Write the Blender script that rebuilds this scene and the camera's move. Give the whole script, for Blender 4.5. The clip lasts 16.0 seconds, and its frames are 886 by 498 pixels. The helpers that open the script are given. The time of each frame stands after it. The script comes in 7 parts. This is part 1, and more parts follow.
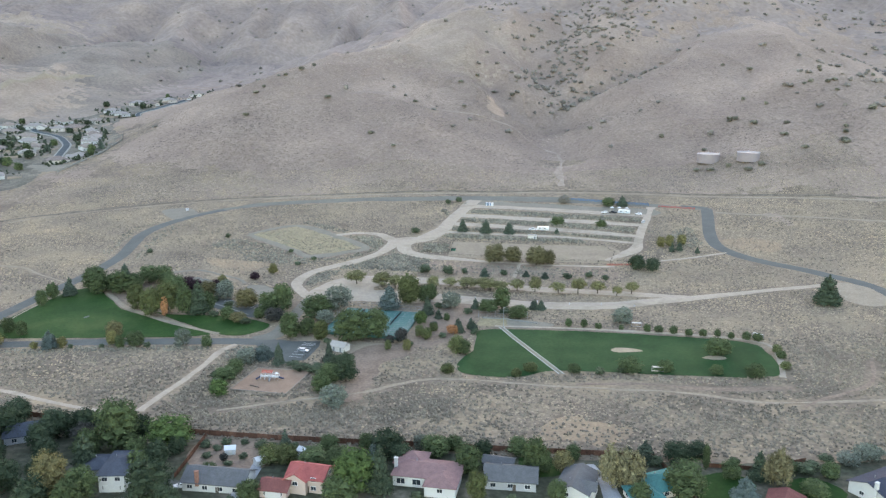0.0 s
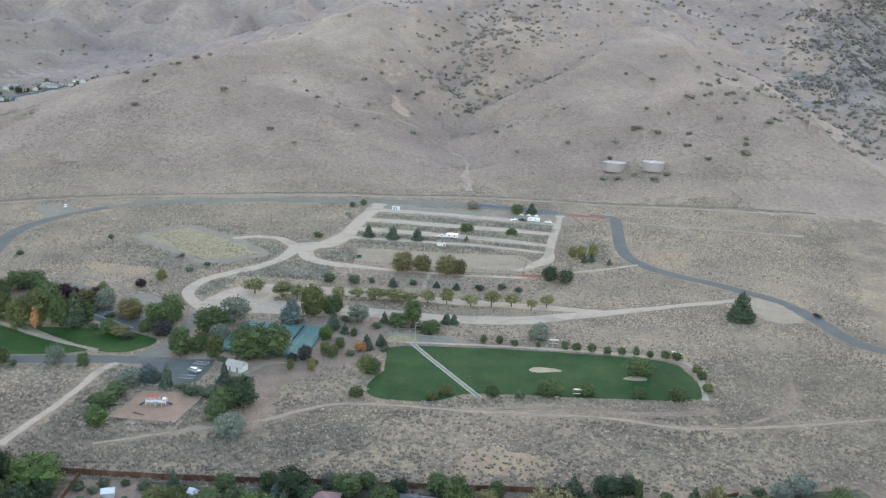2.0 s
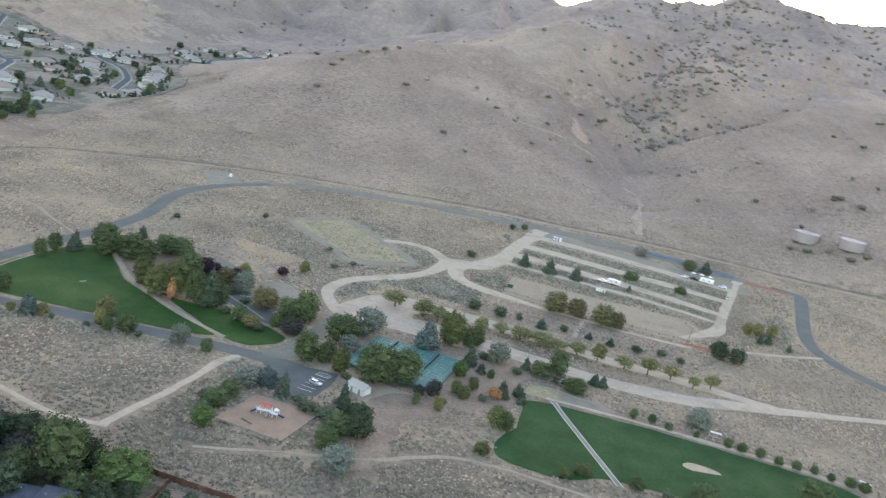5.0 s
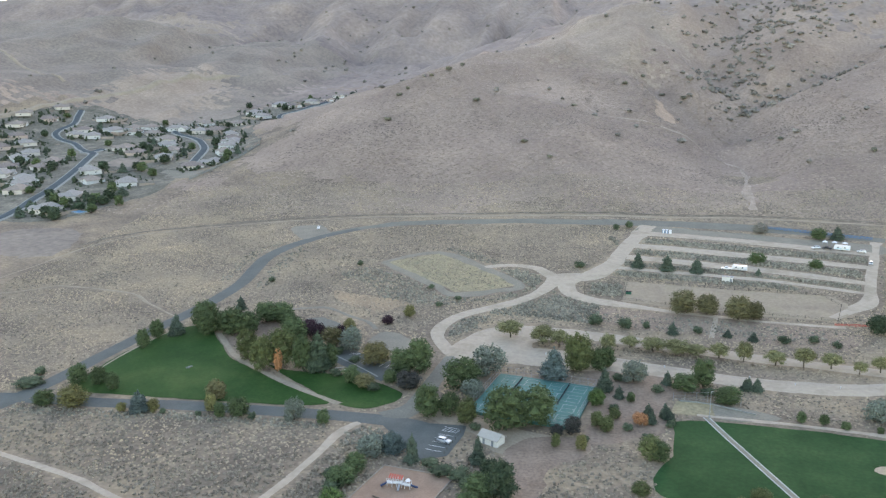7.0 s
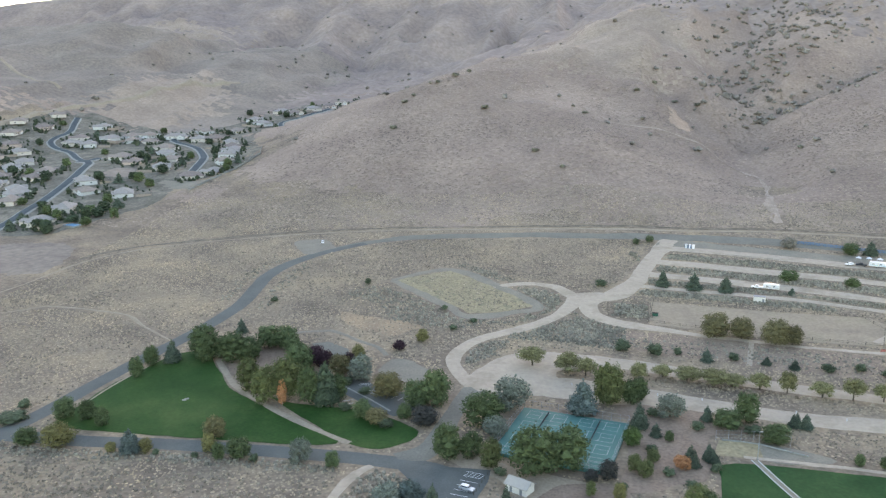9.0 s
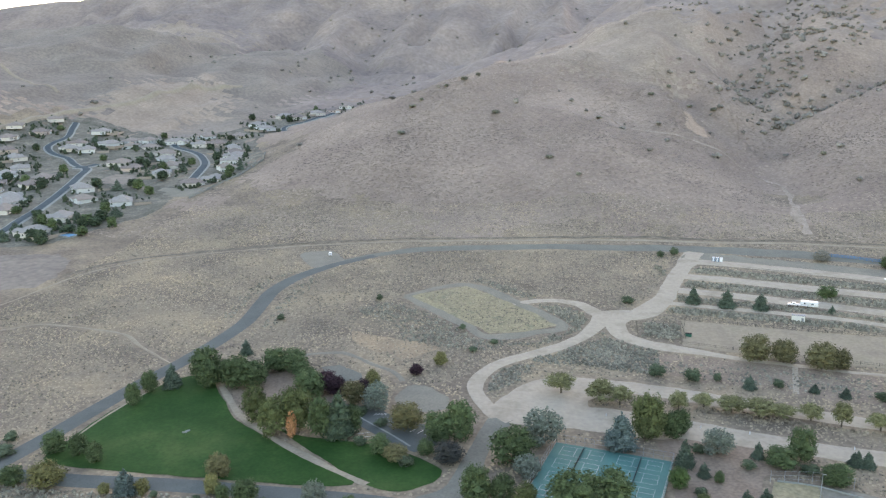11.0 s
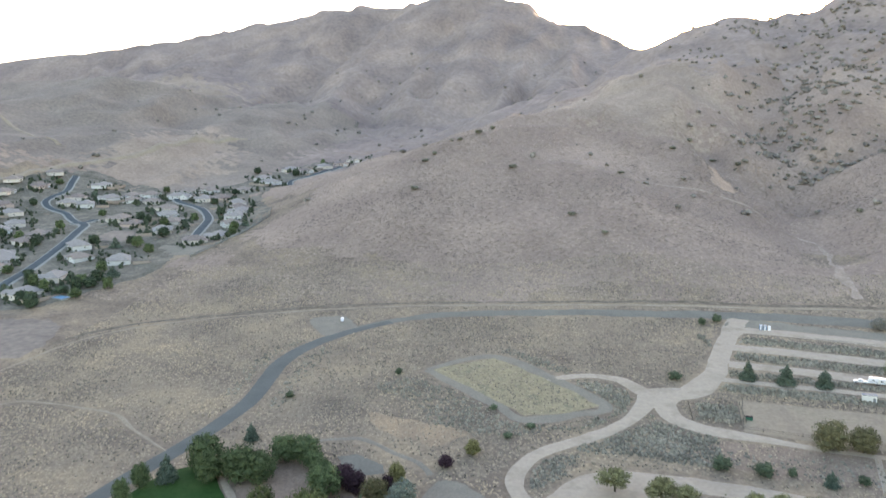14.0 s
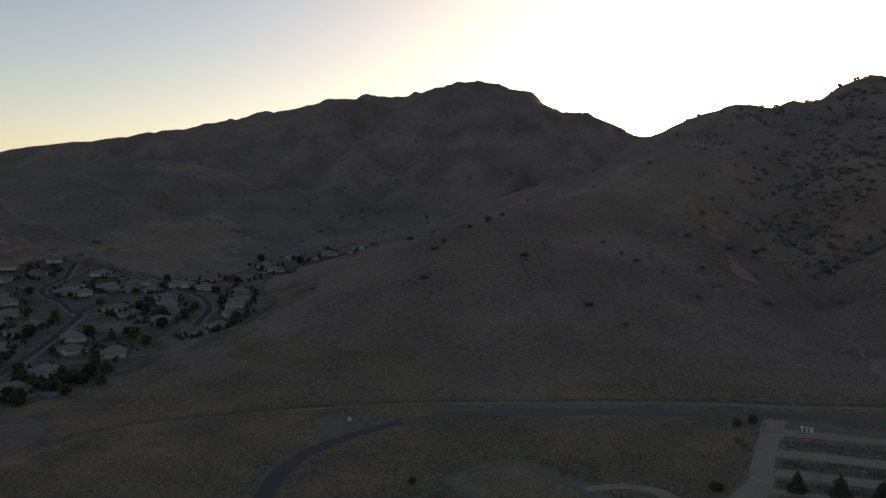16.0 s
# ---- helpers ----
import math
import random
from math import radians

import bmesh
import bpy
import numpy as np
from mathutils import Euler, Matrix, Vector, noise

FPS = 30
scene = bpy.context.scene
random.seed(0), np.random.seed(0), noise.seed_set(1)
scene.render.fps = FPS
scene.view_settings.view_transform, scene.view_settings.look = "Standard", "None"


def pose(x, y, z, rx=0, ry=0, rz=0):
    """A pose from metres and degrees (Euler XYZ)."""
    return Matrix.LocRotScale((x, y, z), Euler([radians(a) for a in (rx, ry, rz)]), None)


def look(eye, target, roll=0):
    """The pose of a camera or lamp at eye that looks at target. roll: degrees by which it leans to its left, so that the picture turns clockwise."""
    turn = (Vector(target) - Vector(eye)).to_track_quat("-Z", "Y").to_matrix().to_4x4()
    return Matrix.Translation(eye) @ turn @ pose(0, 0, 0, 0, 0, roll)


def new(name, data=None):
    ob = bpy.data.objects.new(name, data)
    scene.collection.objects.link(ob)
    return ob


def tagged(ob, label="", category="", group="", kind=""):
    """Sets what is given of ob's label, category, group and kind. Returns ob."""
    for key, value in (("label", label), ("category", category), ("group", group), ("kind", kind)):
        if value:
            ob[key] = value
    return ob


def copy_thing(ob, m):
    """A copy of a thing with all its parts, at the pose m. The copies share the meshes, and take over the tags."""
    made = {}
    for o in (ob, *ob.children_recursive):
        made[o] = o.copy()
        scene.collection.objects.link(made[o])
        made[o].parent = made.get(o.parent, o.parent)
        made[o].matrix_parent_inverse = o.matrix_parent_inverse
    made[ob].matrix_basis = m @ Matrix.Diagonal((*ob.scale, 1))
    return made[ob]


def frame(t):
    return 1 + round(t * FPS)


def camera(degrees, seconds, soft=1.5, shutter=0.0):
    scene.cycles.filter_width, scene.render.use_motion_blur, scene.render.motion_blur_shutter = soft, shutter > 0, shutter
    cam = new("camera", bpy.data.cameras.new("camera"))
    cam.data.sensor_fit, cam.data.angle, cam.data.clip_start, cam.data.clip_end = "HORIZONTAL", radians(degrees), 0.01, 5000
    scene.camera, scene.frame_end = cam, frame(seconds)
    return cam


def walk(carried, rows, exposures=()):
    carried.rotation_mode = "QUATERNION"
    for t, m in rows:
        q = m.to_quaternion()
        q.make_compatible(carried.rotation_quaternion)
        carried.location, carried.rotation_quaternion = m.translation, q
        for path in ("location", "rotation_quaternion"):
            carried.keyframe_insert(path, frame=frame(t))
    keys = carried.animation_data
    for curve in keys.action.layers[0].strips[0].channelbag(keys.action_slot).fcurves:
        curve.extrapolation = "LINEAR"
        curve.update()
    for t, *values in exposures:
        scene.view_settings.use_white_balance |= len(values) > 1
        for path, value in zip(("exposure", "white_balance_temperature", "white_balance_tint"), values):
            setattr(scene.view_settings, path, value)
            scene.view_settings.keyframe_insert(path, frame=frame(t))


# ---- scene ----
from mathutils.geometry import delaunay_2d_cdt

# ---------- camera ----------
cam = camera(55.84, 16.0, soft=1.3, shutter=0.25)
# seconds, place, yaw, pitch, roll
PATH = [
    (0, 0.00, -0.00, 124.00, -0.01, -13.06, 0.29),
    (0.5, -1.63, 6.51, 123.84, -0.09, -13.05, 0.30),
    (1, -3.24, 13.06, 123.68, -0.18, -13.04, 0.32),
    (1.2, -3.85, 15.70, 123.62, -0.21, -13.06, 0.35),
    (1.5, -4.73, 19.65, 123.54, -2.49, -13.02, 6.20),
    (1.7, -5.27, 22.28, 123.50, -5.62, -13.01, 5.46),
    (2, -6.02, 26.18, 123.44, -7.38, -12.97, 3.02),
    (2.2, -6.46, 28.76, 123.42, -8.14, -12.96, 1.05),
    (2.5, -7.04, 32.56, 123.39, -8.84, -12.97, 0.56),
    (3, -7.77, 38.82, 123.37, -8.82, -13.02, 0.55),
    (3.5, -8.31, 45.09, 123.39, -8.74, -13.11, 0.51),
    (4, -8.84, 51.37, 123.42, -8.66, -13.21, 0.51),
    (4.3, -9.24, 55.13, 123.43, -8.64, -13.25, 0.56),
    (4.5, -9.56, 57.62, 123.42, -7.04, -13.31, 4.37),
    (4.7, -9.94, 60.09, 123.41, 0.13, -13.45, 6.04),
    (5, -10.61, 63.79, 123.37, 2.94, -13.35, 11.78),
    (5.2, -11.10, 66.26, 123.35, 4.29, -13.34, 12.90),
    (5.6, -12.52, 71.33, 123.38, 6.50, -13.30, 12.00),
    (6, -13.94, 76.40, 123.42, 8.30, -13.25, 7.00),
    (6.4, -15.36, 81.48, 123.45, 9.35, -13.20, 2.20),
    (6.8, -16.78, 86.55, 123.49, 9.62, -13.17, 0.40),
    (7.3, -18.55, 92.89, 123.53, 9.66, -13.11, -0.08),
    (7.5, -19.57, 95.43, 123.56, 9.65, -13.06, -0.06),
    (8, -22.33, 101.76, 123.63, 9.64, -12.97, -0.04),
    (8.5, -25.26, 108.04, 123.69, 9.64, -12.85, -0.00),
    (9, -28.25, 114.25, 123.72, 9.66, -12.77, 0.01),
    (11.5, -43.22, 143.87, 123.46, 9.70, -12.51, 0.05),
    (12, -46.12, 149.77, 123.39, 9.72, -12.50, 0.09),
    (12.5, -49.01, 155.67, 123.32, 9.74, -12.50, 0.09),
    (13, -51.86, 161.56, 123.26, 9.77, -12.51, 0.10),
    (13.5, -54.69, 167.47, 123.23, 9.79, -12.53, 0.13),
    (13.7, -55.81, 169.86, 123.23, 9.79, -11.85, 0.13),
    (14, -57.50, 173.44, 123.22, 9.80, -9.03, 0.12),
    (14.5, -60.26, 179.47, 123.30, 9.81, -3.89, 0.15),
    (14.7, -61.36, 181.87, 123.36, 9.82, -2.20, 0.15),
    (15, -63.00, 185.47, 123.46, 9.84, -1.36, 0.14),
    (15.5, -65.74, 191.50, 123.70, 9.88, -1.34, 0.13),
    (16, -68.45, 197.54, 123.96, 9.92, -3.21, 0.11),
]
EXPOSURE = [(0.0, 3.5, 7800, 19.5), (2.0, 3.44, 7800, 19.5), (3.0, 3.4, 7800, 19.5), (13.6, 3.38, 7800, 19.5), (14.2, 3.29, 7850, 20.5), (14.5, 2.98, 7900, 21.5), (15.0, 2.12, 7900, 22.5), (15.5, 0.96, 7800, 22.5), (16.0, -0.08, 7500, 22.5)]
walk(cam, [(t, pose(x, y, z, 90 + pitch, 0, yaw) @ pose(0, 0, 0, 0, 0, roll)) for t, x, y, z, yaw, pitch, roll in PATH], EXPOSURE)

# ---------- sky and sun: the sun stands just behind the western ridge ----------
SUN_AZIMUTH, SUN_HEIGHT = radians(11.0), radians(7.8)
world = bpy.data.worlds.new("world")
scene.world = world
world.use_nodes = True
sky = world.node_tree.nodes.new("ShaderNodeTexSky")
sky.sky_type = "NISHITA"
sky.sun_disc = False
sky.sun_elevation, sky.sun_rotation = SUN_HEIGHT, SUN_AZIMUTH
sky.altitude, sky.air_density, sky.dust_density, sky.ozone_density = 1400, 1.0, 2.2, 1.0
world.node_tree.links.new(sky.outputs[0], world.node_tree.nodes["Background"].inputs[0])
world.node_tree.nodes["Background"].inputs[1].default_value = 0.15
sun_data = bpy.data.lights.new("sun", "SUN")
sun_data.energy, sun_data.angle, sun_data.color = 2.5, radians(0.5), (1.0, 0.78, 0.55)
sun = new("sun", sun_data)
sun_way = Vector((math.sin(SUN_AZIMUTH) * math.cos(SUN_HEIGHT), math.cos(SUN_AZIMUTH) * math.cos(SUN_HEIGHT), math.sin(SUN_HEIGHT)))
sun.matrix_world = look(sun_way * 3000, (0, 0, 0))

# ---------- the lie of the land ----------
def run(y, knots):
    return np.interp(y, [k[0] for k in knots], [k[1] for k in knots])


def soft_max(a, b, k):
    h = np.clip(0.5 + 0.5 * (a - b) / k, 0, 1)
    return b + (a - b) * h + k * h * (1 - h)


def lattice(ix, iy, seed):
    n = (ix * 374761393 + iy * 668265263 + seed * 974711) & 0xFFFFFFFF
    n = ((n ^ (n >> 13)) * 1274126177) & 0xFFFFFFFF
    return ((n ^ (n >> 16)) & 0xFFFF) / 65535.0


def value_noise(x, y, size, seed):
    u, v = np.asarray(x) / size, np.asarray(y) / size
    iu, iv = np.floor(u).astype(np.int64), np.floor(v).astype(np.int64)
    a, b = u - iu, v - iv
    a, b = a * a * (3 - 2 * a), b * b * (3 - 2 * b)
    low = lattice(iu, iv, seed) * (1 - a) + lattice(iu + 1, iv, seed) * a
    top = lattice(iu, iv + 1, seed) * (1 - a) + lattice(iu + 1, iv + 1, seed) * a
    return (low * (1 - b) + top * b) * 2 - 1


FAN = [(-600, -8), (250, 1), (350, 2), (420, 4), (470, 6), (550, 12), (620, 15), (660, 19), (720, 24), (800, 31),
       (960, 40), (1100, 52), (1300, 78), (1600, 105), (2000, 150), (3500, 220)]

# each ridge: steepness of its flanks, roundness of its crest, crest line
RIDGES = [
    (0.37, 22, [(-330, 730, 14), (-250, 840, 42), (-193, 921, 74), (-158, 965, 104), (-126, 1070, 126), (-40, 1100, 132), (19, 1150, 152)]),
    (0.40, 30, [(-15, 745, 40), (-25, 830, 66), (-70, 920, 84), (-110, 1010, 112)]),
    (0.44, 30, [(19, 1150, 152), (60, 1300, 196), (80, 1480, 228), (165, 1564, 274), (255, 1590, 272), (300, 1510, 296), (335, 1512, 304), (395, 1530, 297), (431, 1540, 290), (520, 1575, 292), (620, 1600, 302)]),
    (0.36, 28, [(190, 800, 46), (245, 910, 84), (316, 1101, 142), (350, 1300, 205), (300, 1510, 290)]),
    (0.36, 32, [(350, 640, 40), (383, 755, 80), (395, 900, 110), (400, 1080, 150), (350, 1300, 205)]),
    (0.40, 40, [(520, 620, 40), (560, 760, 70), (640, 1000, 120), (800, 1500, 300)]),
    (0.50, 30, [(46, 2080, 258), (-10, 2300, 298), (-120, 2330, 352), (-280, 2330, 410), (-360, 2320, 431), (-420, 2325, 428), (-500, 2330, 408), (-640, 2350, 407), (-900, 2350, 365), (-1200, 2200, 300), (-1700, 2100, 230)]),
    (0.36, 24, [(-640, 1000, 36), (-613, 1084, 52), (-594, 1187, 76), (-551, 1340, 85), (-544, 1515, 122), (-511, 1631, 142)]),
    (0.50, 20, [(-511, 1631, 142), (-560, 2000, 240), (-640, 2350, 400)]),
    (0.30, 34, [(-960, 1010, 100), (-854, 1145, 130), (-856, 1270, 148), (-844, 1375, 168), (-836, 1440, 179), (-761, 1506, 177), (-725, 1524, 155), (-683, 1631, 164), (-634, 1630, 141)]),
    (0.30, 34, [(-1500, 1300, 130), (-1150, 1400, 165), (-836, 1440, 176)]),
    (0.30, 40, [(-1000, 2300, 330), (-900, 1920, 215)]),
    (0.60, 14, [(-360, 2320, 428), (-310, 2050, 300), (-330, 1750, 160)]),
    (0.60, 14, [(-250, 2330, 405), (-215, 2060, 290), (-235, 1760, 165)]),
    (0.60, 14, [(-120, 2330, 352), (-95, 2020, 262), (-140, 1700, 168)]),
    (0.60, 14, [(-10, 2300, 298), (0, 2060, 235), (-40, 1850, 180)]),
    (0.60, 14, [(-480, 2330, 395), (-440, 2050, 265), (-420, 1800, 160)]),
    (0.50, 16, [(-760, 2350, 388), (-730, 2050, 255)]),
    (0.50, 18, [(-1150, 2230, 310), (-1080, 1950, 205)]),
    (0.55, 12, [(165, 1564, 276), (120, 1420, 220), (95, 1290, 170)]),
    (0.55, 12, [(255, 1590, 268), (235, 1430, 215), (205, 1270, 150)]),
    (0.50, 14, [(420, 1530, 288), (400, 1380, 236), (360, 1230, 180)]),
    (0.42, 16, [(-40, 1100, 131), (-10, 1010, 104), (15, 930, 74)]),
    (0.40, 16, [(-158, 965, 104), (-120, 890, 82), (-105, 800, 48)]),
    (0.40, 16, [(316, 1101, 142), (290, 1000, 112), (300, 880, 78)]),
]


GULLIES = [(110, 780, 95, 900, 10, 26), (95, 900, 60, 1015, 16, 26), (115, 930, 135, 1010, 24, 34), (135, 1010, 145, 1130, 24, 42), (145, 1130, 185, 1330, 26, 42), (185, 1330, 240, 1460, 18, 34),
           (135, 1000, 195, 1040, 26, 30), (195, 1040, 270, 1090, 26, 34), (270, 1090, 345, 1190, 20, 38), (-800, 1120, -650, 1330, 14, 60), (-650, 1330, -668, 1520, 28, 48), (-668, 1520, -660, 1720, 24, 42),
           (-660, 1780, -626, 2045, 34, 44), (-626, 2045, -560, 2271, 32, 42), (-445, 1578, -470, 1800, 26, 46), (-470, 1800, -400, 2100, 32, 42), (-270, 1720, -230, 2120, 26, 36), (-180, 1700, -150, 2100, 24, 34), (-375, 1800, -350, 2150, 24, 34),
           (500, 700, 560, 950, 14, 60), (700, 1000, 800, 1300, 45, 120), (40, 1960, -60, 1500, 14, 60)]


def height(x, y):
    x, y = np.asarray(x, float), np.asarray(y, float)
    z = run(y, FAN) + 0.035 * np.clip(x - 60, 0, 260) - 0.03 * np.clip(-60 - x, 0, 230)
    wx = x + 14 * value_noise(x, y, 130, 3) + 6 * value_noise(x, y, 48, 4)
    wy = y + 14 * value_noise(x, y, 130, 5) + 6 * value_noise(x, y, 48, 6)
    for steep, rounding, line in RIDGES:
        best = np.full(z.shape, -1e9)
        for (ax, ay, az), (bx, by, bz) in zip(line, line[1:]):
            dx, dy = bx - ax, by - ay
            s = np.clip(((wx - ax) * dx + (wy - ay) * dy) / (dx * dx + dy * dy), 0, 1)
            away = np.hypot(wx - ax - s * dx, wy - ay - s * dy)
            best = np.maximum(best, az + s * (bz - az) - steep * (np.sqrt(away * away + rounding * rounding) - rounding))
        z = soft_max(best, z, 14)
    cut = np.zeros(z.shape)
    for ax, ay, bx, by, deep, wide in GULLIES:
        dx, dy = bx - ax, by - ay
        s = np.clip(((wx - ax) * dx + (wy - ay) * dy) / (dx * dx + dy * dy), 0, 1)
        away = np.hypot(wx - ax - s * dx, wy - ay - s * dy)
        cut = np.maximum(cut, deep * np.exp(-(away / wide) ** 2))
    z = z - cut
    wild = np.clip((y - 640) / 200, 0, 1)
    big = np.clip((y - 850) / 500, 0, 1)
    gully = -np.abs(value_noise(wx, 0.45 * wy, 62, 7)) * 8 - np.abs(value_noise(wx, 0.5 * wy, 27, 8)) * 3.5
    z = z + wild * (gully * (0.3 + 1.5 * big) + 1.2 * value_noise(x, y, 14, 9) * big + 2 + 5.5 * big)
    z = z + np.clip((y - 1150) / 200, 0, 1) * (2.0 * value_noise(x, y, 38, 12) + 0.9 * value_noise(x, y, 17, 13))
    return z + 0.35 * value_noise(x, y, 60, 10) + 0.1 * value_noise(x, y, 17, 11)


# ---------- materials ----------
TONE = 0.62


def material(name, colours, size, rough=0.9, bump=0.0, bump_size=1.0, fine=None, vary="", spread=0.25, metal=0.0, cells=0.0, cell_depth=1.0, gloss=0.06, differ=0.3):
    """A surface of mottled colours: large patches of the given size, finer grain, and a bump. vary: 'object' or 'island'."""
    mat = bpy.data.materials.new(name)
    mat.use_nodes = True
    tree = mat.node_tree
    shader = tree.nodes["Principled BSDF"]
    shader.inputs["Roughness"].default_value = rough
    shader.inputs["Metallic"].default_value = metal
    shader.inputs["Specular IOR Level"].default_value = gloss
    coords = tree.nodes.new("ShaderNodeTexCoord")
    if vary:
        coords = tree.nodes.new("ShaderNodeNewGeometry")
        place = coords.outputs["Position"]
    else:
        place = coords.outputs["Object"]
    patches = tree.nodes.new("ShaderNodeTexNoise")
    patches.inputs["Scale"].default_value = 1 / size
    patches.inputs["Detail"].default_value = 6
    patches.inputs["Roughness"].default_value = 0.62
    tree.links.new(place, patches.inputs["Vector"])
    ramp = tree.nodes.new("ShaderNodeValToRGB")
    steps = len(colours)
    for n, colour in enumerate(colours):
        at = 0.34 + 0.32 * n / max(1, steps - 1)
        spot = ramp.color_ramp.elements[n] if n < 2 else ramp.color_ramp.elements.new(at)
        spot.position, spot.color = at, (*(TONE * c for c in colour), 1)
    tree.links.new(patches.outputs["Fac"], ramp.inputs["Fac"])
    colour_out = ramp.outputs["Color"]
    grain = tree.nodes.new("ShaderNodeTexNoise")
    grain.inputs["Scale"].default_value = 1 / (fine or size * 0.06)
    grain.inputs["Detail"].default_value = 4
    tree.links.new(place, grain.inputs["Vector"])
    span = tree.nodes.new("ShaderNodeMapRange")
    span.inputs["From Min"].default_value, span.inputs["From Max"].default_value = 0.3, 0.7
    span.inputs["To Min"].default_value, span.inputs["To Max"].default_value = 1 - spread, 1 + spread
    tree.links.new(grain.outputs["Fac"], span.inputs["Value"])
    mix = tree.nodes.new("ShaderNodeMix")
    mix.data_type, mix.blend_type = "RGBA", "MULTIPLY"
    mix.inputs["Factor"].default_value = 1
    tree.links.new(colour_out, mix.inputs["A"])
    tree.links.new(span.outputs["Result"], mix.inputs["B"])
    colour_out = mix.outputs["Result"]
    if cells:
        # close-set clumps of dry growth with bare soil between, darkened by shade painted into the gaps
        clump = tree.nodes.new("ShaderNodeTexVoronoi")
        clump.inputs["Scale"].default_value = 1 / cells
        clump.inputs["Randomness"].default_value = 1
        tree.links.new(place, clump.inputs["Vector"])
        gap = tree.nodes.new("ShaderNodeMapRange")
        gap.inputs["From Min"].default_value, gap.inputs["From Max"].default_value = 0.15, 0.75
        gap.inputs["To Min"].default_value, gap.inputs["To Max"].default_value = 1 + 0.16 * cell_depth, 1 - 0.28 * cell_depth
        tree.links.new(clump.outputs["Distance"], gap.inputs["Value"])
        tuft = tree.nodes.new("ShaderNodeMix")
        tuft.data_type, tuft.blend_type = "RGBA", "MULTIPLY"
        tuft.inputs["Factor"].default_value = 1
        tree.links.new(colour_out, tuft.inputs["A"])
        tree.links.new(gap.outputs["Result"], tuft.inputs["B"])
        colour_out = tuft.outputs["Result"]
    if vary:
        chance = coords.outputs["Random Per Island"]
        if vary in ("object", "both"):
            chance = tree.nodes.new("ShaderNodeObjectInfo").outputs["Random"]
        if vary == "both":
            blend = tree.nodes.new("ShaderNodeMath")
            blend.operation = "MULTIPLY_ADD"
            blend.inputs[1].default_value = 0.5
            half = tree.nodes.new("ShaderNodeMath")
            half.operation = "MULTIPLY"
            half.inputs[1].default_value = 0.5
            tree.links.new(coords.outputs["Random Per Island"], half.inputs[0])
            tree.links.new(chance, blend.inputs[0])
            tree.links.new(half.outputs[0], blend.inputs[2])
            chance = blend.outputs[0]
        hue = tree.nodes.new("ShaderNodeHueSaturation")
        shift = tree.nodes.new("ShaderNodeMapRange")
        shift.inputs["To Min"].default_value, shift.inputs["To Max"].default_value = 1 - differ, 1 + differ
        tree.links.new(chance, shift.inputs["Value"])
        tree.links.new(shift.outputs["Result"], hue.inputs["Value"])
        tree.links.new(colour_out, hue.inputs["Color"])
        colour_out = hue.outputs["Color"]
    tree.links.new(colour_out, shader.inputs["Base Color"])
    if bump:
        relief = tree.nodes.new("ShaderNodeTexNoise")
        relief.inputs["Scale"].default_value = 1 / bump_size
        relief.inputs["Detail"].default_value = 5
        tree.links.new(place, relief.inputs["Vector"])
        lift = tree.nodes.new("ShaderNodeBump")
        lift.inputs["Distance"].default_value = bump
        lift.inputs["Strength"].default_value = 1
        tree.links.new(relief.outputs["Fac"], lift.inputs["Height"])
        tree.links.new(lift.outputs["Normal"], shader.inputs["Normal"])
    return mat


MAT_GROUND = material("dry_grassland", [(0.188, 0.148, 0.114), (0.265, 0.207, 0.152), (0.362, 0.276, 0.188)], 34, 0.95, 0.35, 2.5, 2.2, spread=0.2, cells=1.3, cell_depth=0.55, gloss=0.1)
MAT_HILL = material("hill_grass", [(0.285, 0.213, 0.174), (0.338, 0.256, 0.206), (0.40, 0.304, 0.24)], 95, 0.95, 0.7, 5.0, 3.5, spread=0.14, cells=2.4, cell_depth=0.45, gloss=0.1)
MAT_TAN = material("pale_grass_slope", [(0.30, 0.232, 0.184), (0.352, 0.275, 0.216), (0.41, 0.322, 0.25)], 70, 0.95, 0.7, 6.0, 4.0, spread=0.14, cells=2.6, cell_depth=0.4, gloss=0.1)
MAT_ROCK = material("mountain_slope", [(0.22, 0.177, 0.16), (0.288, 0.229, 0.2), (0.37, 0.292, 0.245)], 120, 0.95, 2.4, 20.0, 7.0, spread=0.16, gloss=0.1)
MAT_OLIVE = material("grey_olive_slope", [(0.218, 0.181, 0.152), (0.262, 0.216, 0.18), (0.315, 0.258, 0.212)], 80, 0.95, 0.9, 8.0, 4.5, spread=0.15, cells=3.0, cell_depth=0.35, gloss=0.1)
MAT_BRUSHY = material("brushy_canyon_slope", [(0.18, 0.158, 0.146), (0.225, 0.194, 0.176), (0.285, 0.24, 0.212)], 60, 0.95, 0.9, 8.0, 4.5, spread=0.2, cells=3.0, cell_depth=0.4, gloss=0.1)
MAT_WASH = material("gravel_wash", [(0.325, 0.258, 0.206), (0.43, 0.345, 0.275)], 9, 0.95, 0.3, 1.5, 1.5, spread=0.2)
MAT_ARENA = material("arena_sand", [(0.285, 0.228, 0.172), (0.345, 0.278, 0.205), (0.315, 0.262, 0.185)], 16, 0.95, 0.1, 0.8, 1.4, spread=0.14)
MAT_SLIP = material("bare_slip", [(0.36, 0.262, 0.198), (0.45, 0.328, 0.243)], 14, 0.95, 0.6, 3.0, 2.0, spread=0.18)
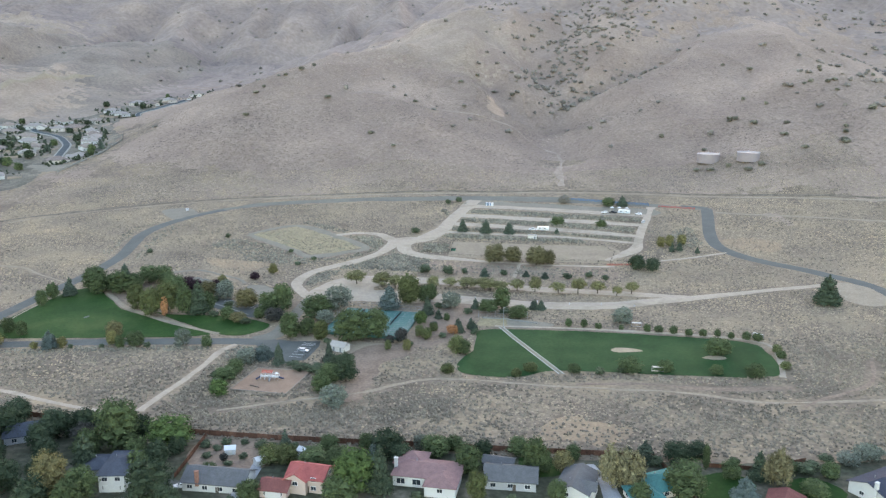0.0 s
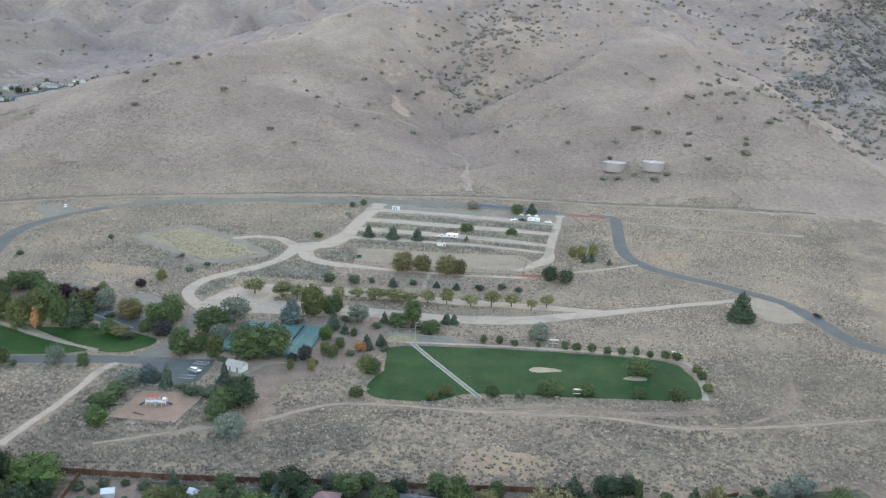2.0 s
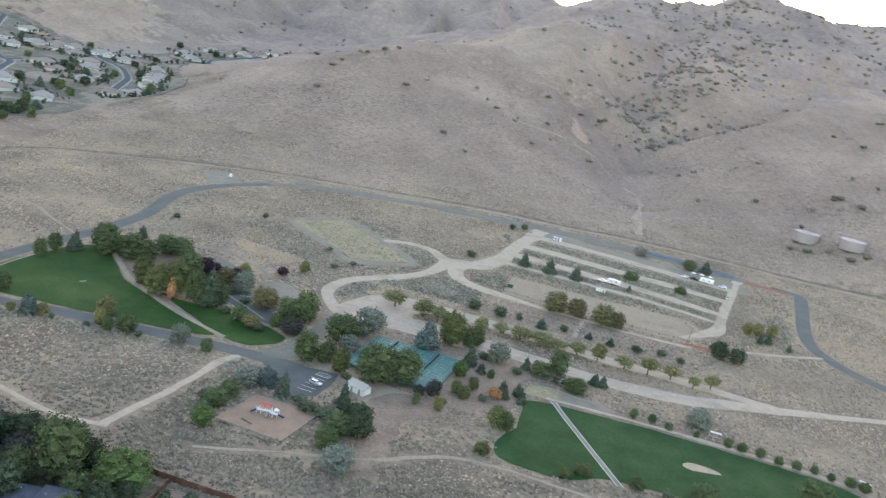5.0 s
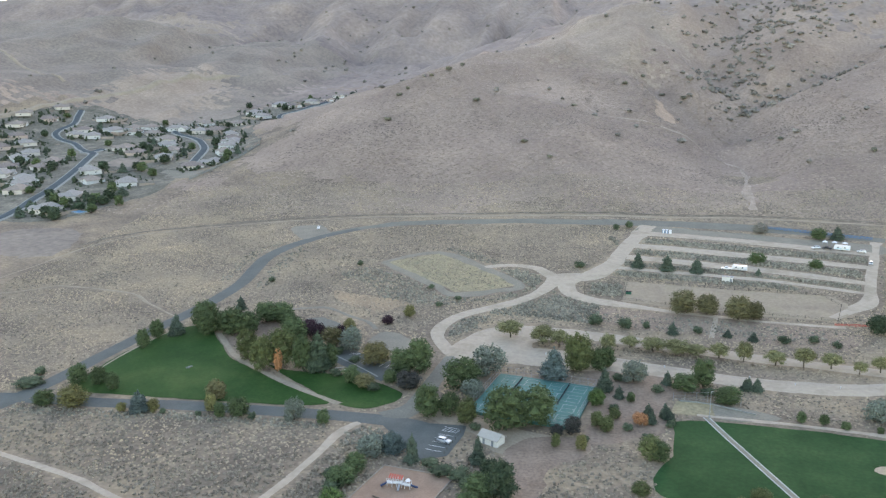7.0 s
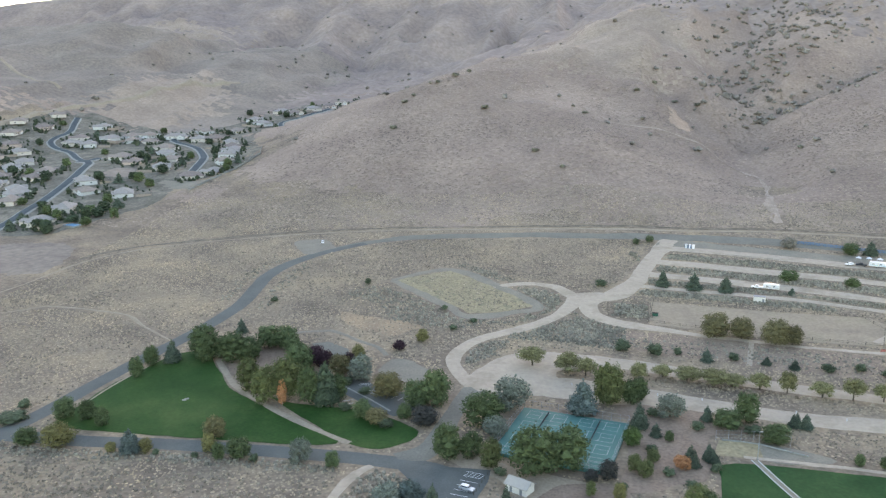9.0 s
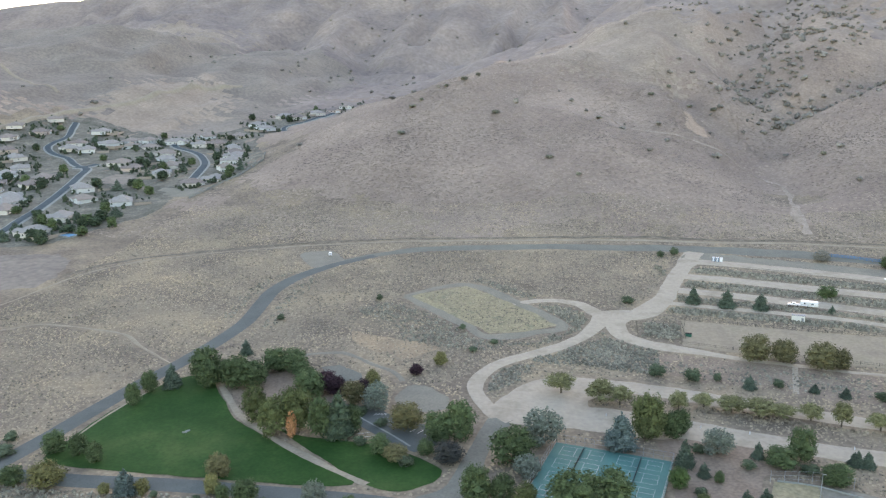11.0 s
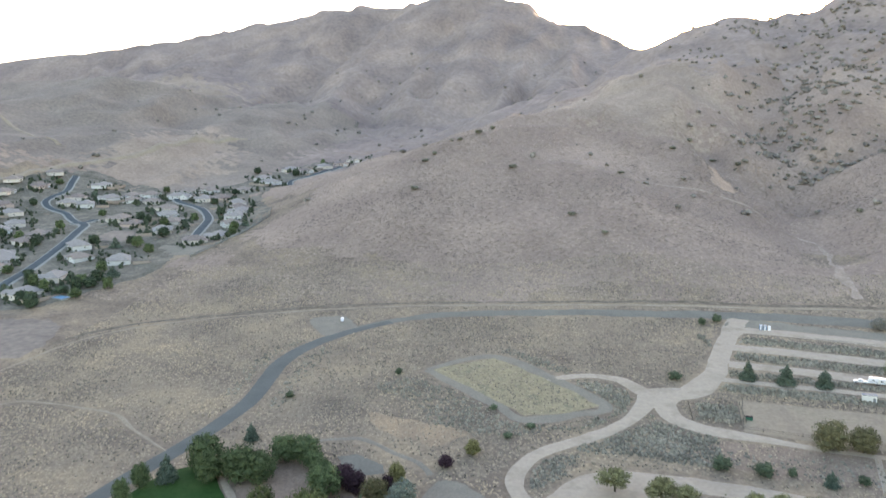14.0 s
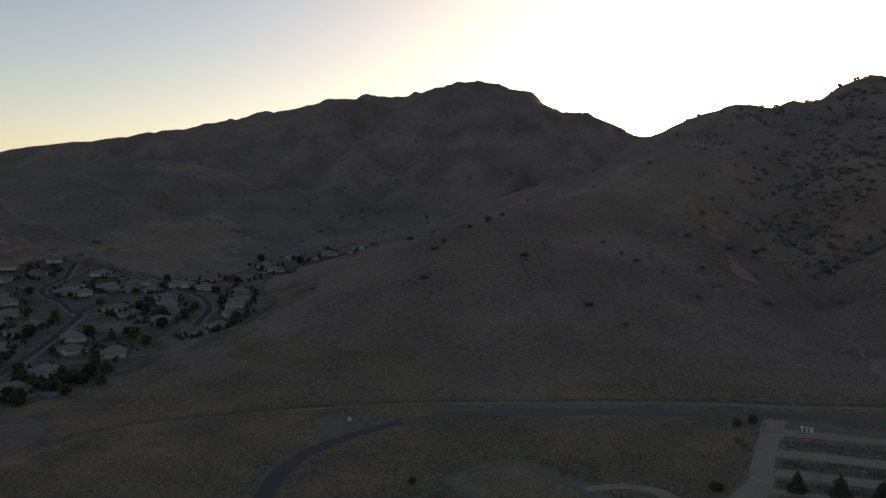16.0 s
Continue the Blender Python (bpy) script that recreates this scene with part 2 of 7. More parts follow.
MAT_CUT = material("brushy_cut_bank", [(0.12, 0.105, 0.08), (0.19, 0.16, 0.122), (0.26, 0.212, 0.16)], 5, 0.95, 0.25, 1.0, 0.8, spread=0.3)
MAT_STRAW_GRASS = material("orange_dry_grass", [(0.285, 0.21, 0.148), (0.352, 0.255, 0.174), (0.4, 0.288, 0.19)], 9, 0.95, 0.2, 1.2, 1.0, spread=0.2)
MAT_GRAVEL = material("grey_gravel", [(0.215, 0.195, 0.158), (0.265, 0.239, 0.192)], 9, 0.95, 0.05, 0.6, 0.8, spread=0.15, gloss=0.1)
MAT_BANK = material("bare_bank", [(0.228, 0.17, 0.13), (0.305, 0.23, 0.178)], 7, 0.95, 0.2, 1.2, 1.0, spread=0.2)
MAT_ASPHALT = material("asphalt", [(0.1, 0.11, 0.104), (0.13, 0.141, 0.131)], 9, 0.9, 0.02, 0.4, 0.5, spread=0.12, gloss=0.1)
MAT_OLD_ROAD = material("worn_grey_road", [(0.168, 0.166, 0.143), (0.215, 0.207, 0.174)], 11, 0.95, 0.03, 0.6, 0.8, spread=0.14)
MAT_STREET = material("dark_street", [(0.065, 0.085, 0.096), (0.088, 0.11, 0.12)], 9, 0.9, 0.0, 1.0, 0.8, spread=0.1, gloss=0.05)
MAT_DIRT = material("bare_dirt", [(0.34, 0.28, 0.215), (0.44, 0.368, 0.288), (0.385, 0.32, 0.248)], 14, 0.95, 0.04, 1.6, 1.6, spread=0.08, gloss=0.1)
MAT_TRACK = material("graded_track", [(0.30, 0.245, 0.185), (0.375, 0.312, 0.235)], 10, 0.95, 0.1, 0.8, 1.0, spread=0.15)
MAT_LAWN = material("mown_lawn", [(0.02, 0.06, 0.015), (0.031, 0.079, 0.021), (0.054, 0.1, 0.03)], 26, 0.9, 0.04, 0.5, 1.2, spread=0.15)
MAT_LAWN_EAST = material("sports_turf", [(0.013, 0.053, 0.017), (0.021, 0.071, 0.024), (0.034, 0.088, 0.031)], 18, 0.9, 0.04, 0.5, 1.2, spread=0.15)
MAT_CONCRETE = material("concrete", [(0.245, 0.25, 0.228), (0.32, 0.325, 0.295)], 4, 0.85, 0.01, 0.3, 0.4, spread=0.1)
MAT_KERB = material("pale_kerb", [(0.42, 0.42, 0.39), (0.52, 0.52, 0.48)], 3, 0.85, 0.01, 0.3, 0.4, spread=0.1)
MAT_BARK = material("play_bark", [(0.295, 0.197, 0.142), (0.365, 0.25, 0.182)], 5, 0.95, 0.04, 0.3, 0.4, spread=0.15)
MAT_COURT = material("court_paint", [(0.06, 0.17, 0.16), (0.08, 0.205, 0.185)], 7, 0.7, 0.0, 1.0, 0.6, spread=0.08)
MAT_WHITE = material("white_paint", [(0.70, 0.70, 0.68), (0.8, 0.8, 0.78)], 2, 0.6, spread=0.05)
# Dark soil and grass tones, lowered further to hold the trees' shade.
MAT_YARD = material("shade_darkened_yard", [(0.055, 0.068, 0.042), (0.095, 0.1, 0.07), (0.17, 0.155, 0.118)], 16, 0.95, 0.1, 1.5, 2.0, spread=0.25)
MAT_FAR_YARD = material("dusty_yard", [(0.118, 0.116, 0.092), (0.175, 0.162, 0.131), (0.25, 0.222, 0.178)], 14, 0.95, 0.1, 1.5, 2.0, spread=0.3)
MAT_FALLOW = material("fallow_grass", [(0.255, 0.222, 0.145), (0.34, 0.282, 0.178), (0.225, 0.206, 0.137)], 8, 0.95, 0.2, 1.2, 1.2, spread=0.25)

# ---------- the ground ----------
def link_mesh(name, verts, faces, mat, smooth=True):
    data = bpy.data.meshes.new(name)
    data.from_pydata(verts, [], faces)
    data.materials.append(mat)
    if smooth:
        data.polygons.foreach_set("use_smooth", [True] * len(data.polygons))
    return new(name, data)


def grid_lines(spans):
    out = [spans[0][0]]
    for start, stop, step in spans:
        out += list(np.linspace(start, stop, max(2, round((stop - start) / step) + 1)))[1:]
    return np.array(out)


def arrays_mesh(name, verts, quads, mat, smooth=True):
    data = bpy.data.meshes.new(name)
    n, k = len(quads), quads.shape[1]
    data.vertices.add(len(verts))
    data.vertices.foreach_set("co", np.asarray(verts, np.float32).ravel())
    data.loops.add(n * k)
    data.loops.foreach_set("vertex_index", quads.astype(np.int32).ravel())
    data.polygons.add(n)
    data.polygons.foreach_set("loop_start", np.arange(0, n * k, k, dtype=np.int32))
    data.polygons.foreach_set("use_smooth", np.full(n, smooth))
    data.update(calc_edges=True)
    data.materials.append(mat)
    return new(name, data)


xs = grid_lines([(-3800, -1300, 60), (-1300, -420, 9), (-420, 420, 5), (420, 1000, 8), (1000, 3800, 60)])
ys = grid_lines([(-900, 150, 25), (150, 700, 5), (700, 1250, 5.5), (1250, 2500, 9), (2500, 4300, 60)])
gx, gy = np.meshgrid(xs, ys)
gz = height(gx, gy)
index = np.arange(gx.size).reshape(gx.shape)
quads = np.stack([index[:-1, :-1], index[:-1, 1:], index[1:, 1:], index[1:, :-1]], -1).reshape(-1, 4)
ground = arrays_mesh("ground", np.stack([gx, gy, gz], -1).reshape(-1, 3), quads, MAT_GROUND)
ground.data.materials.append(MAT_HILL)
ground.data.materials.append(MAT_ROCK)
ground.data.materials.append(MAT_TAN)
ground.data.materials.append(MAT_OLIVE)
ground.data.materials.append(MAT_BRUSHY)
cx, cy = (gx[:-1, :-1] + gx[1:, 1:]) / 2, (gy[:-1, :-1] + gy[1:, 1:]) / 2
edge = 40 * value_noise(cx, cy, 55, 51) + 16 * value_noise(cx, cy, 12, 52) + 9 * (lattice((cx * 3).astype(np.int64), (cy * 3).astype(np.int64), 5) - 0.5)
kind = ((gz[:-1, :-1] > 24 + 0.22 * edge) & (cx > -330 + edge)).astype(np.int32)
kind[(cy > 1000 + edge) & (cx < -330)] = 1
kind[(cy > 1230 + 3 * edge)] = 2
rough_edge = edge + 60 * (lattice((cx * 3).astype(np.int64), (cy * 3).astype(np.int64), 6) - 0.5)
kind[(cx < -430 + 0.6 * rough_edge) & (cy > 1020 + rough_edge) & (cy < 1640 + 2 * rough_edge)] = 4
pale = np.hypot((cx + 10) / 85, (cy - 1190) / 130) + rough_edge / 90 < 1
pale |= (np.hypot((cx + 575) / 60, (cy - 1150) / 150) + rough_edge / 120 < 1) | (np.hypot((cx + 1000) / 260, (cy - 1700) / 170) + rough_edge / 110 < 1)
kind[pale & (kind > 0) | (pale & (cx < -400))] = 3
kind[np.hypot((cx - 660 - 0.6 * (cy - 900)) / 175, (cy - 1220) / 320) + edge / 110 < 1] = 5
ground.data.polygons.foreach_set("material_index", kind.ravel())
tagged(ground, "dry tan grassland rising into bare brown hills", "ground", kind="structure")


# where roads, lawns and yards lie, on a coarse plan
KEPT_X, KEPT_Y, KEPT_STEP = -700, 150, 1.5
KEPT = np.zeros((760, 1000), bool)


def keep_clear(x, y, reach=0.0):
    for dx in (-reach, 0, reach):
        for dy in (-reach, 0, reach):
            u = np.clip(((x + dx - KEPT_X) / KEPT_STEP).astype(int), 0, KEPT.shape[1] - 1)
            v = np.clip(((y + dy - KEPT_Y) / KEPT_STEP).astype(int), 0, KEPT.shape[0] - 1)
            KEPT[v, u] = True


def curve(points, closed=False, step=3.0):
    """Points along a smooth line through the given ones."""
    p = [np.array(q, float) for q in points]
    n, out = len(p), []
    for i in range(n if closed else n - 1):
        a, b, c, d = (p[j % n] if closed else p[min(max(j, 0), n - 1)] for j in (i - 1, i, i + 1, i + 2))
        parts = max(2, int(np.linalg.norm(c - b) / step))
        for s in np.arange(parts) / parts:
            out.append(0.5 * (2 * b + (c - a) * s + (2 * a - 5 * b + 4 * c - d) * s * s + (3 * b - a - 3 * c + d) * s ** 3))
    return np.array(out if closed else out + [p[-1]])


def ribbon(name, points, width, mat, lift=0.1, label="", ragged=0.0, category=""):
    line = curve(points)
    way = np.gradient(line, axis=0)
    side = np.stack([-way[:, 1], way[:, 0]], -1) / np.linalg.norm(way, axis=1)[:, None]
    wide = np.interp(np.linspace(0, 1, len(line)), np.linspace(0, 1, len(width)), width) if isinstance(width, (list, tuple)) else np.full(len(line), width)
    verts, faces, across = [], [], 5
    for k in range(across):
        f = k / (across - 1) - 0.5
        edge = ragged * (1.2 * value_noise(line[:, 0], line[:, 1], 14, 20 + k) + 0.7 * value_noise(line[:, 0], line[:, 1], 5, 30 + k)) * (abs(f) > 0.4)
        row = line + side * (f * wide + edge)[:, None]
        drop = (0.12 if lift < 0.45 else lift + 1.2) if abs(f) > 0.4 else 0.0
        verts.append(np.c_[row, height(row[:, 0], row[:, 1]) + lift - drop])
    n = len(line)
    verts = np.concatenate(verts)
    for f in np.arange(-0.5, 0.51, 0.05):
        keep_clear(line[:, 0] + side[:, 0] * f * wide, line[:, 1] + side[:, 1] * f * wide, 1.1)
    quads = np.array([(k * n + i, k * n + i + 1, (k + 1) * n + i + 1, (k + 1) * n + i) for k in range(across - 1) for i in range(n - 1)])
    ob = arrays_mesh(name, verts, quads[:, ::-1], mat)
    return tagged(ob, label, category or "road", kind="structure")


def inside(x, y, poly):
    hit = np.zeros(np.shape(x), bool)
    for (ax, ay), (bx, by) in zip(poly, np.roll(poly, -1, axis=0)):
        hit ^= ((ay > y) != (by > y)) & (x < (bx - ax) * (y - ay) / (by - ay + 1e-12) + ax)
    return hit


def area(name, points, mat, lift=0.08, label="", category="", smooth=True, step=4.0, ragged=0.0, clear=True):
    """A sheet laid on the ground within an outline."""
    from_edge = curve(points, True) if smooth else curve_straight(points)
    rim = from_edge + ragged * np.stack([value_noise(from_edge[:, 0], from_edge[:, 1], 5, 31), value_noise(from_edge[:, 0], from_edge[:, 1], 5, 32)], -1)
    lo, hi = rim.min(0), rim.max(0)
    qx, qy = np.meshgrid(np.arange(lo[0], hi[0], step), np.arange(lo[1], hi[1], step))
    keep = inside(qx, qy, rim)
    middle = np.stack([qx[keep], qy[keep]], -1)
    if clear:
        cx_, cy_ = np.meshgrid(np.arange(lo[0], hi[0], 1.2), np.arange(lo[1], hi[1], 1.2))
        within = inside(cx_, cy_, rim)
        keep_clear(cx_[within], cy_[within], 0.5)
    cloud = [Vector(v) for v in np.concatenate([rim, middle])]
    rim_edges = [(i, (i + 1) % len(rim)) for i in range(len(rim))]
    verts, _, faces, *_ = delaunay_2d_cdt(cloud, rim_edges, [], 1, 1e-4)
    flat_verts = np.array([tuple(v) for v in verts])
    z = height(flat_verts[:, 0], flat_verts[:, 1])
    if lift > 0.45:
        z[:len(rim)] -= lift + 1.2
    ob = link_mesh(name, [(*v, h + lift) for v, h in zip(flat_verts, z)], [tuple(f) for f in faces], mat)
    return tagged(ob, label, category, kind="structure")


def curve_straight(points, step=3.0):
    out = []
    for a, b in zip(points, points[1:] + points[:1]):
        a, b = np.array(a, float), np.array(b, float)
        parts = max(1, int(np.linalg.norm(b - a) / step))
        out += [a + (b - a) * s for s in np.arange(parts) / parts]
    return np.array(out)


ribbon("road_west", [(-262, 300), (-236, 326), (-225, 352), (-219, 378), (-215, 402), (-211, 424), (-205, 446), (-199, 474), (-196, 496), (-198, 522), (-199, 540), (-195, 560), (-188, 576), (-177, 593), (-162, 609)],
       [7.6, 7.8, 8, 8, 8, 8, 8.4, 8.4, 7.5], MAT_ASPHALT, 0.14, "grey asphalt park road curving up to the hills")
ribbon("road_north", [(-180, 590), (-162, 610), (-144, 621), (-124, 626), (-91, 629), (-39, 632), (16, 635), (60, 634), (110, 622), (150, 604), (190, 585)], [7, 8, 9, 10, 10, 11, 13, 14, 12, 8, 6], MAT_OLD_ROAD, 0.12, "dull grey gravel road below the hills", 0.8)
area("road_head", [(-208, 611), (-192, 619), (-182, 606), (-176, 594), (-190, 582), (-197, 590)], MAT_GRAVEL, 0.1, "gravel turnout at the bend", "turnout", ragged=1.2)
area("bank", [(-16, 476), (40, 471), (95, 457), (92, 436), (40, 443), (-12, 456)], MAT_BANK, 0.06, "bare reddish brown bank below the arena", "bank", ragged=1.5, clear=False)
ribbon("street_south", [(-330, 352), (-223, 352), (-191, 351), (-161, 352), (-121, 351), (-93, 349), (-72, 345), (-60, 338)], 7.5, MAT_ASPHALT, 0.16, "grey asphalt street along the lawn")
ribbon("track", [(-345, 470), (-333, 511), (-329, 529), (-325, 548), (-318, 568), (-305, 588), (-287, 602), (-258, 615), (-222, 626), (-149, 640), (-75, 643), (14, 648), (70, 652), (120, 645), (179, 631), (250, 606), (330, 572)], [1.2, 1.6, 2, 2.6, 3.2, 3.4, 3.4, 3.4, 3.4, 3.4], MAT_TRACK, 0.1, "pale graded dirt track at the foot of the hills", 0.6)
ribbon("track_cut", [(-331, 556), (-323, 574), (-309, 594), (-289, 608), (-258, 621), (-224, 631), (-150, 645), (-75, 648), (14, 653), (70, 657), (120, 650), (181, 636), (252, 611), (332, 577)], 3.0, MAT_CUT, 0.2, "brushy cut bank above the dirt track", 1.0, "bank")
ribbon("road_east", [(172, 597), (186, 588), (184, 573), (178, 551), (170, 521), (167, 499), (171, 482), (183, 463), (198, 446), (208, 432), (217, 420), (222, 403), (224, 386), (224, 369), (227, 353), (236, 344), (258, 338), (300, 334)], 8, MAT_ASPHALT, 0.14, "grey asphalt park road past the pine")
area("hardpan", [(22, 629), (62, 622), (105, 607), (150, 590), (146, 572), (100, 586), (46, 605), (18, 612)], MAT_GRAVEL, 0.07, "bare grey hardpan above the lanes", "hardpan", ragged=1.5)
ribbon("lane_north", [(20, 613), (46, 609), (72, 601), (100, 590), (143, 572)], [13, 13, 13, 12, 9], MAT_DIRT, 0.1, "pale dirt parking lane", 0.5)
ribbon("lane_middle", [(12, 582), (40, 577), (64, 571), (91, 562), (134, 545.5)], [11, 11, 11, 10, 7], MAT_DIRT, 0.1, "pale dirt parking lane", 0.5)
ribbon("lane_south", [(8, 557), (35, 552), (59, 547), (84, 539), (125, 520.5)], [10, 10, 10, 9, 6], MAT_DIRT, 0.1, "pale dirt parking lane", 0.5)
ribbon("lane_arena", [(0, 537), (32, 533), (55, 530), (79, 524), (119, 507)], [5, 5, 5, 5, 3.5], MAT_DIRT, 0.1, "narrow dirt lane above the arena", 0.4)
ribbon("lane_left", [(25, 630), (19, 612), (11, 588), (4, 559), (-4, 535), (-14, 520), (-30, 517)], [12, 11, 9, 9, 10, 12, 10], MAT_DIRT, 0.13, "pale dirt road", 0.7)
ribbon("lane_right", [(151, 597), (143, 572), (134, 547), (123, 513), (117, 495), (106, 484), (95, 474)], [6, 5, 5, 5, 6, 9, 5], MAT_DIRT, 0.13, "pale dirt road", 0.5)
ribbon("lane_curved", [(-14, 520), (-28, 518), (-32, 506), (-38, 492), (-46, 481), (-55, 472), (-67, 462), (-75, 452), (-78.5, 441), (-78, 431), (-74, 421), (-69, 413), (-62, 406)], [10, 10, 8, 6.5, 6, 6, 6, 6, 6, 6, 7, 10], MAT_DIRT, 0.16, "curving pale dirt road", 0.5)
ribbon("lane_spur", [(-30, 515), (-36, 524), (-43, 531), (-54, 533), (-65, 530), (-72, 526)], [9, 8, 7, 6, 6, 4], MAT_DIRT, 0.12, "short dirt spur", 0.7)
ribbon("lane_below_arena", [(-18, 519), (-24, 508), (-22, 495), (-15, 488), (-3, 483.5), (11, 480), (25, 475.5), (38, 473), (72, 466), (98, 462)], [9, 9, 9, 8, 5, 4, 3, 3, 3, 4], MAT_DIRT, 0.12, "dirt lane below the arena", 0.5)
ribbon("lot_north", [(-64, 424), (-52, 440), (-21, 440), (28, 429), (68, 421), (103, 411), (125, 405)], [6, 12, 12, 10, 9, 9, 6], MAT_DIRT, 0.1, "pale dirt drive beside the tree row", 0.6)
ribbon("lot_south", [(-66, 412), (-40, 412), (-10, 408), (25, 402), (75, 396), (105, 400), (140, 407), (192, 417), (205, 422)], [10, 20, 16, 11, 11, 10, 6, 4, 5], MAT_DIRT, 0.12, "pale dirt drive beside the tree row", 0.6)
ribbon("lane_link", [(-82, 349), (-75, 355), (-72.5, 364), (-71, 375), (-70, 387), (-68, 400), (-64, 410)], [10, 9, 8, 7, 7, 8, 10], MAT_OLD_ROAD, 0.14, "grey gravel link road between trees", 0.6)
ribbon("trail_west", [(-230, 320), (-169, 299), (-152, 291), (-124, 279), (-106, 278)], 2.4, MAT_DIRT, 0.1, "sandy footpath", 0.4)
ribbon("trail_street", [(-108, 278), (-105, 290), (-100, 307), (-95, 335), (-90, 345)], 3, MAT_DIRT, 0.12, "sandy footpath", 0.4)
ribbon("trail_south", [(-80, 276), (-33, 290), (-3, 304), (47, 297), (90, 290), (124, 279), (200, 282)], 1.6, MAT_TRACK, 0.1, "faint footpath through the scrub", 0.5)
ribbon("wash", [(96, 668), (99, 692), (100, 723), (108, 770), (114, 810), (105, 842), (80, 872), (57, 882), (32, 887), (8, 890), (-11, 899), (-30, 931)], [5, 6, 5, 4, 3, 2.5, 2.5, 2, 2, 2, 1.5, 1], MAT_WASH, 0.4, "pale gravel wash coming down the draw", 1.6, "wash")
area("slip_scar", [(56, 985), (60, 945), (71, 930), (62, 905), (50, 915), (49, 950)], MAT_SLIP, 0.9, "orange bare slip on the hillside", "scar", ragged=4.0, clear=False)
ribbon("lane_spur_east", [(122, 470), (148, 476), (172, 484)], 2.5, MAT_DIRT, 0.12, "narrow dirt lane to the park road", 0.3)
ribbon("trail_hill", [(-322, 470), (-309, 478), (-297, 486), (-276, 484), (-248, 477), (-231, 463), (-209, 446)], 2.0, MAT_TRACK, 0.1, "faint footpath across the flat", 0.5)
area("grey_flat", [(-400, 585), (-365, 598), (-345, 585), (-335, 560), (-334, 540), (-347, 529), (-380, 540)], MAT_OLIVE, 0.06, "patch of darker grey scrub ground", "ground", ragged=3.0, clear=False)
ribbon("track_east", [(190, 575), (230, 560), (300, 535)], 3.5, MAT_TRACK, 0.1, "dirt track east of the lanes", 0.5)
ribbon("fallow_margin", [(-127, 535), (-99, 554), (-69, 526), (-48, 501), (-60, 492), (-79, 486), (-92, 499), (-127, 535)], 5.5, MAT_GRAVEL, 0.14, "bare margin round the fallow field", 0.9)
ribbon("lawn_margin", [(-209, 380), (-208, 394), (-206, 408), (-202, 424)], [1.2, 2.2, 1.8, 1.0], MAT_TRACK, 0.13, "bare verge between lawn and road", 0.6)
area("car_park_apron", [(205, 420), (216, 414), (219, 400), (217, 386), (207, 383), (198, 391), (199, 405)], MAT_TRACK, 0.1, "bare dirt apron by the park road", "apron", ragged=1.2)
area("bare_knoll", [(173, 505), (184, 511), (194, 511), (206, 496), (196, 482), (180, 488)], MAT_STRAW_GRASS, 0.08, "bare tan knoll beside the road", "ground", ragged=2.0, clear=False)
area("yard_west_dirt", [(-70, 362), (-52, 352), (-30, 345), (-12, 340), (-16, 330), (-40, 328), (-50, 340), (-66, 350)], MAT_TRACK, 0.07, "trodden bare dirt beside the courts", "yard", ragged=1.0)
area("hut_dirt", [(-36, 318), (-38, 332), (-30, 340), (-14, 343), (-12, 335), (-23, 320), (-27, 300), (-30, 286), (-38, 283), (-35, 302)], MAT_BANK, 0.075, "trodden bare dirt below the hut", "yard", ragged=1.6)
ribbon("trail_upper", [(51, 299), (75, 299), (104, 293), (131, 292)], 2.4, MAT_BANK, 0.1, "worn dirt strip below the lawn", 0.8)
ribbon("trail_east", [(128, 275), (135, 280), (147, 286), (162, 296), (172, 316)], 1.8, MAT_BANK, 0.1, "faint footpath through the scrub", 0.5)
area("straw_patch", [(40, 270), (57, 266), (66, 257), (50, 250), (32, 254)], MAT_STRAW_GRASS, 0.05, "orange-tan dry grass patch", "grass", ragged=2.5, clear=False)
area("straw_patch_north", [(-140, 486), (-116, 478), (-100, 470), (-112, 460), (-134, 472)], MAT_STRAW_GRASS, 0.05, "orange-tan dry grass patch", "grass", ragged=2.5, clear=False)
area("court_soil", [(-12, 399), (20, 397), (34, 385), (17, 379), (13, 367), (13, 355), (3, 346), (-15, 340), (-13, 352), (-9, 380)], MAT_BANK, 0.06, "bare brownish soil between young trees", "soil", ragged=1.6)
area("lot_apron", [(-66, 406), (-70, 420), (-60, 434), (-46, 441), (-28, 434), (-36, 426), (-34, 418), (-24, 410), (-40, 403)], MAT_DIRT, 0.09, "wide pale dirt apron at the end of the drives", "apron", ragged=0.8)
area("arena", [(5, 515), (50, 510), (101, 502.5), (107, 492), (103, 477), (92, 470), (46, 476.5), (3, 486)], MAT_ARENA, 0.1, "sandy riding arena", "arena", smooth=False)
area("lawn_east", [(15, 352), (20, 362), (56, 361), (90, 354), (128, 343), (135, 328), (129, 304), (96, 306), (47, 313), (28, 306), (8, 311), (7, 323), (13, 336)], MAT_LAWN_EAST, 0.12, "mown green sports lawn", "lawn", ragged=0.5)
ribbon("path_field", [(24, 367), (60, 364), (92, 357), (126, 347), (138, 338), (138, 324), (131, 302)], 2.6, MAT_DIRT, 0.18, "sandy path round the lawn", 0.4)
ribbon("channel", [(27, 365), (38, 334), (47, 309)], 2.2, MAT_GRAVEL, 0.18, "grey bed of the channel across the lawn", 0.1, "channel")
for side_ in (-1.0, 1.0):
    ribbon("channel_edge", [(27 + side_, 365), (38 + side_, 334), (47 + side_, 309)], 0.45, MAT_KERB, 0.3, "pale concrete edge of the drainage channel", 0.0, "kerb")
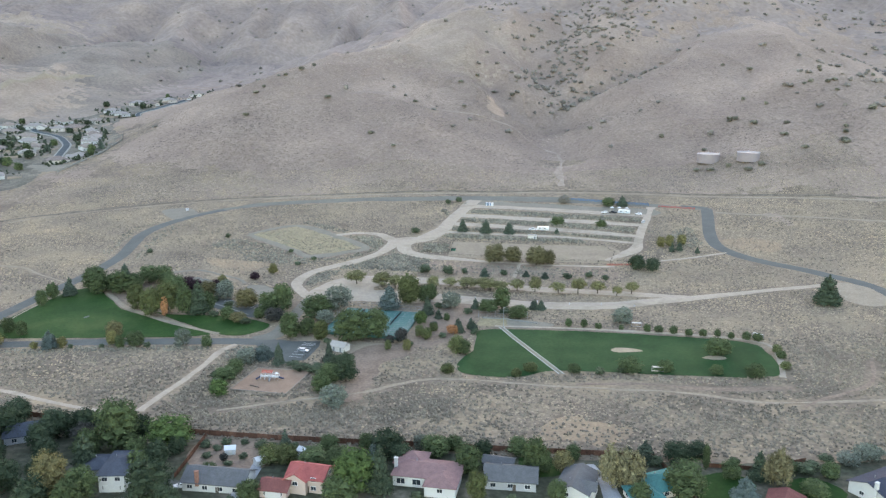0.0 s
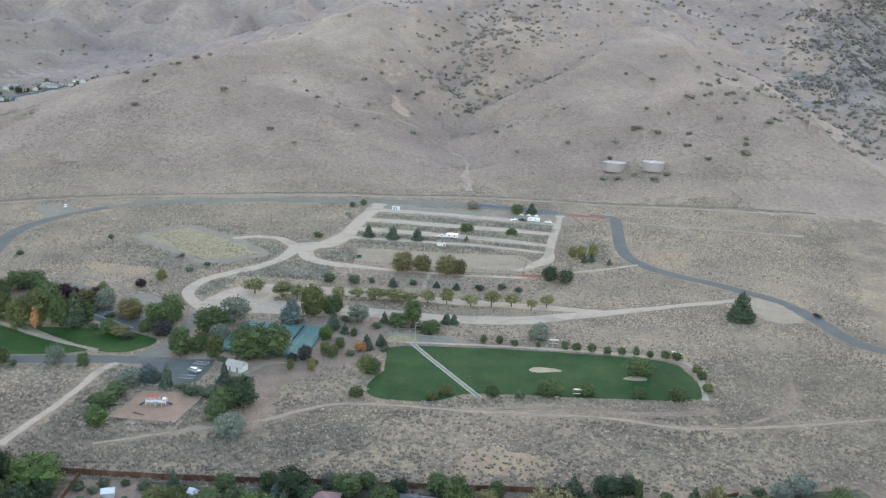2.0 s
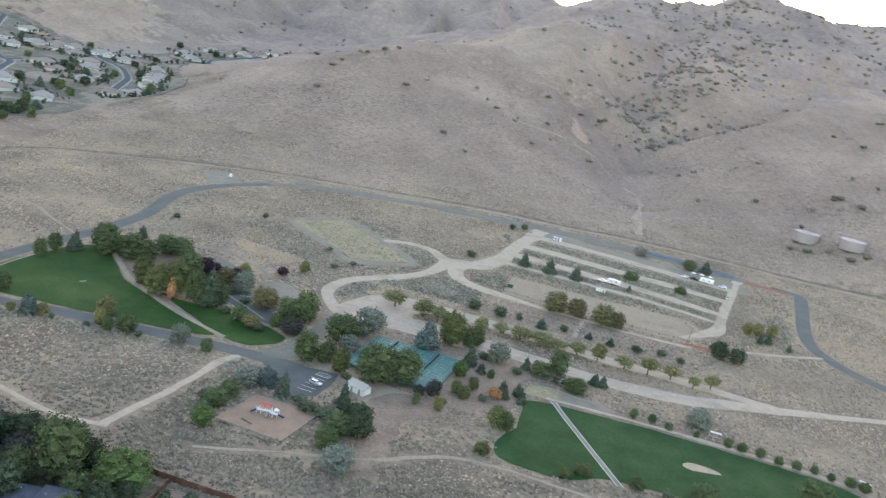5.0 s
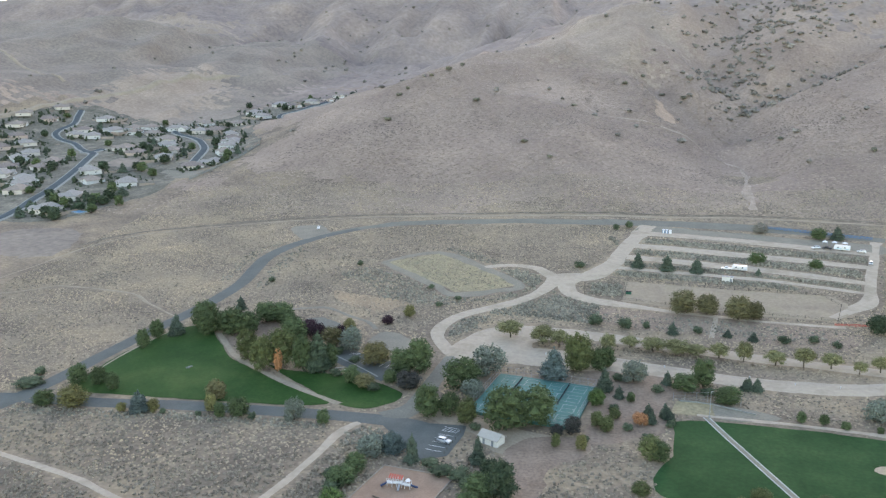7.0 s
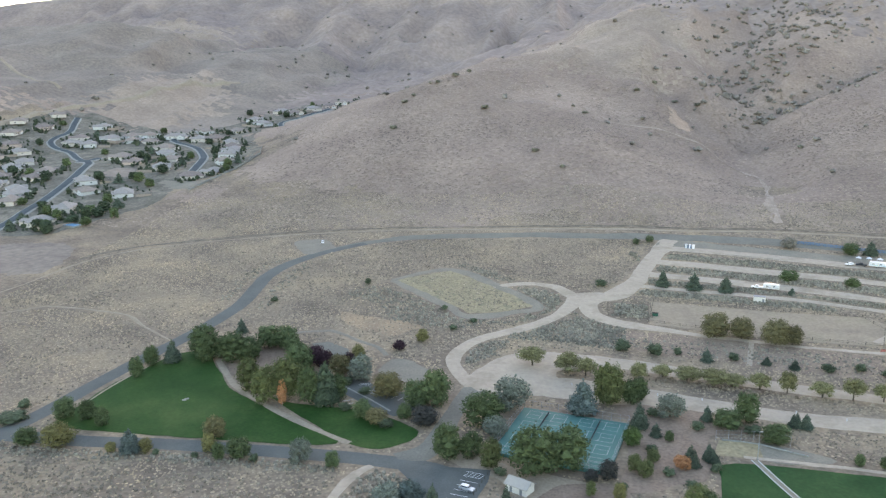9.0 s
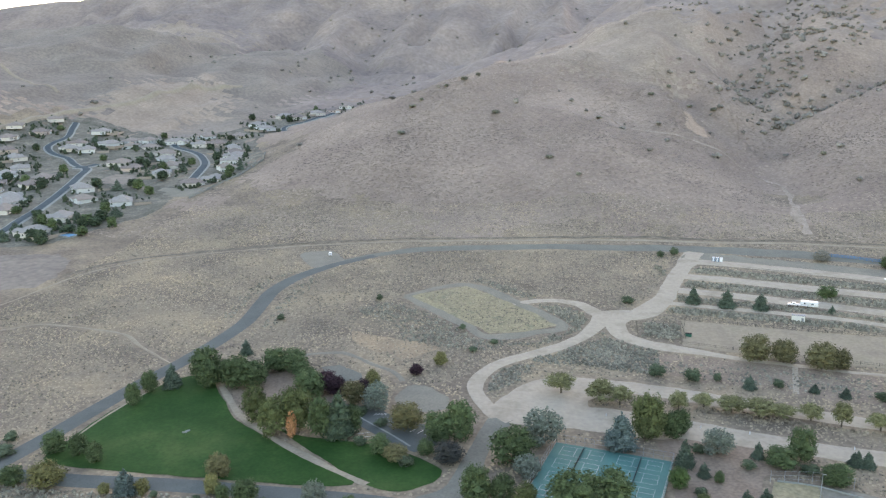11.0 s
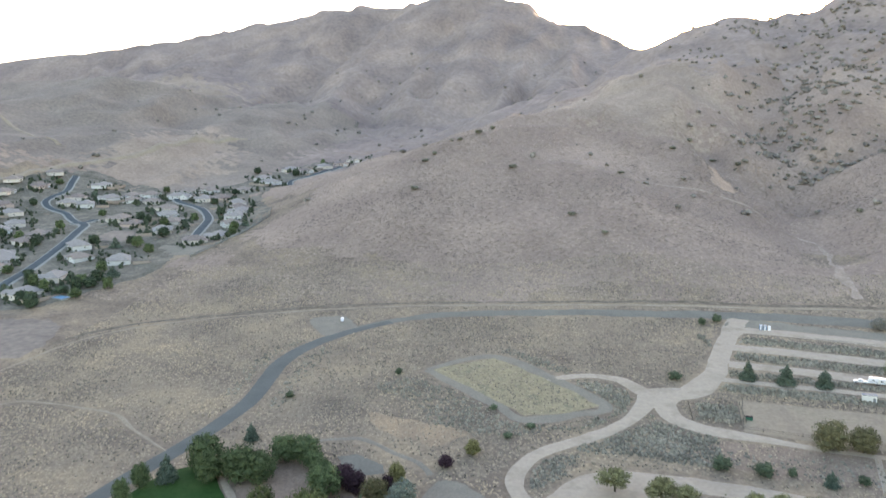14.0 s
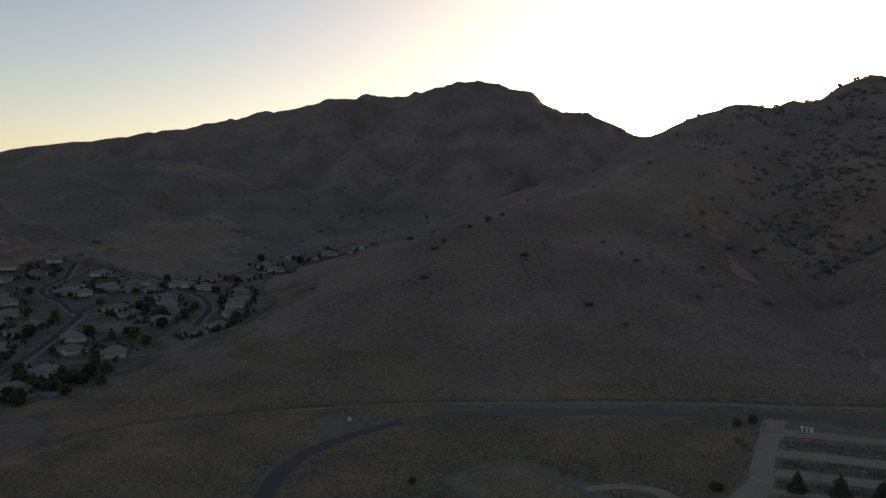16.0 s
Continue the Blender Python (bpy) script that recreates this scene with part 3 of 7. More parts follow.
area("pad", [(18, 377), (30, 376.5), (30, 366), (15, 366.5)], MAT_FALLOW, 0.14, "worn greenish grey practice pad", "pavement", smooth=False)
area("pad_dirt", [(30, 377), (42, 374), (52, 369), (41, 364.5), (30, 366)], MAT_GRAVEL, 0.13, "pale bare dirt beside the pad", "dirt", ragged=0.6)
area("lawn_west", [(-184, 432), (-171, 414), (-160, 399), (-148, 389), (-132, 379), (-114, 366), (-105, 360), (-111, 357), (-143, 357), (-174, 358), (-208, 361), (-210, 378), (-209, 396), (-204, 418), (-198, 431), (-191, 436)], MAT_LAWN, 0.12, "mown green lawn", "lawn", ragged=0.6)
area("lawn_middle", [(-150, 400), (-133, 388), (-104, 384), (-80, 369), (-87, 357), (-100, 358), (-117, 371)], MAT_LAWN, 0.12, "mown green lawn under trees", "lawn", ragged=0.5)
ribbon("path_lawn", [(-186, 439), (-181, 432), (-170, 416), (-159, 401.5), (-147, 391), (-136, 381.5), (-125, 374), (-116, 368), (-101, 359)], 2.6, MAT_TRACK, 0.2, "sandy path curving through the lawn", 0.4)
area("grove_gravel", [(-143, 447), (-137, 450), (-125, 442), (-123, 436), (-131, 433), (-139, 440)], MAT_OLD_ROAD, 0.1, "bare grey gravel patch behind the grove", "gravel", smooth=False, ragged=0.6)
area("grove_dirt", [(-104, 432), (-92, 429), (-87, 424), (-86, 412), (-97, 410), (-106, 420)], MAT_GRAVEL, 0.09, "pale trodden dirt beside the grove", "dirt", ragged=1.6)
area("grove_floor", [(-178, 446), (-160, 450), (-144, 441), (-134, 428), (-122, 416), (-128, 404), (-144, 398), (-160, 408), (-172, 424)], MAT_BANK, 0.07, "bare leaf-littered soil under the grove", "soil", ragged=1.4)
ribbon("grove_path", [(-160, 457), (-154, 460), (-143, 463), (-136, 462), (-123, 452), (-113, 445), (-107, 436)], 2.4, MAT_GRAVEL, 0.12, "dirt footpath round the grove", 0.6)
area("playground", [(-74, 316), (-80, 295), (-58, 289), (-52, 311)], MAT_BARK, 0.15, "reddish bark play surface", "playground", smooth=False)
area("car_park", [(-84, 347), (-64, 346), (-53, 346), (-53, 339), (-56, 324), (-64, 320), (-74, 334)], MAT_ASPHALT, 0.13, "grey asphalt car park", "car park", smooth=False)
area("car_park_trees", [(-126, 414), (-110, 411), (-100, 402), (-86, 399), (-84, 386), (-91, 380), (-104, 389), (-116, 399)], MAT_ASPHALT, 0.13, "grey asphalt car park among trees", "car park", smooth=False)
ribbon("car_park_kerb", [(-125, 411.5), (-113, 401.5), (-102, 392.5), (-93, 384)], 1.2, MAT_CONCRETE, 0.17, "pale concrete kerb across the car park", 0.0, "kerb")
area("fallow_field", [(-125, 535), (-99, 552), (-69, 524), (-50, 501), (-62, 494), (-79, 489), (-91, 501)], MAT_FALLOW, 0.1, "fallow yellowish field", "field", smooth=False, ragged=1.0, clear=False)
keep_clear(*(g.ravel() for g in np.meshgrid(np.arange(-55, -9, 1.2), np.arange(347, 393, 1.2))))

# ---------- helpers for things ----------
def part(name, bm, mat, parent=None, label="", smooth=False):
    data = bpy.data.meshes.new(name)
    bm.normal_update()
    bm.to_mesh(data)
    bm.free()
    data.materials.append(mat)
    if smooth:
        data.polygons.foreach_set("use_smooth", [True] * len(data.polygons))
    ob = new(name, data)
    if parent:
        ob.parent = parent
    if label:
        ob["label"] = label
    return ob


def share(name, source, parent, m, label=""):
    """Another part on the mesh of a part."""
    ob = new(name, source.data)
    ob.parent = parent
    ob.matrix_basis = m
    if label:
        ob["label"] = label
    return ob


def box(bm, x, y, z, w, d, h, bevel=0.0, turn=0.0):
    """A box centred at x, y with its foot at z."""
    made = bmesh.ops.create_cube(bm, size=1)["verts"]
    bmesh.ops.scale(bm, vec=(w, d, h), verts=made)
    if bevel:
        edges = list({e for v in made for e in v.link_edges})
        made = list({v for f in bmesh.ops.bevel(bm, geom=edges, offset=bevel, segments=1, affect="EDGES", profile=0.5)["faces"] for v in f.verts} | {v for v in made if v.is_valid})
    bmesh.ops.rotate(bm, cent=(0, 0, 0), matrix=Matrix.Rotation(turn, 3, "Z"), verts=made)
    bmesh.ops.translate(bm, vec=(x, y, z + h / 2), verts=made)
    return made


def tube(bm, a, b, r1, r2=None, sides=7):
    """A tapered rod from a to b."""
    a, b = Vector(a), Vector(b)
    r2 = r1 if r2 is None else r2
    turn = (b - a).to_track_quat("Z", "Y").to_matrix().to_4x4()
    bmesh.ops.create_cone(bm, cap_ends=True, segments=sides, radius1=r1, radius2=max(r2, 0.001), depth=(b - a).length,
                          matrix=Matrix.Translation((a + b) / 2) @ turn)


def mesh_boxes(*boxes):
    bm = bmesh.new()
    for b in boxes:
        box(bm, *b)
    return bm


def ground_z(x, y):
    return float(height(x, y))


# ---------- trees and shrubs ----------
def foliage(name, dark, light):
    return material(name, [tuple(2.1 * c for c in dark), tuple(1.95 * c for c in light)], 1.6, 0.85, fine=0.35, vary="both", spread=0.3, differ=0.42)


MAT_WOOD = material("tree_wood", [(0.10, 0.08, 0.06), (0.17, 0.14, 0.11)], 0.8, 0.95, 0.03, 0.2, 0.1)
MAT_PALE_WOOD = material("pale_birch_wood", [(0.40, 0.37, 0.33), (0.52, 0.49, 0.44)], 0.6, 0.9, 0.02, 0.2, 0.1)

# kind: name, label, form, dark and light leaf colour
PLANTS = {
    "D": ("deciduous_tree", "broad deciduous tree with full green crown", "round", (0.033, 0.047, 0.023), (0.061, 0.081, 0.036)),
    "D2": ("deciduous_tree", "broad deciduous tree with dark green crown", "round", (0.018, 0.029, 0.018), (0.037, 0.05, 0.029)),
    "L": ("deciduous_tree", "bright green leafy deciduous tree", "round", (0.036, 0.06, 0.022), (0.068, 0.1, 0.034)),
    "Y": ("deciduous_tree", "deciduous tree turning yellow", "round", (0.07, 0.068, 0.03), (0.135, 0.122, 0.05)),
    "Y2": ("deciduous_tree", "yellowish green deciduous tree", "round", (0.042, 0.051, 0.022), (0.08, 0.09, 0.038)),
    "O": ("deciduous_tree", "small tree with orange autumn leaves", "round", (0.22, 0.10, 0.05), (0.36, 0.18, 0.09)),
    "O2": ("deciduous_tree", "deciduous tree turning brownish orange", "round", (0.062, 0.06, 0.03), (0.118, 0.099, 0.047)),
    "R": ("purple_leaf_tree", "dark purple-leaved plum tree", "round", (0.022, 0.012, 0.016), (0.045, 0.025, 0.030)),
    "R2": ("dark_leaf_tree", "dark maroon-green rounded tree", "round", (0.020, 0.022, 0.020), (0.042, 0.040, 0.036)),
    "W": ("willow_tree", "pale yellow-brown willow with drooping crown", "willow", (0.082, 0.074, 0.042), (0.15, 0.134, 0.075)),
    "G": ("olive_tree", "silvery grey-green olive-like tree", "airy", (0.058, 0.068, 0.053), (0.115, 0.128, 0.102)),
    "T": ("row_tree", "small spreading olive-yellow tree in the row", "spread", (0.072, 0.073, 0.037), (0.15, 0.142, 0.068)),
    "A": ("shade_tree", "broad brown-green shade tree by the arena", "round", (0.05, 0.048, 0.026), (0.10, 0.09, 0.046)),
    "P": ("pine_tree", "dark green conical pine", "cone", (0.030, 0.042, 0.031), (0.06, 0.077, 0.055)),
    "P2": ("pine_tree", "tall dense dark green pine", "pine", (0.022, 0.034, 0.022), (0.05, 0.066, 0.042)),
    "S": ("spruce_tree", "blue-grey spruce with layered branches", "cone", (0.038, 0.053, 0.048), (0.078, 0.10, 0.092)),
    "B": ("shrub", "low rounded green shrub", "bush", (0.028, 0.040, 0.024), (0.062, 0.075, 0.045)),
    "H": ("hill_shrub", "grey-green shrub alone on the dry slope", "bush", (0.085, 0.083, 0.064), (0.135, 0.13, 0.10)),
    "B2": ("bare_shrub", "thin greyish shrub beside the lane", "airy", (0.09, 0.085, 0.07), (0.15, 0.14, 0.12)),
}


def clumps_mesh(name, spots, sizes, squash, rng, mat):
    """Many small irregular leaf clumps as one mesh."""
    n = len(spots)
    unit = np.array([(1, 0, 0), (0, 1, 0), (-1, 0, 0), (0, -1, 0), (0, 0, 1), (0, 0, -1)], float)
    tris = np.array([(0, 1, 4), (1, 2, 4), (2, 3, 4), (3, 0, 4), (1, 0, 5), (2, 1, 5), (3, 2, 5), (0, 3, 5)])
    shape = unit[None] * rng.uniform(0.55, 1.25, (n, 6, 1)) + rng.normal(0, 0.14, (n, 6, 3))
    a, tilt = rng.uniform(0, math.tau, n), rng.uniform(-0.7, 0.7, n)
    ca, sa, ct, st = np.cos(a), np.sin(a), np.cos(tilt), np.sin(tilt)
    shape[..., 2] *= squash
    x, y, z = shape[..., 0], shape[..., 1], shape[..., 2]
    y, z = y * ct[:, None] - z * st[:, None], y * st[:, None] + z * ct[:, None]
    x, y = x * ca[:, None] - y * sa[:, None], x * sa[:, None] + y * ca[:, None]
    verts = np.stack([x, y, z], -1) * np.asarray(sizes)[:, None, None] + np.asarray(spots)[:, None, :]
    faces = tris[None] + 6 * np.arange(n)[:, None, None]
    return arrays_mesh(name, verts.reshape(-1, 3), faces.reshape(-1, 3), mat, smooth=False)


def ball():
    """Corners and faces of a small round body."""
    bm = bmesh.new()
    bmesh.ops.create_icosphere(bm, subdivisions=2, radius=1)
    verts, faces = np.array([tuple(v.co) for v in bm.verts]), np.array([[v.index for v in f.verts] for f in bm.faces])
    bm.free()
    return verts, faces


BALL_VERTS, BALL_FACES = ball()
ROUGH_VERTS = np.array([(1, 0, 0), (0, 1, 0), (-1, 0, 0), (0, -1, 0), (0, 0, 1), (0, 0, -1)], float)
ROUGH_FACES = np.array([(0, 1, 4), (1, 2, 4), (2, 3, 4), (3, 0, 4), (1, 0, 5), (2, 1, 5), (3, 2, 5), (0, 3, 5)])


def crown_mesh(mid, reach, rng, mat, sprays, leaf, body=0.84, droop=0.0, far=False):
    """A crown: rounded boughs close together, each clothed in many small leaf sprays, as one mesh."""
    mid, reach = np.array(mid), np.array(reach)
    base, tris = (ROUGH_VERTS, ROUGH_FACES) if far or len(mid) > 16 else (BALL_VERTS, BALL_FACES)
    n = len(mid)
    core = base[None] * rng.uniform(0.8, 1.12, (n, len(base), 1)) * (reach * (1.0 if far else body))[:, None] + mid[:, None]
    faces = [(tris[None] + len(base) * np.arange(n)[:, None, None]).reshape(-1, 3)]
    core = core.reshape(-1, 3)
    size = reach.prod(1) ** (2 / 3)
    own = rng.choice(n, sprays * 3, p=size / size.sum())
    out = rng.normal(size=(len(own), 3))
    out /= np.linalg.norm(out, axis=1)[:, None]
    spot = mid[own] + out * reach[own] * (0.84 + 0.5 * rng.uniform(0, 1, (len(own), 1)) ** 1.8)
    buried = (np.linalg.norm((spot[:, None] - mid[None]) / reach[None], axis=2) < 0.8).any(1)
    pick = np.flatnonzero(~buried & (spot[:, 2] > 0.15))[:sprays]
    spot, out = spot[pick], out[pick]
    m = len(spot)
    face = out + rng.normal(0, 0.75, (m, 3)) + (0, 0, 0.2)
    face /= np.linalg.norm(face, axis=1)[:, None]
    one = np.cross(face, rng.normal(size=(m, 3)))
    one /= np.linalg.norm(one, axis=1)[:, None]
    one[:, 2] -= droop
    two = np.cross(face, one)
    big = rng.uniform(0.5, 1.25, (m, 1)) * leaf
    spray = np.stack([spot + one * big, spot + two * big * 0.7 + face * 0.12, spot - one * big * 0.9, spot - two * big * 0.7 + face * 0.12], 1).reshape(-1, 3)
    k = len(core) + 4 * np.arange(m)[:, None]
    faces += [k + np.array([[0, 1, 2]]), k + np.array([[0, 2, 3]])]
    verts = np.concatenate([core, spray])
    verts[:, 2] = np.maximum(verts[:, 2], 0.1)
    return arrays_mesh("crown", verts, np.concatenate(faces), mat, smooth=False)


def boughs(form, rng):
    """Middles and half-widths of the boughs of a crown about 10 m high and 8 m wide."""
    mid, reach = [], []
    if form in ("cone", "pine"):
        tiers = 9 if form == "cone" else 8
        for k in range(tiers):
            up = k / (tiers - 1)
            wide = (3.7 * (1 - up) ** (0.72 if form == "cone" else 0.55) + 0.25) * rng.uniform(0.78, 1.1)
            many = max(1, round(wide * 1.9))
            for n in range(many):
                a = (n + rng.uniform(-0.3, 0.3)) * math.tau / many + k
                r = wide * rng.uniform(0.42, 0.62) if many > 1 else 0.0
                w = wide * rng.uniform(0.36, 0.5) + 0.2
                mid.append((math.cos(a) * r, math.sin(a) * r, 1.0 + up * 8.2 - 0.12 * r + rng.uniform(-0.25, 0.25)))
                reach.append((w, w, 0.55 * w + 0.35))
        return mid, reach
    low, high, wide, many = {"round": (1.4, 8.0, 2.7, 24), "airy": (1.4, 8.0, 2.8, 18), "willow": (2.6, 7.8, 2.8, 18), "bush": (1.5, 7.6, 2.6, 11), "spread": (3.7, 8.1, 3.0, 21)}[form]
    middle = (low + high) / 2
    mid.append((0, 0, middle))
    reach.append((2.4, 2.4, 1.9) if form == "spread" else (2.9, 2.9, (high - low) / 2 + 0.5))
    for n in range(many):
        a, up = n * 2.4 + rng.uniform(-0.35, 0.35), (n + rng.uniform(0.1, 0.9)) / many
        out = math.sqrt(max(0.05, 1 - (1.6 * up - 0.72) ** 2)) if form != "spread" else math.sqrt(max(0.05, 1 - (up * 0.95) ** 2))
        r = wide * out * (rng.uniform(0.55, 1.3) if form == "spread" else rng.uniform(0.75, 1.05))
        w = rng.uniform(0.85, 1.7)
        mid.append((math.cos(a) * r, math.sin(a) * r, low + up * (high - low)))
        reach.append((w * 0.9, w * 0.9, w * 1.9) if form == "willow" else (w, w, w * rng.uniform(0.8, 1.0)))
    return mid, reach


def plant(kind, seed, far=False):
    name, label, form, dark, light = PLANTS[kind]
    rng = np.random.default_rng(seed)
    if kind not in LEAVES:
        LEAVES[kind] = foliage("leaves_" + name + "_" + kind.lower(), dark, light)
    root = new(name)
    tagged(root, label, "shrub" if "shrub" in name else "tree")
    mid, reach = boughs(form, rng)
    needled = form in ("cone", "pine")
    leaf, body = {"airy": (0.36, 0.7), "willow": (0.36, 0.8), "bush": (0.5, 0.86)}.get(form, (0.29, 0.86))
    crown = crown_mesh(mid, reach, rng, LEAVES[kind], 110 if far else 380 if form == "bush" else 1350, leaf * (2.0 if far else 1.0), body, 0.5 if form == "willow" else 0.25 if needled else 0.0, far or needled)
    crown.parent = root
    bm = bmesh.new()
    top = {"cone": 9.4, "pine": 9.2, "bush": 2.6}.get(form, 6.4)
    tube(bm, (0, 0, -0.5), (0.1, 0.05, top * 0.5), 0.30, 0.22)
    tube(bm, (0.1, 0.05, top * 0.5), (0.0, 0.1, top), 0.22, 0.05)
    if not needled:
        for n in range(6):
            a, z = n * 1.05 + rng.uniform(-0.3, 0.3), top * rng.uniform(0.32, 0.6)
            out = rng.uniform(1.6, 2.9)
            tube(bm, (0.05, 0.03, z), (math.cos(a) * out, math.sin(a) * out, z + rng.uniform(1.2, 2.4)), 0.13, 0.035, 5)
    part("trunk", bm, MAT_PALE_WOOD if kind == "O" else MAT_WOOD, root)
    return root


LEAVES, KINDS = {}, {}


def set_plant(kind, x, y, tall, wide, group="", far=False):
    """A plant of that kind on the ground, tall and wide in metres."""
    forms = KINDS.setdefault((kind, far), [])
    most = 4 if kind in ("D", "D2", "P", "Y2", "B", "T") else 2
    m = pose(x, y, ground_z(x, y) - 0.05, 0, 0, (x * 37 + y * 91) % 360) @ Matrix.Diagonal((wide / 8.2, wide / 8.2, tall / 9.8, 1))
    if len(forms) < most:
        ob = plant(kind, 100 * len(KINDS) + len(forms), far)
        ob.matrix_basis = m
        forms.append(ob)
    else:
        ob = forms[int(x * 7 + y * 3) % most]
        ob = copy_thing(ob, m @ Matrix.Diagonal((*(1 / s for s in ob.scale), 1)))
    if group:
        ob["group"] = group
    return ob


def plant_all(kind, places, group=""):
    for x, y, tall, wide in places:
        set_plant(kind, x, y, tall * (1.3 if kind == "T" else 1.1), wide * (1.12 if kind == "P" else 1.15 if kind == "T" else 1.08), group)


# ---------- planting, space by space: x, y, height, width ----------
# lawn
plant_all("D", [(-209, 367, 7.5, 8.1), (-200, 367, 7.3, 6.5), (-192, 363, 6.8, 6), (-210, 347, 5.8, 8.4), (-140, 344, 5.6, 4.3), (-134, 346, 6.6, 8), (-102, 343, 5.4, 4.9), (-203, 406, 8.8, 5.9), (-203, 418, 8.6, 6.6)])
plant_all("Y", [(-198, 347, 7.7, 10.6), (-166, 346, 4.9, 4.8), (-178, 345, 3.2, 4.1), (-145, 348, 6.7, 5.1)])
plant_all("B", [(-230, 374, 3.6, 5), (-228, 363, 3, 12.2), (-162, 345, 1.9, 2.6), (-148, 344, 2.2, 2.5), (-128, 344, 2.8, 3.2)])
plant_all("S", [(-171, 345, 7.9, 7.7)])
plant_all("O2", [(-148, 359, 6.6, 8.4)])
plant_all("G", [(-113, 345, 8, 7.1)])
plant_all("P", [(-196, 423, 9, 8.1)])
# grove
plant_all("D", [(-187, 434, 12.4, 14.1), (-182, 425, 10.7, 9.5), (-171, 427, 11.2, 13.3), (-164, 426, 10.3, 11.8), (-161, 442, 9.7, 11.1), (-154, 444, 8.8, 12.3), (-125, 389, 13.3, 9.3), (-115, 393, 9.5, 7.5), (-139, 419, 10, 11.4)])
plant_all("P", [(-180, 458, 6.6, 5.2)])
plant_all("Y2", [(-152, 398, 13, 9.9), (-141, 387, 13.7, 10.4), (-135, 391, 15.6, 13)])
plant_all("O", [(-134, 386, 9.4, 3.7)])
plant_all("P2", [(-118, 388, 15.6, 10.3)])
plant_all("R", [(-134, 425, 7.8, 8.3), (-129, 422, 6.8, 7.8), (-118, 420, 7.6, 4.5)])
plant_all("O2", [(-121, 416, 7.9, 9)])
plant_all("Y", [(-117, 429, 7.1, 6)])
# grove_east
plant_all("G", [(-111, 411, 9.8, 9.7), (-51, 391, 11.5, 13), (-54, 369, 6.5, 8)])
plant_all("D", [(-78, 391, 13, 11), (-85, 391, 9, 10), (-59, 377, 11.5, 14)])
plant_all("O2", [(-97, 396, 9.6, 11.5)])
plant_all("B", [(-115, 406, 3.3, 4.8)])
plant_all("D", [(-102, 379, 6.3, 7.1), (-87, 379, 5.2, 5.9), (-60, 354, 8, 8)])
plant_all("D", [(-67.5, 352, 11.5, 9.5), (-40, 347, 14.5, 15.5), (-30, 352, 13, 14)])
plant_all("O2", [(-96, 375, 4.8, 9)])
plant_all("R2", [(-79, 375, 6.2, 9.5), (-18, 346, 6.3, 6), (-23, 344, 3.8, 4.7)])
plant_all("R", [(-103, 443, 4.1, 5.8)])
plant_all("Y", [(-95, 453, 5.7, 5.4)])
plant_all("Y2", [(-53, 348, 9.1, 7.6), (-23, 336, 4.4, 3.2)])
# court_east
plant_all("L", [(-10, 369, 6.1, 6.2)])
plant_all("S", [(-26, 391, 11.7, 11.1)])
plant_all("Y2", [(-17, 401, 14.9, 11), (-10, 353, 5.3, 4.5), (-7, 350, 5.1, 5.1), (-4, 360, 4, 4.2)])
plant_all("D", [(-9, 401, 8.4, 7.3), (2, 374, 3.6, 3.3), (22, 387, 6.3, 10.6), (29, 392, 10.8, 9.2), (35, 378, 5.9, 8.4)])
plant_all("G", [(4, 392, 8.1, 9.7)])
plant_all("P", [(-7, 382, 8.7, 6.4), (-2, 377, 4.3, 4.1), (7, 359, 6.4, 4.5), (13, 363, 5, 4.6), (16, 391, 5.3, 3.9), (44, 391, 4.5, 3.8), (48, 391, 4.1, 3.8)])
plant_all("Y", [(-15, 335, 5, 3.8)])
plant_all("O", [(4, 357, 3.9, 4.5)])
plant_all("B", [(14, 356, 2.3, 3.1)])
# strip
plant_all("T", [(-46, 432, 6.3, 9.1), (-32, 426, 6.7, 10), (-25, 424, 5.9, 7.4), (-5, 422, 6.1, 6.3), (4, 426, 4.5, 6.9), (13, 424, 4.8, 9.1), (22, 422, 5.2, 10.1), (30, 423, 3.7, 9.1), (39, 422, 5, 7.5), (48, 419, 7.2, 6.4), (60, 418, 5, 7.5), (70, 416, 7, 7.4), (80, 415.5, 5.5, 6.9), (89, 411, 4.2, 4.8), (97, 413, 5.6, 6.4)], "trees of the strip")
plant_all("Y2", [(-16, 401, 12.6, 11)])
plant_all("D", [(-6, 405, 8.3, 6.6)])
# arena
plant_all("A", [(30, 475, 11, 13.3), (41, 474, 9.6, 10.3), (54, 469, 11.1, 12), (61, 470, 8.6, 8.4)])
plant_all("P", [(13, 538, 8, 6.8), (28, 535, 8.6, 7.5), (43, 534, 7.2, 7.5), (131, 603, 7.7, 7.9), (137, 487, 5.6, 3.6), (142, 489, 5.4, 4.0), (151, 483, 3.6, 3.0), (74, 532, 3.7, 3.4)])
plant_all("D", [(77, 553, 6, 9.3), (105, 544, 4.7, 7.8), (121, 605, 6.6, 10.2)])
plant_all("D2", [(109, 455, 8.4, 9.4), (117, 452, 7.2, 8.6)])
plant_all("B", [(-18, 534, 3.9, 6), (4, 619, 4.1, 4.7), (12, 624, 4.8, 5.5)])
plant_all("B2", [(91, 619, 6.1, 8.8)])
plant_all("Y", [(133, 498, 6.5, 5.5), (138, 497, 7.5, 6.0), (146, 499, 7.0, 6.0)])
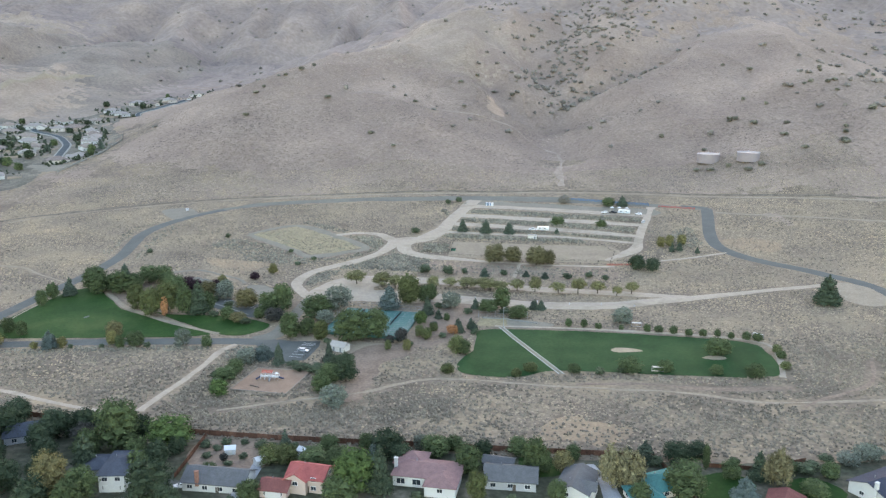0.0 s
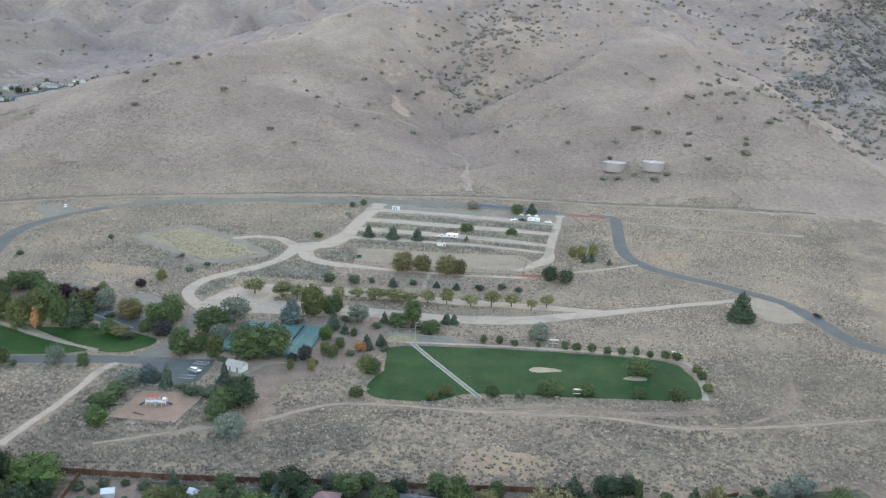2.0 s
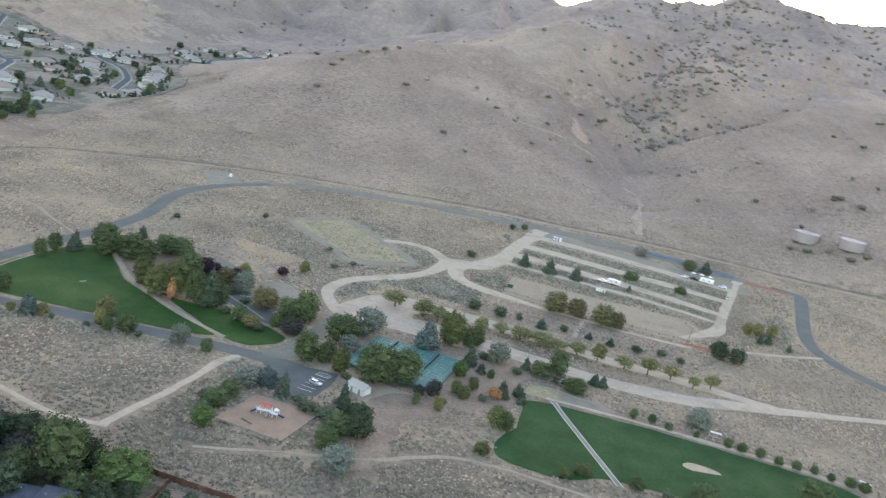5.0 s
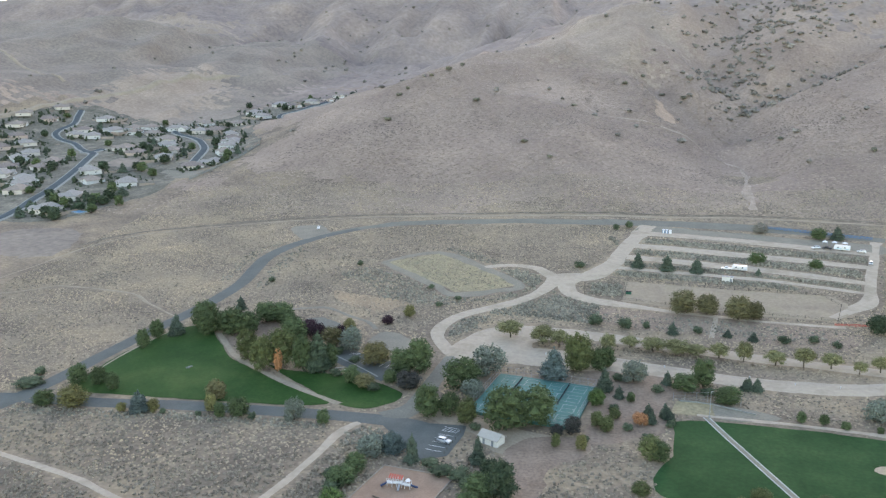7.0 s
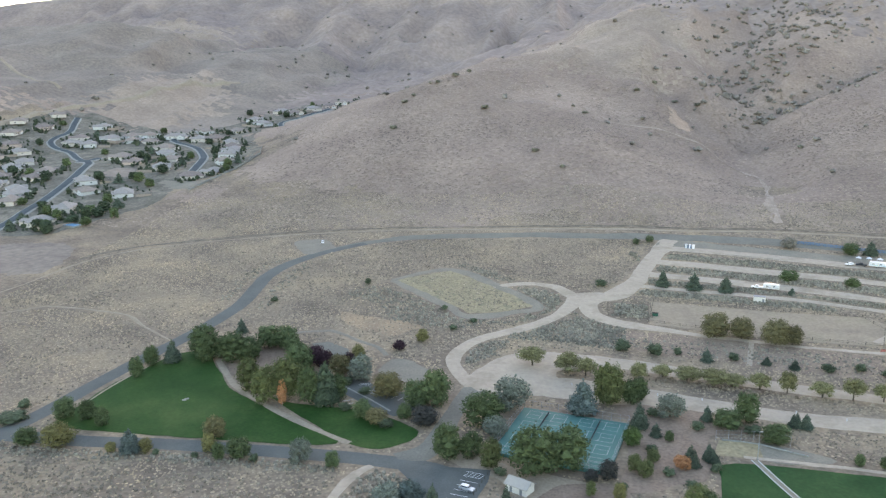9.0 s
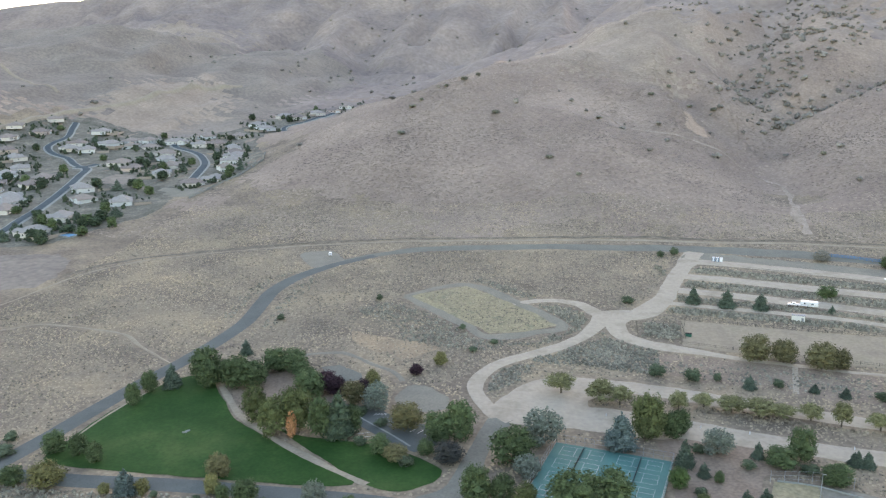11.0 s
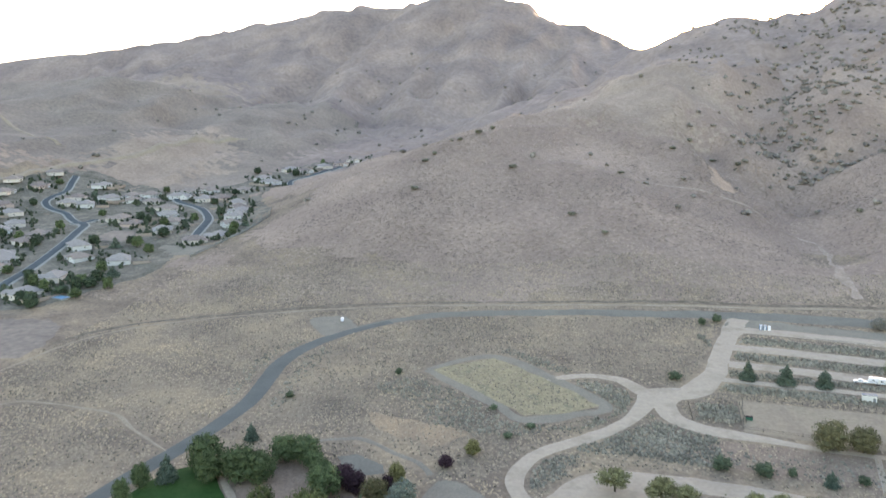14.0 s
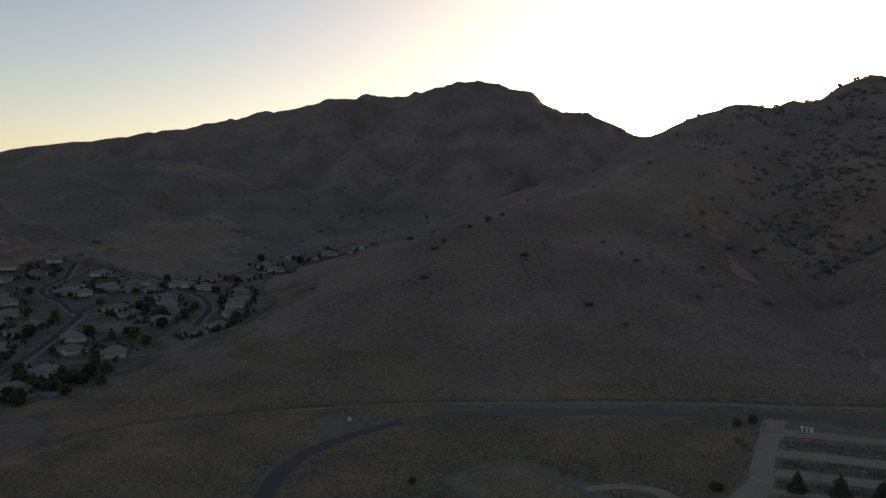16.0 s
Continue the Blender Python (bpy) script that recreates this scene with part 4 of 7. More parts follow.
# slope
plant_all("B", [(-10, 453, 4.8, 7.4), (3, 450, 5.3, 7.3), (12, 451, 3.6, 3.4), (34, 449, 3.4, 4.6), (68, 442, 3.3, 5.7), (80, 443, 3.4, 4.6), (88, 438, 2.9, 4)])
plant_all("P", [(23, 446, 5, 5.1), (46, 446, 3.4, 4.5), (56, 443, 4, 4)])
plant_all("P2", [(186, 388, 13.5, 12.5)])
plant_all("G", [(84, 371, 7, 9.6)])
# field
plant_all("D", [(58, 367, 3.8, 3.3), (65, 366, 3.8, 3.3), (71, 363, 2.9, 3.3), (81, 361, 2.5, 2.3), (92, 358, 3.7, 3.7), (97, 357, 3.2, 4.2), (103, 355, 3.6, 4.2), (109, 352, 3.2, 3.7), (115, 351, 3.2, 3.7), (121, 350, 3.3, 3.2), (126, 347, 2.8, 3.2), (132, 345, 3.6, 4.1), (136, 343, 3.5, 4.5), (114, 328, 7.3, 10.7), (74, 311, 6, 10), (88, 311, 4.8, 6.8), (107, 307, 4.2, 5.2), (121, 304, 5, 8), (52, 311, 3.6, 5.9)])
plant_all("B", [(71, 311, 2.6, 4.8), (62, 309, 3, 4.3)])
plant_all("Y2", [(35, 313, 3.6, 5.9), (29, 308, 2.9, 4.6)])
# field_west
plant_all("Y2", [(6, 333, 7.4, 7.1)])
plant_all("D", [(9, 332, 6.3, 6.2), (138, 322, 3.3, 4.3), (37, 380, 5.7, 8.2)])
plant_all("Y2", [(2, 311, 3.5, 5.8), (139, 329, 3.4, 4.4), (135, 310, 3.5, 4.5)])
plant_all("P", [(8, 358, 5.3, 4), (14, 362, 3.9, 5), (45, 391, 4.9, 4.5), (48, 391, 4.9, 4.5)])
plant_all("B", [(15, 357, 2.4, 2.7)])
plant_all("O", [(5, 356, 3.9, 4.4)])
# play
plant_all("L", [(-83, 290, 5.9, 7.5)])
plant_all("D", [(-84, 304, 5.4, 9), (-82, 312, 5.7, 7.4), (-45, 292, 6.9, 7.5), (-43, 301, 7.7, 8.8)])
plant_all("G", [(-80, 323, 5.8, 8.8), (-39, 280, 7.2, 10)])
plant_all("S", [(-74, 326, 6.5, 9.7)])
plant_all("P", [(-66, 319, 8.8, 4.9), (-46, 321, 8.8, 4.9)])
plant_all("B", [(-56, 313, 2.8, 7.4), (-50, 311, 3.5, 7.3)])
plant_all("D2", [(-37, 302, 11, 9.5), (-41, 310, 8, 6)])
# south
plant_all("D2", [(-144, 258, 10.7, 11.3), (-129, 257, 10.1, 9.4), (-124, 259, 8.1, 8.3), (-83, 216, 12.8, 13.5), (-17, 242, 9.3, 10.7)])
plant_all("R2", [(-117, 252, 7.5, 8.1), (-68, 239, 2.5, 2.8)])
plant_all("D", [(-104, 248, 16.4, 14.6), (-103, 217, 10.2, 9.1), (-39, 235, 5.7, 10.4), (-32, 237, 5.2, 8.7), (-29, 216, 7, 10.6)])
plant_all("L", [(-88, 249, 9.9, 15), (-25, 221, 12.2, 12.8)])
plant_all("P2", [(-108, 232, 12, 8.6), (-18, 220, 13.7, 8.5)])
plant_all("O2", [(-112, 218, 13.2, 11.4)])
plant_all("Y2", [(-53, 236, 6.8, 7), (-48, 237, 6, 7.7)])
plant_all("P", [(-50, 246, 6.3, 4.3)])
plant_all("S", [(-21, 240, 5.7, 5.3)])
plant_all("G", [(-7, 247, 4.8, 4.7)])
# south_east
plant_all("D", [(-2, 242, 6.7, 9.3), (8, 232, 8.5, 8.9), (28, 231, 12, 7.5), (31, 232, 7.6, 5.1), (33, 216, 6.3, 6.1), (70, 218, 9.8, 13), (80, 232, 8.6, 2.4), (106, 216, 4.8, 8), (-55, 216, 5.5, 7.4)])
plant_all("Y2", [(10, 216, 8.8, 6.4)])
plant_all("O2", [(37, 233, 6, 6.9)])
plant_all("W", [(50, 224, 9.9, 8.3), (55, 223, 10.4, 9.3), (98, 222, 9.8, 8.2)])
plant_all("P", [(58, 239, 4.7, 4.6), (63, 238, 6.8, 7)])
plant_all("D2", [(73, 238, 6.2, 9.5)])
plant_all("P2", [(94, 226, 8.6, 6.4)])
plant_all("S", [(86, 215, 6.7, 8.3)])
plant_all("B", [(109, 229, 3.6, 6.8)])
plant_all("G", [(124, 234, 3.6, 6.9), (131, 236, 4.8, 8.7)])

# more dark trees round the southern gardens
plant_all("D2", [(-152, 264, 9, 10), (-147, 248, 10, 10), (-140, 238, 9, 9), (-134, 226, 11, 10), (-124, 240, 8, 8), (-117, 223, 10, 9), (-121, 262, 8, 8), (-151, 218, 10, 11), (-141, 209, 11, 10), (-126, 208, 10, 10), (-88, 237, 8, 8), (-84, 244, 6, 6), (-12, 236, 7, 7), (13, 241, 6, 6), (80, 240, 5, 8), (-76, 209, 8, 8)])
plant_all("D", [(-112, 243, 9, 9), (-95, 239, 8, 7), (-91, 229, 9, 7), (-104, 210, 10, 9), (-36, 246, 5, 7), (-24, 247, 5, 6), (4, 246, 5, 6), (41, 240, 5, 5), (24, 243, 6, 7), (86, 227, 6, 6), (115, 226, 5, 6), (-70, 230, 4, 5), (104, 230, 4, 6), (138, 226, 6, 8), (-33, 231, 6, 6), (56, 213, 7, 7)])
plant_all("B", [(-74, 241, 1.8, 3.5), (-70, 250, 2.2, 4), (-58, 247, 2.5, 4.5), (-64, 250, 1.6, 3), (-76, 248, 2.6, 4), (-66, 236, 1.4, 3), (-62, 240, 2, 3), (-72, 246, 2, 3), (-47, 245, 3, 4), (66, 236, 3, 5), (112, 232, 2.5, 5), (118, 236, 2.5, 5), (90, 236, 2, 4), (134, 240, 3, 6), (20, 216, 2, 3), (-60, 214, 2, 3), (74, 221, 2, 4), (46, 209, 2, 3), (-7, 217, 2, 4), (2, 218, 2, 4)])
# growth filling the grove and the courts' edge
plant_all("D", [(-176, 430, 9, 9), (-168, 433, 8, 9), (-143, 430, 7, 8), (-148, 436, 7, 8), (-84, 388, 6, 7)])
plant_all("B", [(-92, 372, 3, 6), (-110, 384, 3, 5), (-106, 398, 3, 5), (-64, 358, 3, 5), (-50, 344, 2.5, 4), (-4, 366, 2.5, 4), (0, 352, 2.5, 4), (6, 346, 2, 4), (-14, 341, 2, 4), (-2, 392, 3, 5), (12, 384, 3, 5), (30, 384, 3, 6), (-86, 300, 3, 6), (-88, 308, 3, 6), (-60, 318, 2, 6), (-47, 306, 3, 6)])

# dark belt of garden trees to the south-west
plant_all("D2", [(-160, 250, 10, 10), (-156, 236, 11, 11), (-130, 250, 9, 9), (-110, 260, 8, 9), (-100, 254, 9, 9), (-115, 212, 10, 10), (-160, 212, 10, 11), (-128, 222, 10, 10), (-168, 224, 11, 11), (-148, 272, 8, 9), (-118, 258, 9, 9)])
# shrubs round the fallow field
plant_all("B", [(-92, 494, 2.2, 3.6), (-84, 469, 2.5, 4.0), (-180, 500, 2.8000000000000003, 4.4), (-139, 529, 3.1, 3.6), (-76, 478, 2.4000000000000004, 4.0)])
# ---------- park things ----------
def plain(name, colour, rough=0.6, metal=0.0, spread=0.06):
    return material(name, [tuple(c * 0.92 for c in colour), colour], 1.5, rough, fine=0.25, spread=spread, metal=metal, gloss=0.3 if rough < 0.45 else 0.12)


MAT_CREAM = plain("cream_siding", (0.72, 0.69, 0.62), 0.7)
MAT_SHED_ROOF = plain("grey_metal_roof", (0.22, 0.235, 0.25), 0.5)
MAT_HUT_ROOF = plain("pale_metal_roof", (0.44, 0.41, 0.365), 0.75)
MAT_GLASS = plain("dark_glass", (0.03, 0.04, 0.05), 0.08)
MAT_TYRE = plain("tyre_rubber", (0.02, 0.02, 0.02), 0.9)
MAT_CAR_WHITE = plain("white_car_paint", (0.78, 0.79, 0.80), 0.25)
MAT_CAR_SILVER = plain("silver_car_paint", (0.55, 0.58, 0.60), 0.25, 0.3)
MAT_CAR_DARK = plain("dark_car_paint", (0.03, 0.035, 0.04), 0.6)
MAT_TEAL = plain("teal_awning", (0.20, 0.48, 0.55), 0.6)
MAT_RED = plain("red_paint", (0.62, 0.14, 0.10), 0.5)
MAT_BLUE = plain("blue_paint", (0.09, 0.2, 0.34), 0.5)
MAT_NAVY = plain("navy_plastic", (0.035, 0.06, 0.13), 0.5)
MAT_STEEL = plain("galvanised_steel", (0.42, 0.43, 0.44), 0.45, 0.6)
MAT_POST = plain("weathered_post", (0.12, 0.10, 0.08), 0.9)
MAT_TANK = plain("tank_paint", (0.335, 0.29, 0.29), 0.6)
MAT_FENCE = material("stained_fence", [(0.13, 0.065, 0.045), (0.20, 0.10, 0.065)], 1.2, 0.9, 0.02, 0.2, 0.15, vary="object", spread=0.2)
MAT_TANK_TOP = plain("tank_roof_paint", (0.37, 0.34, 0.335), 0.6)
MAT_BIN = plain("green_steel", (0.03, 0.12, 0.08), 0.6)


def gable_roof(w, d, rise, eave=0.5, thick=0.2, z=0.0):
    """Ridge along x; the slab has thickness."""
    bm = bmesh.new()
    hw, hd = w / 2 + eave, d / 2 + eave
    low = z - rise * eave / (d / 2)
    rows = []
    for lift in (0.0, thick):
        rows.append([bm.verts.new((sx * hw, sy, zz + lift)) for sx in (-1, 1) for sy, zz in ((-hd, low), (0, z + rise), (hd, low))])
    a, b = rows
    for q in ((0, 1, 4, 3), (1, 2, 5, 4)):
        bm.faces.new([b[i] for i in q][::-1])
        bm.faces.new([a[i] for i in q])
    for i, j in ((0, 1), (1, 2), (4, 3), (5, 4), (3, 0), (2, 5)):
        bm.faces.new((a[i], a[j], b[j], b[i]))
    bmesh.ops.recalc_face_normals(bm, faces=bm.faces)
    return bm


def hip_roof(w, d, rise, eave=0.6, thick=0.18, z=0.0):
    bm = bmesh.new()
    hw, hd = w / 2 + eave, d / 2 + eave
    ridge = max(hw - hd, 0.3)
    rings = []
    for lift in (0.0, thick):
        rings.append([bm.verts.new((x, y, z + lift)) for x, y in ((-hw, -hd), (hw, -hd), (hw, hd), (-hw, hd))])
    p, q = (bm.verts.new((s * ridge, 0, z + rise + thick)) for s in (-1, 1))
    a, b = rings
    bm.faces.new(a[::-1])
    for i in range(4):
        bm.faces.new((a[i], a[(i + 1) % 4], b[(i + 1) % 4], b[i]))
    bm.faces.new((b[0], b[1], q, p))
    bm.faces.new((b[1], b[2], q))
    bm.faces.new((b[2], b[3], p, q))
    bm.faces.new((b[3], b[0], p))
    bmesh.ops.recalc_face_normals(bm, faces=bm.faces)
    return bm


def gable_walls(w, d, h, rise):
    """Walls with triangular gables on the short sides."""
    bm = bmesh.new()
    prof = [(-d / 2, -0.6), (d / 2, -0.6), (d / 2, h), (0, h + rise), (-d / 2, h)]
    a, b = ([bm.verts.new((s * w / 2, y, z)) for y, z in prof] for s in (-1, 1))
    bm.faces.new(a[::-1])
    bm.faces.new(b)
    for i in range(5):
        bm.faces.new((a[i], a[(i + 1) % 5], b[(i + 1) % 5], b[i]))
    bmesh.ops.recalc_face_normals(bm, faces=bm.faces)
    return bm


def window(parent, x, y, z, w, h, turn=0.0):
    """A framed window with a pane, facing -y before the turn."""
    frame_ob = part("window", mesh_boxes((0, 0, -0.08, w + 0.2, 0.1, 0.1), (0, 0, h, w + 0.2, 0.1, 0.1), (-w / 2 - 0.05, 0, 0, 0.1, 0.1, h), (w / 2 + 0.05, 0, 0, 0.1, 0.1, h), (0, 0, 0, 0.06, 0.08, h)), MAT_WHITE, parent)
    frame_ob.matrix_basis = Matrix.Translation((x, y, z)) @ Matrix.Rotation(turn, 4, "Z")
    part("pane", mesh_boxes((0, 0.01, 0, w, 0.05, h)), MAT_GLASS, frame_ob)
    return frame_ob


# the little white building beside the car park
def park_hut(x, y, turn):
    root = new("park_hut")
    root.matrix_basis = pose(x, y, ground_z(x, y), 0, 0, turn) @ Matrix.Diagonal((0.84, 0.84, 0.92, 1))
    tagged(root, "small cream restroom hut with pale gable roof", "hut")
    part("wall", gable_walls(8.2, 5.4, 2.7, 1.5), MAT_CREAM, root)
    part("roof", gable_roof(8.2, 5.4, 1.5, 0.6, 0.16, 2.72), MAT_HUT_ROOF, root)
    part("door", mesh_boxes((2.0, -2.72, 0, 1.0, 0.06, 2.05)), MAT_SHED_ROOF, root)
    part("door", mesh_boxes((-2.0, -2.72, 0, 1.0, 0.06, 2.05)), MAT_SHED_ROOF, root)
    part("vent", mesh_boxes((4.12, 0, 2.7, 0.06, 0.8, 0.6)), MAT_STEEL, root)


park_hut(-43.3, 335.5, -28)


def wheel_parts(root, spots, r):
    first = None
    for x, y in spots:
        if first is None:
            bm = bmesh.new()
            tube(bm, (0, -0.11, 0), (0, 0.11, 0), r, r, 14)
            first = part("wheel", bm, MAT_TYRE, root)
            first.matrix_basis = Matrix.Translation((x, y, r))
            bm = bmesh.new()
            tube(bm, (0, -0.12, 0), (0, 0.12, 0), r * 0.6, r * 0.6, 10)
            part("rim", bm, MAT_STEEL, first)
        else:
            w = share("wheel", first, root, Matrix.Translation((x, y, r)))
            share("rim", first.children[0], w, Matrix.Identity(4))


def prism(profile, half, inset=0.0):
    """A car body from a side outline of (x, z), narrowing by inset where z is high."""
    bm = bmesh.new()
    top = max(z for _, z in profile)
    rows = [[bm.verts.new((x, s * (half - inset * (z / top) ** 3), z)) for x, z in profile] for s in (-1, 1)]
    a, b = rows
    bm.faces.new(a[::-1])
    bm.faces.new(b)
    n = len(profile)
    for i in range(n):
        bm.faces.new((a[i], a[(i + 1) % n], b[(i + 1) % n], b[i]))
    bmesh.ops.recalc_face_normals(bm, faces=bm.faces)
    bmesh.ops.bevel(bm, geom=[e for e in bm.edges if e.calc_length() > 0.3], offset=0.05, segments=1, affect="EDGES", profile=0.5)
    return bm


CAR_LINE = [(-2.3, 0.35), (-2.3, 0.85), (-1.25, 1.0), (-0.6, 1.05), (2.15, 1.05), (2.3, 0.9), (2.3, 0.35)]
CABIN_LINE = [(-1.2, 1.0), (-0.45, 1.58), (1.75, 1.6), (2.2, 1.05)]
PICKUP_LINE = [(-2.75, 0.45), (-2.75, 1.0), (-1.4, 1.15), (2.75, 1.15), (2.75, 0.45)]
PICKUP_CABIN = [(-1.3, 1.12), (-0.75, 1.78), (0.75, 1.8), (0.95, 1.12)]


def car(x, y, turn, mat, label, pickup=False):
    root = new("pickup_truck" if pickup else "car")
    root.matrix_basis = pose(x, y, ground_z(x, y) + 0.18, 0, 0, turn)
    tagged(root, label, "vehicle")
    part("body", prism(PICKUP_LINE if pickup else CAR_LINE, 0.95), mat, root)
    cabin = part("cabin", prism(PICKUP_CABIN if pickup else CABIN_LINE, 0.86, 0.12), mat, root)
    bm = bmesh.new()
    for s in (-1, 1):
        box(bm, 0.0 if pickup else 0.55, s * 0.8, 1.2, 1.1 if pickup else 2.1, 0.06, 0.33)
    part("side_window", bm, MAT_GLASS, cabin)
    part("windscreen", mesh_boxes((-0.98 if pickup else -0.82, 0, 1.2, 0.5, 1.35, 0.28)), MAT_GLASS, cabin)
    part("headlight", mesh_boxes((-2.32 if not pickup else -2.77, 0.68, 0.72, 0.06, 0.35, 0.16)), MAT_WHITE, root)
    part("headlight", mesh_boxes((-2.32 if not pickup else -2.77, -0.68, 0.72, 0.06, 0.35, 0.16)), MAT_WHITE, root)
    reach = 1.75 if pickup else 1.45
    wheel_parts(root, [(sx * reach, sy * 0.86) for sx in (-1, 1) for sy in (-1, 1)], 0.36)
    return root


def trailer(x, y, turn, long, tall, label, stripe=None):
    root = new("travel_trailer")
    root.matrix_basis = pose(x, y, ground_z(x, y) + 0.18, 0, 0, turn)
    tagged(root, label, "trailer")
    h = long / 2
    part("body", prism([(-h, 0.6), (-h - 0.25, 1.4), (-h + 0.15, tall - 0.1), (-h + 0.7, tall), (h - 0.2, tall), (h, tall - 0.2), (h, 0.6)], 1.22), MAT_CAR_WHITE, root)
    part("stripe", mesh_boxes((0, -1.235, 1.1, long * 0.9, 0.02, 0.25)), stripe or MAT_STEEL, root)
    for wx in (-h * 0.5, h * 0.35):
        window(root, wx, -1.23, 1.55, 0.9, 0.6)
    part("door", mesh_boxes((0.3, -1.24, 0.7, 0.65, 0.04, 1.8)), MAT_CREAM, root)
    part("hitch", mesh_boxes((-h - 0.8, 0, 0.5, 1.4, 0.12, 0.12)), MAT_STEEL, root)
    wheel_parts(root, [(sx, sy * 1.1) for sx in (-0.5, 0.5) for sy in (-1, 1)], 0.36)
    return root


car(-58.5, 333.0, 158, MAT_CAR_SILVER, "silver car parked in a marked bay")
car(227, 391, 118, MAT_CAR_DARK, "dark car on the park road")
car(-189, 608, 107, MAT_CAR_WHITE, "white car at the road's bend")
car(59.5, 541.5, -14, MAT_CAR_WHITE, "white pickup hitched to a travel trailer", True)
trailer(66.0, 540.0, -14, 7.6, 2.9, "white travel trailer behind a pickup")
car(114.5, 583.0, 20, MAT_CAR_WHITE, "white car on the dirt lane")
car(120.0, 581.5, -20, MAT_CAR_DARK, "dark pickup on the dirt lane", True)
trailer(127.5, 579.3, -20, 8.2, 3.0, "white trailer with teal awning", MAT_TEAL)
car(136.5, 575.0, -20, MAT_CAR_WHITE, "white car at the end of the dirt lane")
car(134.5, 551.5, 70, MAT_CAR_SILVER, "pale car beside the scrub")
for n, (gx_, gy_) in enumerate([(121, 590), (126, 589), (131, 587)]):
    root = new("canopy_tent")
    root.matrix_basis = pose(gx_, gy_, ground_z(gx_, gy_) + 0.08, 0, 0, -18)
    tagged(root, "small white canopy tent on thin legs", "tent", "canopy tents")
    bm = bmesh.new()
    bmesh.ops.create_cone(bm, cap_ends=True, segments=4, radius1=2.0, radius2=0.1, depth=0.9, matrix=Matrix.Translation((0, 0, 2.7)) @ Matrix.Rotation(radians(45), 4, "Z"))
    part("canopy", bm, MAT_CAR_WHITE, root)
    for sx in (-1.3, 1.3):
        for sy in (-1.3, 1.3):
            part("leg", mesh_boxes((sx, sy, 0, 0.07, 0.07, 2.3)), MAT_STEEL, root)


def portable_toilet(x, y, turn, mat, label):
    root = new("portable_toilet")
    root.matrix_basis = pose(x, y, ground_z(x, y) + 0.05, 0, 0, turn)
    tagged(root, label, "toilet", "portable toilets")
    part("cabin", mesh_boxes((0, 0, 0, 1.5, 1.5, 2.2, 0.06)), mat, root)
    part("roof", mesh_boxes((0, 0, 2.2, 1.6, 1.6, 0.25, 0.1)), MAT_CAR_WHITE, root)
    part("door", mesh_boxes((0, -0.77, 0.1, 0.8, 0.05, 1.95)), MAT_CAR_WHITE, root)


for n, mat in enumerate((MAT_BLUE, MAT_BLUE, MAT_CAR_WHITE)):
    portable_toilet(32.6 + 2.0 * n, 614.2 - 0.5 * n, -14, mat, ("blue", "blue", "white")[n] + " plastic portable toilet on dirt")


def water_tank(x, y, r, tall):
    root = new("water_tank")
    root.matrix_basis = pose(x, y, ground_z(x, y) - 0.8)
    tagged(root, "pale round steel water tank on the hillside", "tank", "water tanks")
    bm = bmesh.new()
    tube(bm, (0, 0, 0), (0, 0, tall), r, r, 40)
    part("shell", bm, MAT_TANK, root, smooth=False)
    bm = bmesh.new()
    bmesh.ops.create_cone(bm, cap_ends=True, segments=40, radius1=r + 0.15, radius2=0.4, depth=0.9, matrix=Matrix.Translation((0, 0, tall + 0.45)))
    part("roof", bm, MAT_TANK_TOP, root)
    bm = bmesh.new()
    for s in (-0.25, 0.25):
        tube(bm, (r + 0.15, s, 0), (r + 0.15, s, tall + 1), 0.05, 0.05, 5)
    for k in range(18):
        tube(bm, (r + 0.15, -0.25, 0.4 * k + 0.4), (r + 0.15, 0.25, 0.4 * k + 0.4), 0.04, 0.04, 4)
    part("ladder", bm, MAT_STEEL, root)
    bm = bmesh.new()
    tube(bm, (0, 0, tall + 0.8), (0, 0, tall + 1.3), 0.4, 0.4, 10)
    part("vent", bm, MAT_STEEL, root)


water_tank(227, 716, 9.3, 7.6)
water_tank(254, 696, 9.1, 7.4)


